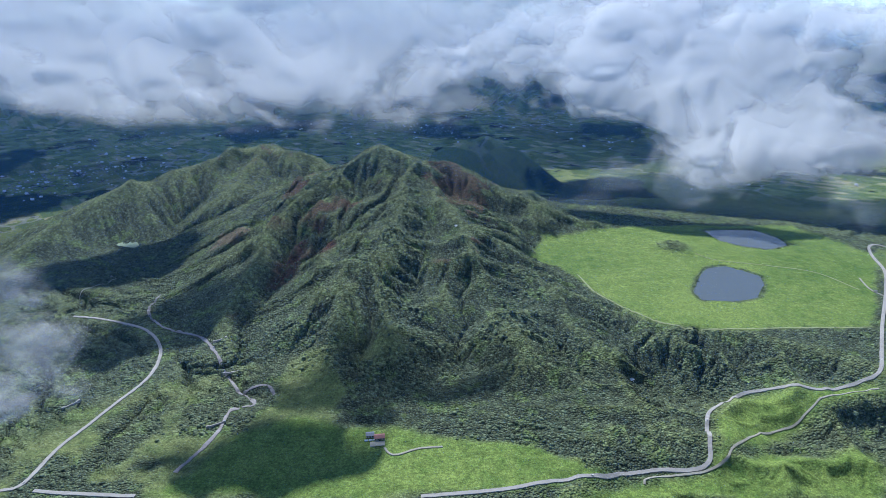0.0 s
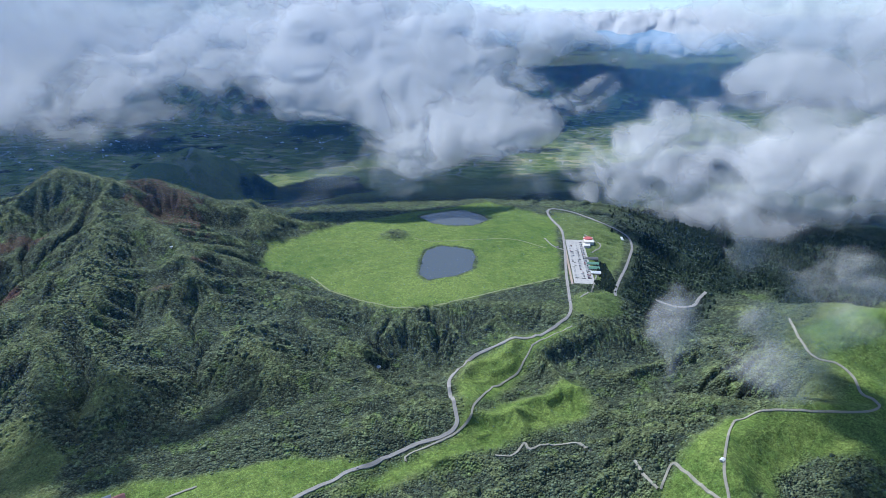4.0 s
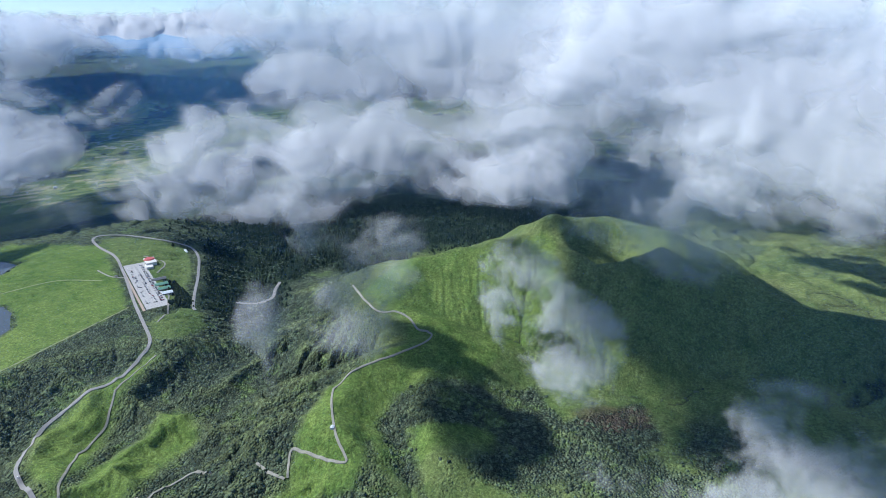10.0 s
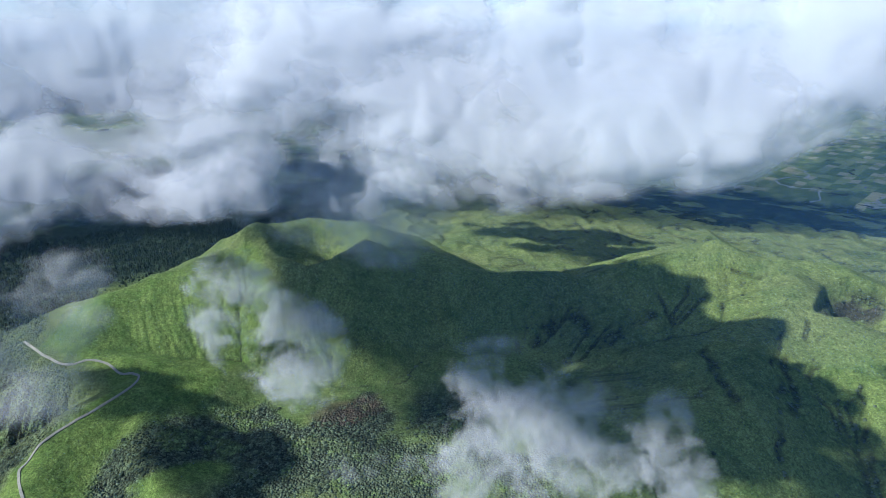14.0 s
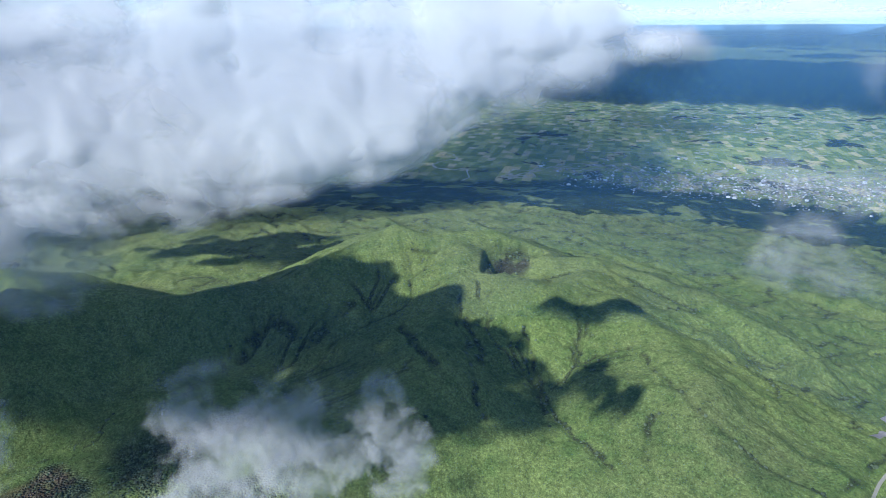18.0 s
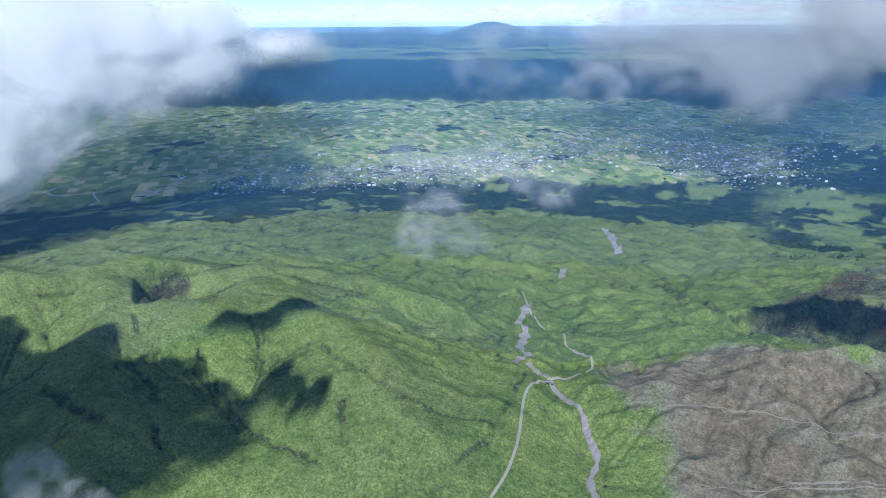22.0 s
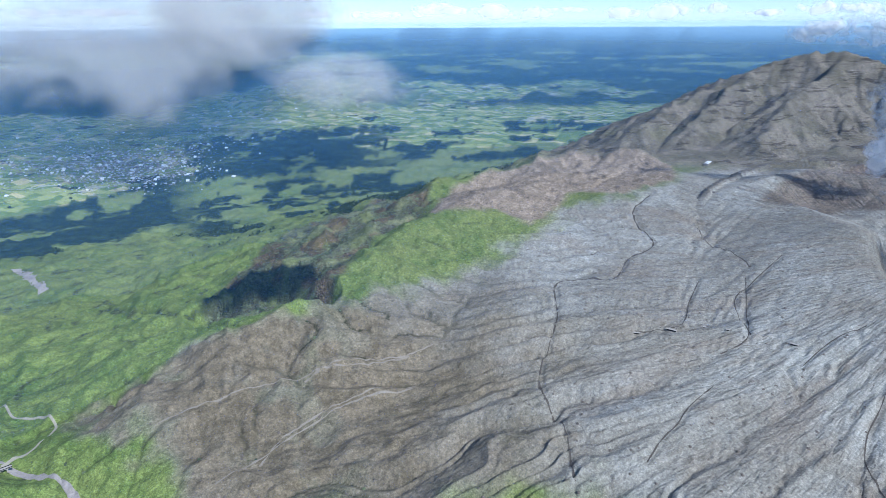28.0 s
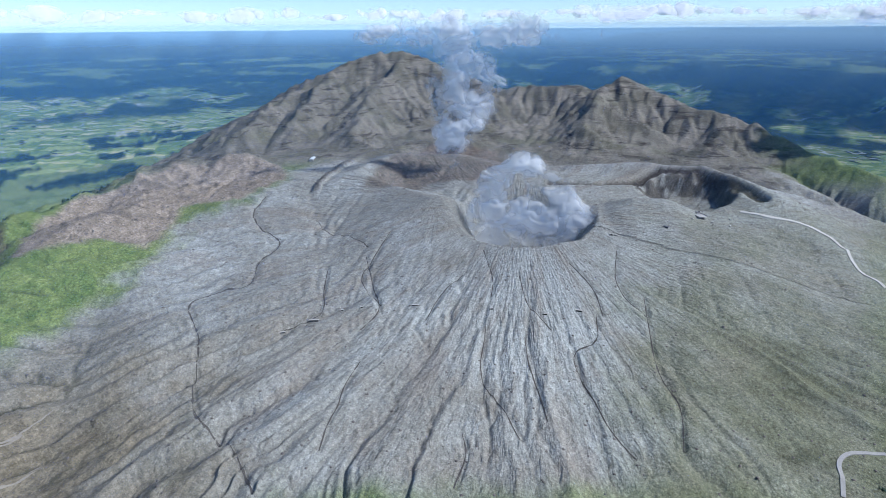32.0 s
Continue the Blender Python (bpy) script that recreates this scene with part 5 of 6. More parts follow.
# ---- clouds, steam and haze ----
def cloud(name, puffs, dist, depth, material, label, size=5.0, rag=0.6, shells=8, step=0.36, lean=0.75, edge=(0.12, 1.0), bulge=0.085):
    """A bank of billowing puffs in layers one behind the other; each point carries how dense the droplets are there."""
    b0, b1 = min(p[0] - 2.0 * p[2] for p in puffs), max(p[0] + 2.0 * p[2] for p in puffs)
    d0, d1 = min(p[1] - 2.0 * p[3] for p in puffs), max(p[1] + 2.0 * p[3] for p in puffs)
    d0 = max(d0, -6.0)
    B, D = np.meshgrid(np.arange(b0, b1, step), np.arange(d0, d1, step), indexing="ij")
    free = np.ones(B.shape)
    for b, dip, rb, rd, w in puffs:
        g = np.exp(-(((B - b) / rb) ** 2 + ((D - dip) / rd) ** 2) * 1.0)
        free = free * (1 - 0.94 * w * g)
    env = (1 - free) * ramp(np.minimum.reduce([B - b0, b1 - B, d1 - D]), 0, 1.0)
    seed = 200 + int(abs(dist)) % 97
    U = B + 0.5 * size * fbm(B / size, D / size + 4, 3, seed)
    V = D + 0.4 * size * fbm(B / size + 9, D / size, 3, seed + 3)
    broad = fbm(U / (1.7 * size), V / (1.2 * size), 4, seed + 15)
    parts = []
    for k in range(shells):
        S, T = U / size + 7.3 * k, V / (0.72 * size) - 4.1 * k
        billow = 1.5 * np.abs(value_noise(S, T, seed + 7 + k)) + 0.8 * np.abs(value_noise(2.1 * S + 5, 2.1 * T, seed + 8 + k)) - 0.75
        fine = fbm(2.2 * S, 2.4 * T, 4, seed + 20 + k)
        field = env + rag * (0.75 * broad + 0.4 * billow + 0.5 * fine) * ramp(env, 0.0, 0.35) * (1 - 0.3 * ramp(env, 0.75, 1.0))
        dens = ramp(field, *edge)
        r = dist + depth * (0.25 * k - np.clip(env, 0, 1) ** 0.7) - 2 * bulge * size * 0.01745 * dist * (1.6 * broad + 0.8 * billow)
        r = np.clip(r - lean * (D - (d0 + d1) / 2) * 0.01745 * dist, dist * 0.62, 4950)
        a, e = np.radians(B), np.radians(D)
        parts.append((np.sin(a) * np.cos(e) * r, np.cos(a) * np.cos(e) * r, EYE - np.sin(e) * r, dens))
    meshes = [grid_mesh(name, p[0], p[1], p[2], closed=False) for p in parts]
    co, faces, values, base = [], [], [], 0
    for me, p in zip(meshes, parts):
        n = len(me.vertices)
        v = np.empty(n * 3, np.float32)
        me.vertices.foreach_get("co", v)
        q = np.empty(len(me.loops), np.int32)
        me.loops.foreach_get("vertex_index", q)
        co.append(v.reshape(-1, 3))
        faces.append(q.reshape(-1, 4) + base)
        values.append(p[3].ravel())
        base += n
        bpy.data.meshes.remove(me)
    co, faces, values = np.concatenate(co), np.concatenate(faces), np.concatenate(values)
    faces = faces[values[faces].max(1) > 0.02]
    me = bpy.data.meshes.new(name)
    me.from_pydata([], [], [])
    me.vertices.add(len(co))
    me.vertices.foreach_set("co", co.ravel())
    me.loops.add(faces.size)
    me.loops.foreach_set("vertex_index", faces.ravel())
    me.polygons.add(len(faces))
    me.polygons.foreach_set("loop_start", np.arange(0, faces.size, 4, dtype=np.int32))
    me.polygons.foreach_set("use_smooth", np.ones(len(faces), bool))
    me.update(calc_edges=True)
    point_values(me, "puff", values)
    me.materials.append(material)
    return tagged(new(name, me), label, "cloud" if name == "cloud" else "steam")


BRIGHT = cloud_material("cumulus", 140, 0.46, tear=1.2, white=0.98, through_=0.6)
BANK = cloud_material("cloud_bank", 170, 0.36, tear=1.2, white=0.88, through_=0.42)
ROW = cloud_material("horizon_cloud", 90, 0.85, tear=0.9, white=0.9)
VEIL = cloud_material("cloud_veil", 200, 0.15, tear=1.1, white=0.55, through_=0.35)
LOW = cloud_material("low_cloud", 42, 0.12, tear=1.7, swirl=1.2, white=0.8, through_=0.4)
THIN = cloud_material("thin_cloud", 70, 0.08, tear=1.3, swirl=0.9, white=0.8, through_=0.4)
STEAM = cloud_material("steam", 40, 0.42, tear=1.6, through_=0.5, white=0.98, swirl=0.4)
cloud("cloud", CLOUD_WEST, 3800, 240, BRIGHT, "thick white cumulus bank with grey base over the valley", 6.0, 1.05, 5, 0.3, 2.2, (0.12, 0.95), 0.11)
cloud("cloud", CLOUD_ROW_NORTH, 4300, 60, ROW, "row of small white cumulus heads on the horizon", 2.2, 0.6, 2, 0.15, 1.5)
cloud("cloud", CLOUD_NORTHWEST, 3700, 220, BRIGHT, "torn white and grey cumulus over the plateau", 4.5, 1.3, 5, 0.3, 1.6, (0.15, 1.0), 0.11)
cloud("cloud", CLOUD_NORTH, 3300, 260, BANK, "large pale grey cloud bank with ragged lower edge", 5.5, 1.25, 5, 0.36, 1.4, (0.25, 1.15))
cloud("cloud", CLOUD_NORTHEAST, 2950, 300, BANK, "bright white cloud bank trailing mist over the cone", 7.0, 0.9, 5, 0.36, 0.9)
cloud("cloud", CLOUD_TRAIL, 1330, 60, LOW, "white mist trailing down over the cone's summit", 4.0, 1.4, 6, 0.3, 0.3, (0.3, 1.35))
cloud("cloud", CLOUD_VALLEY, 3700, 220, VEIL, "grey and white cloud row over the rice valley", 4.5, 0.8)
cloud("cloud", CLOUD_BRIGHT, 3900, 200, VEIL, "pale cloud head over the valley", 4.0, 0.5, 12)
cloud("cloud", CLOUD_WISP_VEIL, 2150, 100, THIN, "thin mist veil drifting over the grassland", 3.0, 0.8, 6, 0.25, 0.75, (0.1, 0.8))
cloud("cloud", CLOUD_LOW_SMALL, 1080, 40, LOW, "small white cloud scrap before the dark slope", 2.6, 1.4, 7, 0.18, 0.75, (0.25, 1.25))
cloud("cloud", CLOUD_LOW_LARGE, 860, 40, LOW, "white cloud scrap hanging in the grassy valley", 3.2, 1.4, 7, 0.18, 0.75, (0.25, 1.25))
cloud("cloud", CLOUD_FOREST_WISP, 1200, 60, THIN, "wisps of mist over the conifer forest", 3.0, 0.9, 6, 0.25, 0.75, (0.1, 0.8))
cloud("cloud", CLOUD_LEFT_WISP, 1000, 40, LOW, "low white mist over the winding road", 3.0, 0.9, 7, 0.2)
cloud("cloud", CLOUD_NEAR_PLAIN, 2450, 120, THIN, "thin mist rags at the edge of the plain", 3.0, 0.9, 6, 0.25, 0.75, (0.1, 0.8))
cloud("cloud", CLOUD_EAST_FAR, 4620, 60, ROW, "small bright cumulus on the eastern horizon", 1.6, 0.5, 1, 0.12, 2.5)
cloud("steam_cloud", STEAM_CRATER, 1640, 60, STEAM, "dense white steam welling up in the crater", 2.4, 1.5, 4, 0.12, -0.3, (0.22, 1.15), 0.06)
cloud("steam_plume", STEAM_PLUME, 1900, 40, STEAM, "white steam plume rising behind the crater", 2.0, 1.2, 4, 0.12, -0.1, (0.15, 1.1), 0.06)
for k, (fb, fw) in enumerate(((-30, 30), (100, 22), (142, 24), (185, 26), (226, 18), (262, 24))):
    rows = [(fb + fw * (j / 5 - 0.9), -0.95 + 0.2 * math.sin(j * 2.3 + k), fw * 0.075, 0.42 + 0.2 * math.cos(j * 1.7 + k), 0.95) for j in range(10)]
    cloud("cloud", rows, 4620, 20, ROW, "flat white cumulus row on the horizon", 1.4, 1.0, 2, 0.13, 2.5)


# clouds added overhead, out of view, placed so that their shade falls on the hills
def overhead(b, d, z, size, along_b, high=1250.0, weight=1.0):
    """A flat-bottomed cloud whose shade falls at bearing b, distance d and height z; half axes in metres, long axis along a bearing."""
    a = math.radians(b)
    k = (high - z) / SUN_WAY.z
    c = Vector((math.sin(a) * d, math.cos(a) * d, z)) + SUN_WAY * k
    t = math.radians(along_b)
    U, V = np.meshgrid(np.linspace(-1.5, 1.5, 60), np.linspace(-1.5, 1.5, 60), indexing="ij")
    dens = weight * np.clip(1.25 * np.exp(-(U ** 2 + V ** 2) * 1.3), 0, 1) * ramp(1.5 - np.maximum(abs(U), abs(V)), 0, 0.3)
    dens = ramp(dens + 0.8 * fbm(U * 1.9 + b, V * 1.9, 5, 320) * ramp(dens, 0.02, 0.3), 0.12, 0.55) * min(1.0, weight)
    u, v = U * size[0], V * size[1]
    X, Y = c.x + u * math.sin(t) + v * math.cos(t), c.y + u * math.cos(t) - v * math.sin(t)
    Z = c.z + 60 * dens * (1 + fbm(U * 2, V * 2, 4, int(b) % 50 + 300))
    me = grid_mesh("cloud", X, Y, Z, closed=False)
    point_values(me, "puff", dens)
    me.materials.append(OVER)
    return tagged(new("cloud", me), "unseen cumulus placed overhead to shade the hills", "cloud")


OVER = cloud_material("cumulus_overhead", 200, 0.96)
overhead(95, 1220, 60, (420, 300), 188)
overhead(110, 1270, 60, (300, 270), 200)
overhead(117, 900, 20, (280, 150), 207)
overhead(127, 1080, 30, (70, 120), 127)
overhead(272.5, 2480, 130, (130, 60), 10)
# next two stand in for terrain shadows of the gorge and the hill
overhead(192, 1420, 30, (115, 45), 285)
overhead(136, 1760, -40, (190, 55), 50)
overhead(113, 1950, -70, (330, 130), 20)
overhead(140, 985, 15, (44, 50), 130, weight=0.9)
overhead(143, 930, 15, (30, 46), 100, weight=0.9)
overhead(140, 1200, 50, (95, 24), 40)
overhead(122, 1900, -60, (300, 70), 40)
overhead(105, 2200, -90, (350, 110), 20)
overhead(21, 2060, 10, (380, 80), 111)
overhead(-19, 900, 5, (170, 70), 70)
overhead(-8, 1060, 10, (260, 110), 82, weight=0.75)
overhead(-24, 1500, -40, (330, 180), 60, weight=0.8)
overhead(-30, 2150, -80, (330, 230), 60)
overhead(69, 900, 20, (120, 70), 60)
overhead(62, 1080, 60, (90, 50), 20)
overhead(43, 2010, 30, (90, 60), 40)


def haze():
    """Haze painted on tinted sheets round the camera: faint walls near by, then one that thickens towards the horizon.
    """
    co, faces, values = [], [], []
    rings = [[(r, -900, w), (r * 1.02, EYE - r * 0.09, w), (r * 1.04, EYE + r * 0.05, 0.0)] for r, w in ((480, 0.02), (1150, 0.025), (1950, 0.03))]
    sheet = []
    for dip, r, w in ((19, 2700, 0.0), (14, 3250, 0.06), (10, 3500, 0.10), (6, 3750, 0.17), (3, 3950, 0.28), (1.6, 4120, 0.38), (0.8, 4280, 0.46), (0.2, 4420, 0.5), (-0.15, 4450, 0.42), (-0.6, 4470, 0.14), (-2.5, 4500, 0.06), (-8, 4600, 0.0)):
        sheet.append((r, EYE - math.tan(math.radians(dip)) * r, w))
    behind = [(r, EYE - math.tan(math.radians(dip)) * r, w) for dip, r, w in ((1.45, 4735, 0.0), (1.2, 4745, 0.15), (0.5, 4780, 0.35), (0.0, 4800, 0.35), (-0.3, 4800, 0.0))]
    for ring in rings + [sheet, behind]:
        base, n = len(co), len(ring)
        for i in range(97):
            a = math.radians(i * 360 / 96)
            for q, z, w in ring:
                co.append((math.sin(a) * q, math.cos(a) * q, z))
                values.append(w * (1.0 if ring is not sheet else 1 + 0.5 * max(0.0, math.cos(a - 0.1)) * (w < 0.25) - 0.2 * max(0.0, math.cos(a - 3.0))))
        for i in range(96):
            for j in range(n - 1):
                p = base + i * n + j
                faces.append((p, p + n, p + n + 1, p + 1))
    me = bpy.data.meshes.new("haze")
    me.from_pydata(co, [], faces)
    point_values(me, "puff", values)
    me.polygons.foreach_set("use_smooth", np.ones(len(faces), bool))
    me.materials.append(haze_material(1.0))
    return tagged(new("haze", me), "tinted see-through sheets standing in for blue air haze", "haze", kind="stuff")


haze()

# ---- roads, paths, rivers, lakes ----
def smooth_line(points, step):
    """A round curve through the points, at even steps."""
    pts = [Vector((p[0], p[1])) for p in points]
    pts = [pts[0] * 2 - pts[1]] + pts + [pts[-1] * 2 - pts[-2]]
    out = []
    for a, b, c, d in zip(pts, pts[1:], pts[2:], pts[3:]):
        n = max(2, int((c - b).length / step))
        for i in range(n):
            t = i / n
            out.append(0.5 * ((2 * b) + (c - a) * t + (2 * a - 5 * b + 4 * c - d) * t * t + (3 * b - a - 3 * c + d) * t ** 3))
    out.append(pts[-2])
    return out


def ribbon(name, points, width, material, label, category, lift=0.9, ragged=0.0, kind="structure"):
    mid = smooth_line(points, 5)
    co, faces = [], []
    for i, p in enumerate(mid):
        way = (mid[min(i + 1, len(mid) - 1)] - mid[max(i - 1, 0)]).normalized()
        side = Vector((way.y, -way.x))
        w = width * (1 + ragged * noise.noise((p.x / 18, p.y / 18, 3)) * 2)
        for s in (-0.5, -0.44, 0, 0.44, 0.5):
            q = p + side * w * s
            z = ground_at(q.x, q.y) + (lift if abs(s) < 0.47 else -1.0)
            co.append((q.x, q.y, z))
    for i in range(len(mid) - 1):
        for j in range(4):
            a = i * 5 + j
            faces.append((a, a + 1, a + 6, a + 5))
    me = bpy.data.meshes.new(name)
    me.from_pydata(co, [], faces)
    me.materials.append(material)
    return tagged(new(name, me), label, category, kind=kind)


for line, width in ((ROAD_PLAIN, 7.5), (ROAD_LEFT, 7.5), (ROAD_FRONT, 7.5), (ROAD_FRONT_R, 7.5), (ROAD_LOOP, 9), (ROAD_CRATER, 8), (ROAD_CRATER2, 7)):
    ribbon("road", line, width, PALE_ROAD if line is ROAD_CRATER else ASPHALT, "pale grey two-lane mountain road winding over the hills", "road", 1.3)
for line in (ROAD_FAR_LEFT, TRACK_BRIDGE):
    ribbon("road", line, 4.6, TRACK, "narrow pale gravel track through the grass", "track", 1.2)
for line in (PATH_RIDGE, PATH_SHRUB, PATH_SHRUB2, PATH_HOUSE, PATH_LOOP, PATH_MUSEUM, PATH_SOUTH, TRACK_PLAIN):
    ribbon("path", line, 4, TRACK, "pale footpath along the grassy ridge", "path", 1.2)
for line in (PATH_PLAIN, RIM_TRACK):
    ribbon("path", line, 4.5, TRACK_GREEN, "trodden path over the bright green plain", "path", 0.5, 0.3)
# dark strips paint the shade along each crack
for k, line in enumerate(CRACKS):
    ribbon("gully_shade_strip", line, 3.4 if k == 0 else 2.0, CRACK, "dark strip for the shade in a narrow ash gully", "gully", 0.5, 0.7)
for line in (WASH_A, WASH_B, WASH_C, WASH_D):
    ribbon("wash", line, 2.2, WASH, "pale dry wash of fine ash and gravel", "wash", 0.6, 0.8)
for line, width in ((RIVER_A, 7), (RIVER_B, 6), (RIVER_C, 11), (RIVER_D, 18), (RIVER_E, 30), (RIVER_F, 22)):
    ribbon("river_bed", line, width, GRAVEL, "dry river bed of pale grey gravel", "river bed", 1.0, 0.5)


def pool(name, outline, level, material, label):
    ring = smooth_line(outline + outline[:1], 6)[:-1]
    c = sum(ring, Vector((0, 0))) / len(ring)
    bm = bmesh.new()
    bm.faces.new([bm.verts.new((*(c + (p - c) * (1.06 + 0.16 * noise.noise((p.x / 22, p.y / 22, 1)))), level)) for p in ring])
    bmesh.ops.triangulate(bm, faces=bm.faces[:])
    me = bpy.data.meshes.new(name)
    bm.to_mesh(me)
    me.materials.append(material)
    return tagged(new(name, me), label, "lake", kind="structure")


pool("water", LAKE_NEAR, 23.6, WATER, "still dark grey pond on the green plain")
pool("water", LAKE_REAR, 23.6, WATER, "still dark blue-grey pond behind the mound")
pool("water", POND, ground_at(*[sum(v) / len(POND) for v in zip(*POND)]) + 2.4, POND_WATER, "milky green reservoir at the mountain's foot")


# ---- helpers for things ----
def part(name, bm, material, parent, label=""):
    me = bpy.data.meshes.new(name)
    bm.to_mesh(me)
    bm.free()
    me.materials.append(material)
    ob = new(name, me)
    ob.parent = parent
    return tagged(ob, label)


def thing(name, x, y, z, turn, label, category, group=""):
    ob = new(name)
    ob.empty_display_size = 2
    ob.matrix_world = pose(x, y, z, 0, 0, turn)
    return tagged(ob, label, category, group)


def box(sx, sy, sz, x=0.0, y=0.0, z=0.0, bevel=0.0, bm=None):
    """A block on z, centred on x, y."""
    bm = bm or bmesh.new()
    made = bmesh.ops.create_cube(bm, size=1)["verts"]
    bmesh.ops.scale(bm, vec=(sx, sy, sz), verts=made)
    bmesh.ops.translate(bm, vec=(x, y, z + sz / 2), verts=made)
    if bevel:
        edges = list({e for v in made for e in v.link_edges})
        bmesh.ops.bevel(bm, geom=edges, offset=bevel, segments=1, affect="EDGES")
    return bm


def gable(sx, sy, rise, z, over=0.6, thick=0.35):
    """A pitched roof slab over a block sx by sy, ridge along x."""
    bm = bmesh.new()
    hx, hy = sx / 2 + over, sy / 2 + over
    low, top = z - over * rise / (sy / 2), z + rise
    rows = []
    for x in (-hx, hx):
        rows.append([bm.verts.new(p) for p in ((x, -hy, low), (x, 0, top), (x, hy, low), (x, hy, low + thick), (x, 0, top + thick), (x, -hy, low + thick))])
    a, b = rows
    for i in range(6):
        j = (i + 1) % 6
        bm.faces.new((a[i], a[j], b[j], b[i]))
    bm.faces.new(a[::-1])
    bm.faces.new(b)
    bmesh.ops.recalc_face_normals(bm, faces=bm.faces[:])
    return bm


GLASS = plain("dark_glass", (0.03, 0.035, 0.04), 0.15, 4, 0.1)
ROOF_GREY = plain("dark_grey_roof", (0.10, 0.105, 0.115), 0.6, 3, 0.15)
ROOF_GREEN = plain("green_roof", (0.10, 0.24, 0.17), 0.6, 3, 0.15)
ROOF_PALE = plain("pale_roof", (0.58, 0.62, 0.64), 0.5, 3, 0.1)
ROOF_RED = plain("red_roof", (0.52, 0.11, 0.10), 0.6, 4, 0.15)
ROOF_BROWN = plain("brown_red_roof", (0.30, 0.13, 0.115), 0.7, 2, 0.2)
ROOF_BLUE = plain("blue_grey_roof", (0.10, 0.13, 0.19), 0.6, 2, 0.2)
WALL_TAN = plain("tan_wall", (0.42, 0.37, 0.30), 0.85, 2, 0.12)
CONCRETE = plain("concrete", (0.36, 0.345, 0.32), 0.9, 2, 0.2)
DARK = plain("near_black", (0.02, 0.02, 0.02), 0.9, 2, 0.1)
TYRE = plain("tyre_rubber", (0.02, 0.02, 0.02), 0.9, 0.2, 0.1)
TARP = plain("blue_sheet", (0.13, 0.22, 0.34), 0.6, 1, 0.2)
LINE_PAINT = plain("road_paint", (0.75, 0.75, 0.72), 0.7, 1, 0.1)


def building(name, x, y, turn, size, roof_mat, wall_mat, label, rise=1.6, bays=6, z=None, group=""):
    sx, sy, sz = size
    base = min(ground_at(x + dx, y + dy) for dx in (-sx / 3, 0, sx / 3) for dy in (-sy / 3, 0, sy / 3)) if z is None else z
    ob = thing(name, x, y, base, turn, label, "building", group)
    part("wall", box(sx, sy, sz + 2, 0, 0, -2), wall_mat, ob)
    part("roof", gable(sx, sy, rise, sz), roof_mat, ob)
    for side in (-1, 1):
        for i in range(bays):
            px = -sx / 2 + (i + 0.5) * sx / bays
            w = part("window", box(sx / bays * 0.6, 0.25, 1.4, px, side * (sy / 2 + 0.08), sz * 0.42), GLASS, ob)
    part("door", box(1.8, 0.25, 2.2, 0.0, -(sy / 2 + 0.12), 0), DARK, ob)
    return ob


# ---- car park on the rim of the plain ----
A, B_, C, D_ = [Vector(p) for p in LOT]          # far left, far right, near right, near left
LOT_Z = 27.5
mid_far, mid_near = (A + B_) / 2, (C + D_) / 2
long_way = (mid_near - mid_far)
LOT_LEN = long_way.length
long_way.normalize()
cross_way = Vector((-long_way.y, long_way.x))
if cross_way.dot(B_ - A) < 0:
    cross_way = -cross_way
LOT_W = 52.0
LOT_TURN = math.degrees(math.atan2(long_way.y, long_way.x))


def in_lot(u, v):
    """u across from the road side, v along from the far end, both 0 to 1."""
    p = mid_far + long_way * (v * LOT_LEN) + cross_way * ((u - 0.5) * LOT_W)
    return p.x, p.y


def lot():
    n = 24
    co = [(*in_lot(u, v / n), LOT_Z) for v in range(n + 1) for u in (0, 0.25, 0.5, 0.75, 1)]
    faces = [(i * 5 + j, i * 5 + j + 1, i * 5 + j + 6, i * 5 + j + 5) for i in range(n) for j in range(4)]
    me = bpy.data.meshes.new("car_park")
    me.from_pydata(co, [], faces)
    me.materials.append(plain("car_park_asphalt", (0.42, 0.415, 0.40), 0.9, 7, 0.12))
    ob = tagged(new("car_park", me), "wide grey asphalt car park beside the plain", "car park", kind="structure")
    return ob


lot()
for u in (0.2, 0.5, 0.8):
    bm = bmesh.new()
    for k in range(70):
        x, y = in_lot(u, 0.06 + 0.012 * k)
        m = bmesh.ops.create_cube(bm, size=1)["verts"]
        bmesh.ops.scale(bm, vec=(0.15, 9.6, 0.02), verts=m)
        bmesh.ops.rotate(bm, cent=(0, 0, 0), matrix=Matrix.Rotation(radians(LOT_TURN), 3, "Z"), verts=m)
        bmesh.ops.translate(bm, vec=(x, y, LOT_Z + 0.03), verts=m)
    me = bpy.data.meshes.new("bay_lines")
    bm.to_mesh(me)
    me.materials.append(LINE_PAINT)
    tagged(new("bay_lines", me), "white painted parking bay lines", "road marking", kind="structure")
walkway = [in_lot(-0.10, -0.02), in_lot(-0.10, 0.5), in_lot(-0.10, 1.02)]
ribbon("pavement", walkway, 6, plain("tan_paving", (0.40, 0.32, 0.25), 0.9, 3, 0.15), "tan paved walk between road and car park", "pavement", 1.2)


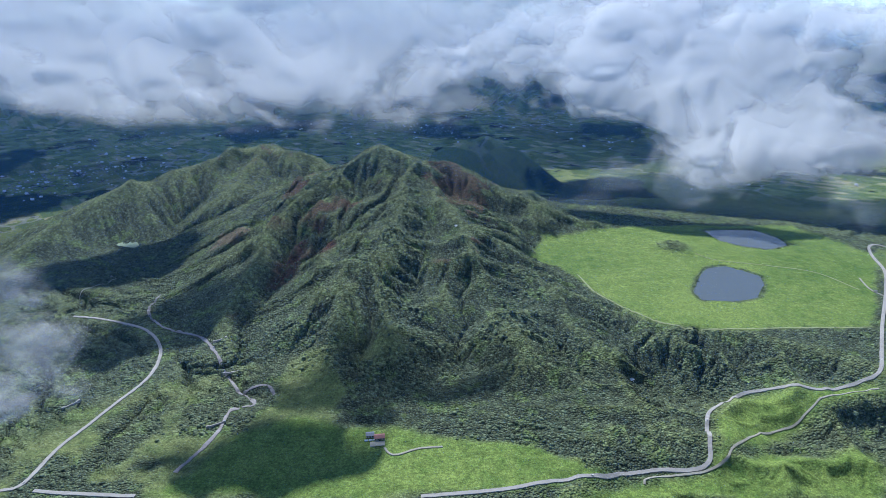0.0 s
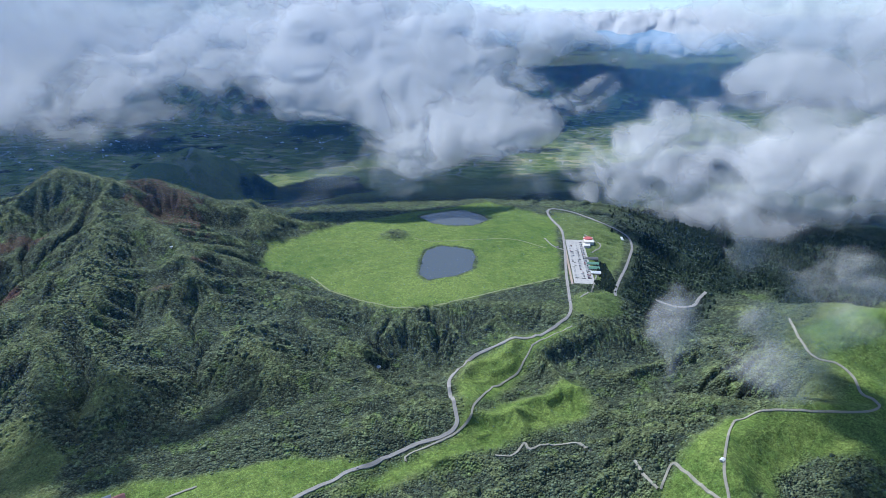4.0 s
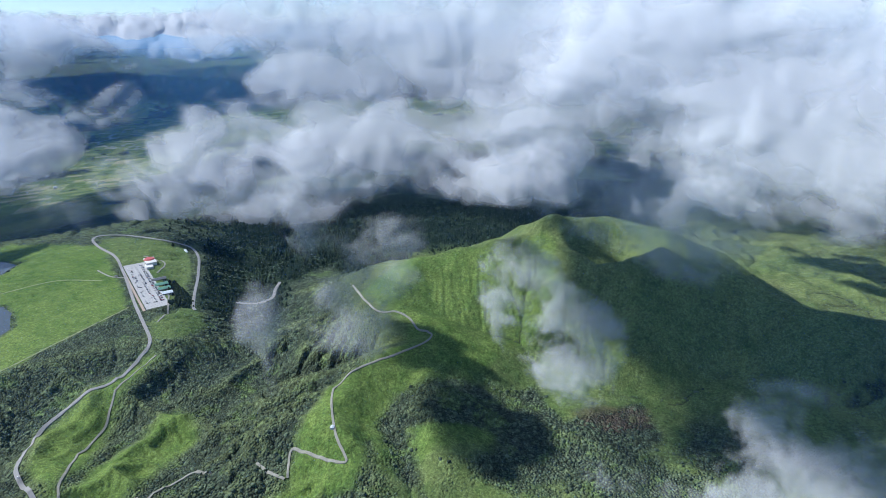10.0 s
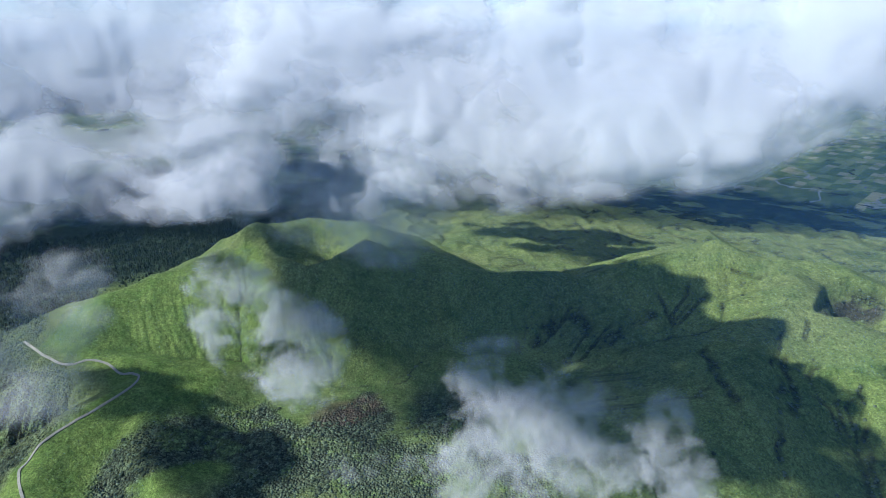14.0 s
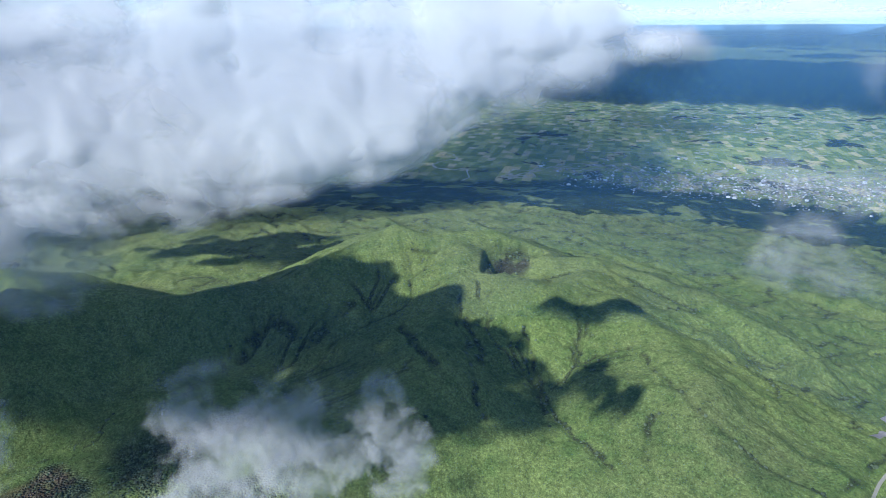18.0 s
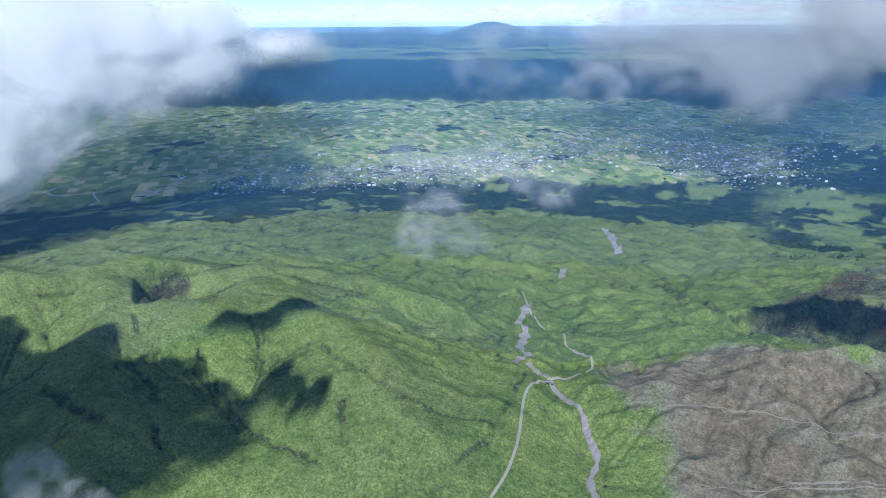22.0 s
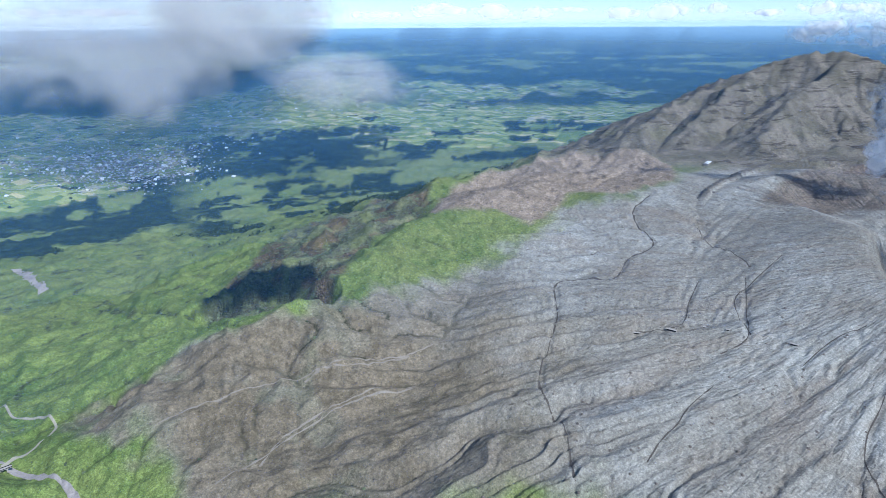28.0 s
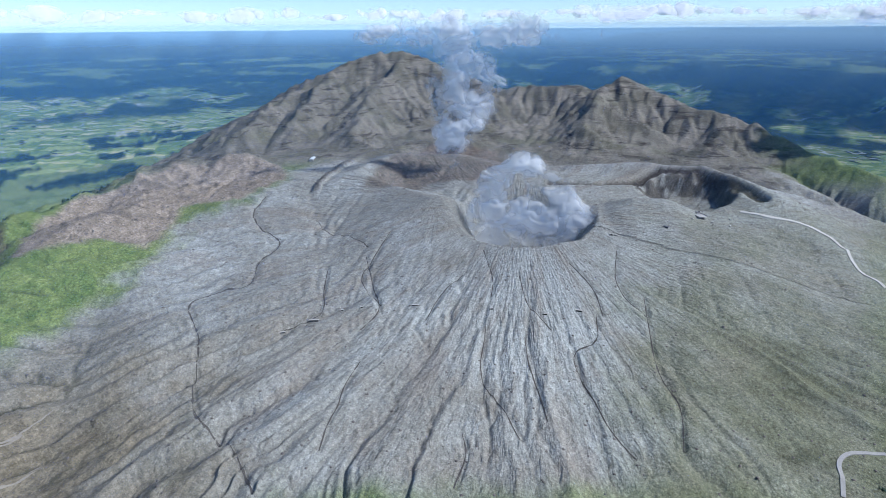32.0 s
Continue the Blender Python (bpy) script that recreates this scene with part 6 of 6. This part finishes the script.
def car(paint, label):
    ob = thing("car", 0, 0, 0, 0, label, "car", "cars in the car park")
    bm = box(4.4, 1.75, 0.72, 0, 0, 0.32, 0.14)
    for v in bm.verts:
        if v.co.z > 0.9 and v.co.x > 1.6:
            v.co.z -= 0.16
    part("body", bm, paint, ob)
    bm = box(2.5, 1.55, 0.55, -0.25, 0, 1.0, 0.1)
    for v in bm.verts:
        if v.co.z > 1.3:
            v.co.x = v.co.x * 0.72 - 0.05
            v.co.y *= 0.86
    part("cabin", bm, GLASS, ob, "dark glazed cabin")
    bm = box(1.5, 1.25, 0.06, -0.25, 0, 1.53, 0.02)
    part("roof", bm, paint, ob)
    for x in (-1.35, 1.35):
        for y in (-0.82, 0.82):
            bm = bmesh.new()
            bmesh.ops.create_cone(bm, cap_ends=True, segments=10, radius1=0.33, radius2=0.33, depth=0.22)
            bmesh.ops.rotate(bm, cent=(0, 0, 0), matrix=Matrix.Rotation(radians(90), 3, "X"), verts=bm.verts[:])
            bmesh.ops.translate(bm, vec=(x, y, 0.33), verts=bm.verts[:])
            part("wheel", bm, TYRE, ob)
    return ob


PAINTS = [("white", (0.75, 0.75, 0.74)), ("silver", (0.45, 0.46, 0.47)), ("black", (0.03, 0.03, 0.035)), ("red", (0.35, 0.04, 0.04)), ("blue", (0.05, 0.09, 0.25))]
models = [car(plain(c + "_paint", rgb, 0.3, 3, 0.04), c + " passenger car parked on the grey asphalt") for c, rgb in PAINTS]
rng = random.Random(5)
spots = []
for u, face in ((0.16, 90), (0.25, -90), (0.46, 90), (0.55, -90), (0.76, 90), (0.85, -90)):
    for k in range(66):
        v = 0.07 + k * 0.0128
        fill = 0.22 + 0.28 * (u > 0.7) + 0.12 * (u > 0.4)
        if rng.random() < fill:
            spots.append((*in_lot(u, v), LOT_Z + 0.04, LOT_TURN + face + rng.uniform(-3, 3)))
for k, (x, y, z, turn) in enumerate(spots):
    m = pose(x, y, z, 0, 0, turn)
    if k < len(models):
        models[k].matrix_world = m
    else:
        copy_thing(rng.choices(models, (5, 2, 3, 1, 1))[0], m)
# cars on the road
for line, s in ((ROAD_PLAIN, 60), (ROAD_PLAIN, 150), (ROAD_PLAIN, 230), (ROAD_LEFT, 6), (ROAD_LEFT, 150), (ROAD_FRONT_R, 62)):
    pts = smooth_line(line, 5)
    p, q = pts[min(s, len(pts) - 2)], pts[min(s + 1, len(pts) - 1)]
    c = copy_thing(models[0], pose(p.x, p.y, ground_at(p.x, p.y) + 1.32, 0, 0, math.degrees(math.atan2(q.y - p.y, q.x - p.x))))
    tagged(c, "white passenger car driving on the mountain road", "car", "cars on the road")

# museum: white blocks under a red round roof
mx, my = MUSEUM[0]
museum = thing("museum", mx, my, ground_at(mx, my) - 1, LOT_TURN, "white museum building with a round red roof", "building")
part("wall", box(46, 26, 11, 0, 0, 0, 0.5), WHITE, museum)
part("wing", box(26, 18, 7, 30, -8, 0, 0.4), WHITE, museum, "lower white wing with flat roof")
bm = bmesh.new()
bmesh.ops.create_cone(bm, cap_ends=True, segments=14, radius1=15, radius2=11.5, depth=3.5)
bmesh.ops.translate(bm, vec=(-8, 0, 12.7), verts=bm.verts[:])
part("roof", bm, ROOF_RED, museum, "round red roof")
part("parapet", box(47, 27, 0.7, 0, 0, 10.9, 0.2), WHITE, museum)
for i in range(7):
    part("window", box(4.2, 0.3, 2.2, -18 + i * 6, -13.1, 5.5), GLASS, museum)
    part("window", box(4.2, 0.3, 2.2, -18 + i * 6, 13.1, 5.5), GLASS, museum)
part("door", box(5, 0.4, 3.2, 20, 13.2, 0), DARK, museum)
shop_roofs = (ROOF_GREY, ROOF_GREEN, ROOF_GREEN, ROOF_PALE)
shop_names = ("long shop with dark grey pitched roof", "shop with pale green metal roof", "restaurant with green metal roof by the car park", "shop with pale grey metal roof")
for k, (x, y) in enumerate(SHOPS):
    building("shop_building", x, y, LOT_TURN + 90, (34 - 3 * k, 17, 5.5), shop_roofs[k], WALL_TAN, shop_names[k], 2.0, 6, None, "shops along the car park")
building("roadside_shelter", *SHELTER[0], LOT_TURN, (24, 6, 3.4), ROOF_PALE, WHITE, "long low shelter with white roof beside the road", 0.8, 5)
building("kiosk", *KIOSK[0], LOT_TURN, (9, 6, 3), ROOF_GREY, WALL_TAN, "small kiosk with dark roof at the plain", 1.0, 2)
building("farm_house", *HOUSES[1], 8, (17, 11, 4.5), ROOF_BROWN, WALL_TAN, "low house with faded red roof in the meadow", 2.0, 4)
building("farm_house", *HOUSES[0], 8, (13, 10, 4.5), ROOF_BLUE, WALL_TAN, "shed with blue-grey roof in the meadow", 1.5, 3)
yard = thing("yard", HOUSES[1][0] - 2, HOUSES[1][1] - 14, ground_at(HOUSES[1][0] - 2, HOUSES[1][1] - 14) + 0.5, 8, "pale gravel yard before the farm house", "yard")
part("slab", box(24, 12, 0.5, 0, 0, 0, 0.1), TRACK, yard)
sheet = thing("sheeted_stack", HOUSES[0][0] + 2, HOUSES[0][1] - 11, ground_at(HOUSES[0][0] + 2, HOUSES[0][1] - 11), 8, "stack under light blue sheets beside the shed", "stack")
for k in range(3):
    part("sheet", box(6, 4, 1.6, -7 + 7 * k, 0, 0, 0.4), TARP, sheet)
building("crater_station", *SHED[0], 25, (44, 13, 6), ROOF_PALE, CONCRETE, "long station hut with white roof on the ash saddle", 1.4, 8)
building("rest_shelter", *REST[0], 20, (7, 5, 2.6), ROOF_PALE, WHITE, "tiny white rest shelter on the ridge path", 0.8, 2)
for k, p in enumerate(SUMMIT_HUT):
    building("mountain_hut", *p, 30, (9, 7, 3.2), ROOF_PALE, WHITE, "small white hut among the shrubs", 1.0, 2)


# ---- crater rim: shelters, walls, trucks ----
def bunker(x, y, turn, length, label):
    ob = thing("shelter", x, y, ground_at(x, y), turn, label, "shelter", "ash-covered shelters on the cone")
    part("roof", box(length, 4.5, 0.6, 0, 0, 2.6, 0.15), CONCRETE, ob)
    part("back_wall", box(length, 0.5, 3.6, 0, 1.9, -1), CONCRETE, ob)
    for s in (-1, 1):
        part("side_wall", box(0.5, 4, 3.6, s * (length / 2 - 0.3), 0, -1), CONCRETE, ob)
    # black slab added for the shade inside the shelter
    part("shade_panel", box(length - 1.2, 0.3, 2.2, 0, -1.2, 0.2), DARK, ob, "black panel painting the shade inside the open front")
    return ob


for k, (x, y) in enumerate(BUNKER_LINE):
    bunker(x, y, math.degrees(math.atan2(-x, y)) + rng.uniform(-18, 18), (14, 20, 6, 6, 14, 7, 8, 13)[k], "long half-buried concrete shelter on grey ash")


def truck(x, y, turn, label):
    ob = thing("truck", x, y, ground_at(x, y), turn, label, "truck", "work vehicles at the crater")
    part("chassis", box(6.4, 1.9, 0.5, 0, 0, 0.55, 0.05), DARK, ob)
    part("cab", box(1.8, 2.0, 1.9, 2.3, 0, 0.9, 0.2), WHITE, ob)
    part("bed", box(4.2, 2.1, 1.1, -0.9, 0, 1.05, 0.1), ROOF_GREY, ob)
    for px in (-2, 2.2):
        for py in (-0.9, 0.9):
            bm = bmesh.new()
            bmesh.ops.create_cone(bm, cap_ends=True, segments=10, radius1=0.5, radius2=0.5, depth=0.35)
            bmesh.ops.rotate(bm, cent=(0, 0, 0), matrix=Matrix.Rotation(radians(90), 3, "X"), verts=bm.verts[:])
            bmesh.ops.translate(bm, vec=(px, py, 0.5), verts=bm.verts[:])
            part("wheel", bm, TYRE, ob)
    return ob


hx, hy = HUTS[0]
for k in range(7):
    truck(hx + rng.uniform(-70, 60), hy + rng.uniform(-30, 90), rng.uniform(0, 180), "grey work truck parked on the ash by the crater")
for k in range(3):
    x, y = HUTS[2][0] + rng.uniform(-14, 14), HUTS[2][1] + rng.uniform(-10, 10)
    bunker(x, y, rng.uniform(0, 180), 6, "small round-edged concrete shelter on the crater rim")
x, y = HUTS[0]
station = thing("viewing_terrace", x, y, ground_at(x, y), 40, "pale concrete terrace with low walls on the crater rim", "terrace")
part("slab", box(46, 26, 1.2, 0, 0, -0.4, 0.2), CONCRETE, station)
for s in (-1, 1):
    part("wall", box(46, 0.8, 1.6, 0, s * 12.6, 0.8), CONCRETE, station)
part("shelter_roof", box(16, 5, 0.6, -8, 5, 3.4, 0.1), ROOF_GREY, station)
for px in (-15, -8, -1):
    for py in (3, 7):
        part("post", box(0.6, 0.6, 2.8, px, py, 0.7), CONCRETE, station)
x, y = HUTS[1]
building("crater_hut", x, y, 70, (12, 7, 4), ROOF_GREY, CONCRETE, "dark-roofed hut alone on the ash slope", 0.8, 2)

for k, (x, y) in enumerate(DAMS):
    ob = thing("check_dam", x, y, ground_at(x, y) - 1.5, 20 + 12 * k, "low white concrete check dam across the gravel", "dam", "check dams in the gully")
    part("crest_wall", box(26, 2.2, 4.2, 0, 0, 0, 0.2), CONCRETE, ob)
    for s in (-1, 1):
        part("abutment", box(5, 3.5, 5.6, s * 14, 0, 0, 0.3), CONCRETE, ob)
x, y = BRIDGE[0]
ob = thing("bridge", x, y, ground_at(x, y) + 1.6, 12, "small dark bridge over the dry river bed", "bridge")
part("deck", box(34, 7, 0.8, 0, 0, 0, 0.1), CONCRETE, ob)
for s in (-1, 1):
    part("parapet", box(34, 0.5, 1.1, 0, s * 3.3, 0.8), DARK, ob)
    part("pier", box(2, 7, 6, s * 10, 0, -6), CONCRETE, ob)


# ---- vegetation and stones ----
def scatter(name, weight, count, shape, size, material, label, category, seed, sink=0.25, squash=(0.55, 0.9)):
    """Many small clumps in one mesh, thickest where the cover is."""
    g = np.random.default_rng(seed)
    w = (np.clip(weight, 0, None) * GR * np.gradient(rows_r)[:, None]).ravel()
    cell = g.choice(w.size, count, p=w / w.sum())
    i, j = np.unravel_index(cell, GX.shape)
    r = rows_r[i] + g.uniform(-0.5, 0.5, count) * np.gradient(rows_r)[i]
    a = ang[j] + g.uniform(-0.5, 0.5, count) * 2 * np.pi / COLS
    x, y, z = np.sin(a) * r, np.cos(a) * r, GZ[i, j]
    verts, tris = shape
    s = size[0] + (size[1] - size[0]) * g.random(count) ** 2
    v = np.repeat(verts[None], count, 0) * (1 + g.uniform(-0.28, 0.28, (count, len(verts), 3)))
    t = g.uniform(0, 6.28, count)
    vx = v[:, :, 0] * np.cos(t)[:, None] - v[:, :, 1] * np.sin(t)[:, None]
    vy = v[:, :, 0] * np.sin(t)[:, None] + v[:, :, 1] * np.cos(t)[:, None]
    tall = g.uniform(*squash, count) * s
    co = np.stack([x[:, None] + vx * s[:, None], y[:, None] + vy * s[:, None], z[:, None] + (v[:, :, 2] - sink) * tall[:, None]], -1).reshape(-1, 3)
    f = (tris[None] + (np.arange(count) * len(verts))[:, None, None]).reshape(-1, 3)
    me = bpy.data.meshes.new(name)
    me.vertices.add(len(co))
    me.vertices.foreach_set("co", co.astype(np.float32).ravel())
    me.loops.add(f.size)
    me.loops.foreach_set("vertex_index", f.astype(np.int32).ravel())
    me.polygons.add(len(f))
    me.polygons.foreach_set("loop_start", np.arange(0, f.size, 3, dtype=np.int32))
    me.update(calc_edges=True)
    me.materials.append(material)
    return tagged(new(name, me), label, category, kind="stuff")


def rings(levels, n):
    """A solid of rings (radius, height) closed by a tip."""
    v = [(rr * math.cos(2 * math.pi * (i + 0.5 * (k % 2)) / n), rr * math.sin(2 * math.pi * (i + 0.5 * (k % 2)) / n), zz) for k, (rr, zz) in enumerate(levels) for i in range(n)]
    tip = len(v)
    v.append((0, 0, levels[-1][1] + 0.12))
    f = []
    for k in range(len(levels) - 1):
        for i in range(n):
            a, b = k * n + i, k * n + (i + 1) % n
            f += [(a, b, b + n), (a, b + n, a + n)]
    f += [((len(levels) - 1) * n + i, (len(levels) - 1) * n + (i + 1) % n, tip) for i in range(n)]
    return np.array(v), np.array(f)


seen_side = ramp(GB, -45, -38) * (1 - ramp(GB, 284, 290))
slots = np.ones(GX.shape)
for line in (ROAD_PLAIN, ROAD_LEFT, ROAD_FRONT, ROAD_FRONT_R, ROAD_LOOP, PATH_RIDGE, PATH_LOOP, RIVER_A, RIVER_C, RIVER_D):
    slots = slots * (1 - near_line(line, 16))
slots = slots * (1 - area(LOT, 10, 0, 30)) * (GR > 560)
DOME = rings([(1.0, 0.0), (0.75, 0.7)], 5)
CONE = rings([(1.0, 0.0), (0.45, 0.62)], 5)
scatter("shrubs", seen_side * slots * np.clip(shrub, 0, 1) ** 2 * (GR < 2300) * (0.4 + ramp(fbm(TX / 70, TY / 70, 3, 131), -0.2, 0.2)), 40000, DOME, (1.0, 3.2), LEAF, "dense dark green shrubs on the hillsides", "shrubs", 11)
scatter("low_trees", seen_side * slots * np.clip(shrub, 0, 1) ** 2 * (GR < 2100) * ramp(fbm(TX / 90, TY / 90, 3, 133), 0.0, 0.25), 9000, DOME, (2.5, 5.5), LEAF, "rounded low trees among the hillside shrubs", "trees", 16)
scatter("gully_trees", seen_side * slots * np.clip(cut, 0, 1) * (1 - np.maximum(ash, rock)) * (GR < 2900), 14000, DOME, (1.4, 4.6), LEAF, "low dark trees along the grassland gullies", "trees", 12)
scatter("conifer_forest", seen_side * slots * np.clip(forest, 0, 1) * (GR < 2900), 14000, CONE, (3.0, 6.0), NEEDLE, "dark planted conifer forest below the plain", "forest", 13, 0.1, (2.0, 3.0))
ROCK_SHAPE = rings([(1.0, 0.0), (0.8, 0.6)], 5)
scatter("boulders", seen_side * np.clip(near_line(RIM_WALL, 22) * 3 + pink * 0.5 + ash * 0.12 + rock * 0.1 * (GR < 2600), 0, 3), 9000, ROCK_SHAPE, (0.5, 3.2), STONE, "dark lava boulders strewn over ash", "boulders", 14)
# tree belt behind the shops
tree_belt = np.zeros(GX.shape)
for p, q in ((in_lot(1.55, 0.55), in_lot(1.7, 0.95)), (in_lot(1.2, 0.98), in_lot(1.6, 1.02))):
    tree_belt = np.maximum(tree_belt, near_line([p, q], 20))
scatter("tree_belt", tree_belt, 420, CONE, (3.0, 5.0), NEEDLE, "belt of dark trees behind the shops", "trees", 15, 0.1, (1.5, 2.4))


# ---- far villages ----
def village(name, centres, count, spread, material, size, label, seed):
    g = np.random.default_rng(seed)
    verts, faces = [], []
    cube = np.array([(-1, -1, 0), (1, -1, 0), (1, 1, 0), (-1, 1, 0), (-1, -1, 1), (1, -1, 1), (1, 1, 1), (-1, 1, 1), (0, -1, 1.7), (0, 1, 1.7)], float)
    quads = [(0, 1, 5, 4), (1, 2, 6, 5), (2, 3, 7, 6), (3, 0, 4, 7), (4, 5, 8), (6, 7, 9), (5, 6, 9, 8), (7, 4, 8, 9)]
    for k in range(count):
        cx, cy = centres[g.integers(len(centres))]
        r, b = math.hypot(cx, cy), math.atan2(cx, cy)
        r, b = r + g.normal(0, spread[1]), b + g.normal(0, spread[0]) / r
        if r > 4850 or r < 2950:
            continue
        x, y = math.sin(b) * r, math.cos(b) * r
        s = g.uniform(*size) * (0.6 if r > 4200 else 1)
        t = g.uniform(0, 1.57)
        m = np.array([[math.cos(t), -math.sin(t), 0], [math.sin(t), math.cos(t), 0], [0, 0, 1]])
        v = (cube * (s * g.uniform(0.8, 1.9), s, s * 0.8)) @ m.T + (x, y, ground_at(x, y) - 1)
        base = len(verts)
        verts += v.tolist()
        faces += [tuple(i + base for i in q) for q in quads]
    me = bpy.data.meshes.new(name)
    me.from_pydata(verts, [], faces)
    me.materials.append(material)
    return tagged(new(name, me), label, "village", kind="stuff")


def island_material(name, *colours):
    n = Nodes(name)
    rnd = n.add("NewGeometry").outputs["Random Per Island"]
    colour = colours[0]
    for k, c in enumerate(colours[1:]):
        cutoff = (k + 1) / len(colours)
        colour = n.mix(n.span(rnd, cutoff, cutoff + 0.001), colour, c)
    n.link(colour, n.bsdf.inputs["Base Color"])
    n.bsdf.inputs["Roughness"].default_value = 0.6
    return n.mat


ROOFS = island_material("village_roofs", (0.12, 0.13, 0.15), (0.34, 0.36, 0.38), (0.20, 0.20, 0.22), (0.55, 0.56, 0.56), (0.16, 0.12, 0.11), (0.26, 0.25, 0.25))
SHEETS = island_material("greenhouse_sheets", (0.75, 0.77, 0.78), (0.62, 0.66, 0.7))
TOWN_LINE = [(p[0] + (q[0] - p[0]) * k / 5, p[1] + (q[1] - p[1]) * k / 5) for p, q in zip(TOWN, TOWN[1:]) for k in range(5)]
village("town", TOWN_LINE, 9500, (170, 60), ROOFS, (2.0, 4.2), "grey and white roofs of a spread-out valley town", 21)
village("villages", VILLAGE_W, 2600, (200, 38), ROOFS, (2.0, 4.2), "scattered roofs of far valley villages", 22)
village("greenhouses", VILLAGE_W + TOWN, 420, (260, 60), SHEETS, (3.5, 8.0), "long white greenhouse roofs among the fields", 23)
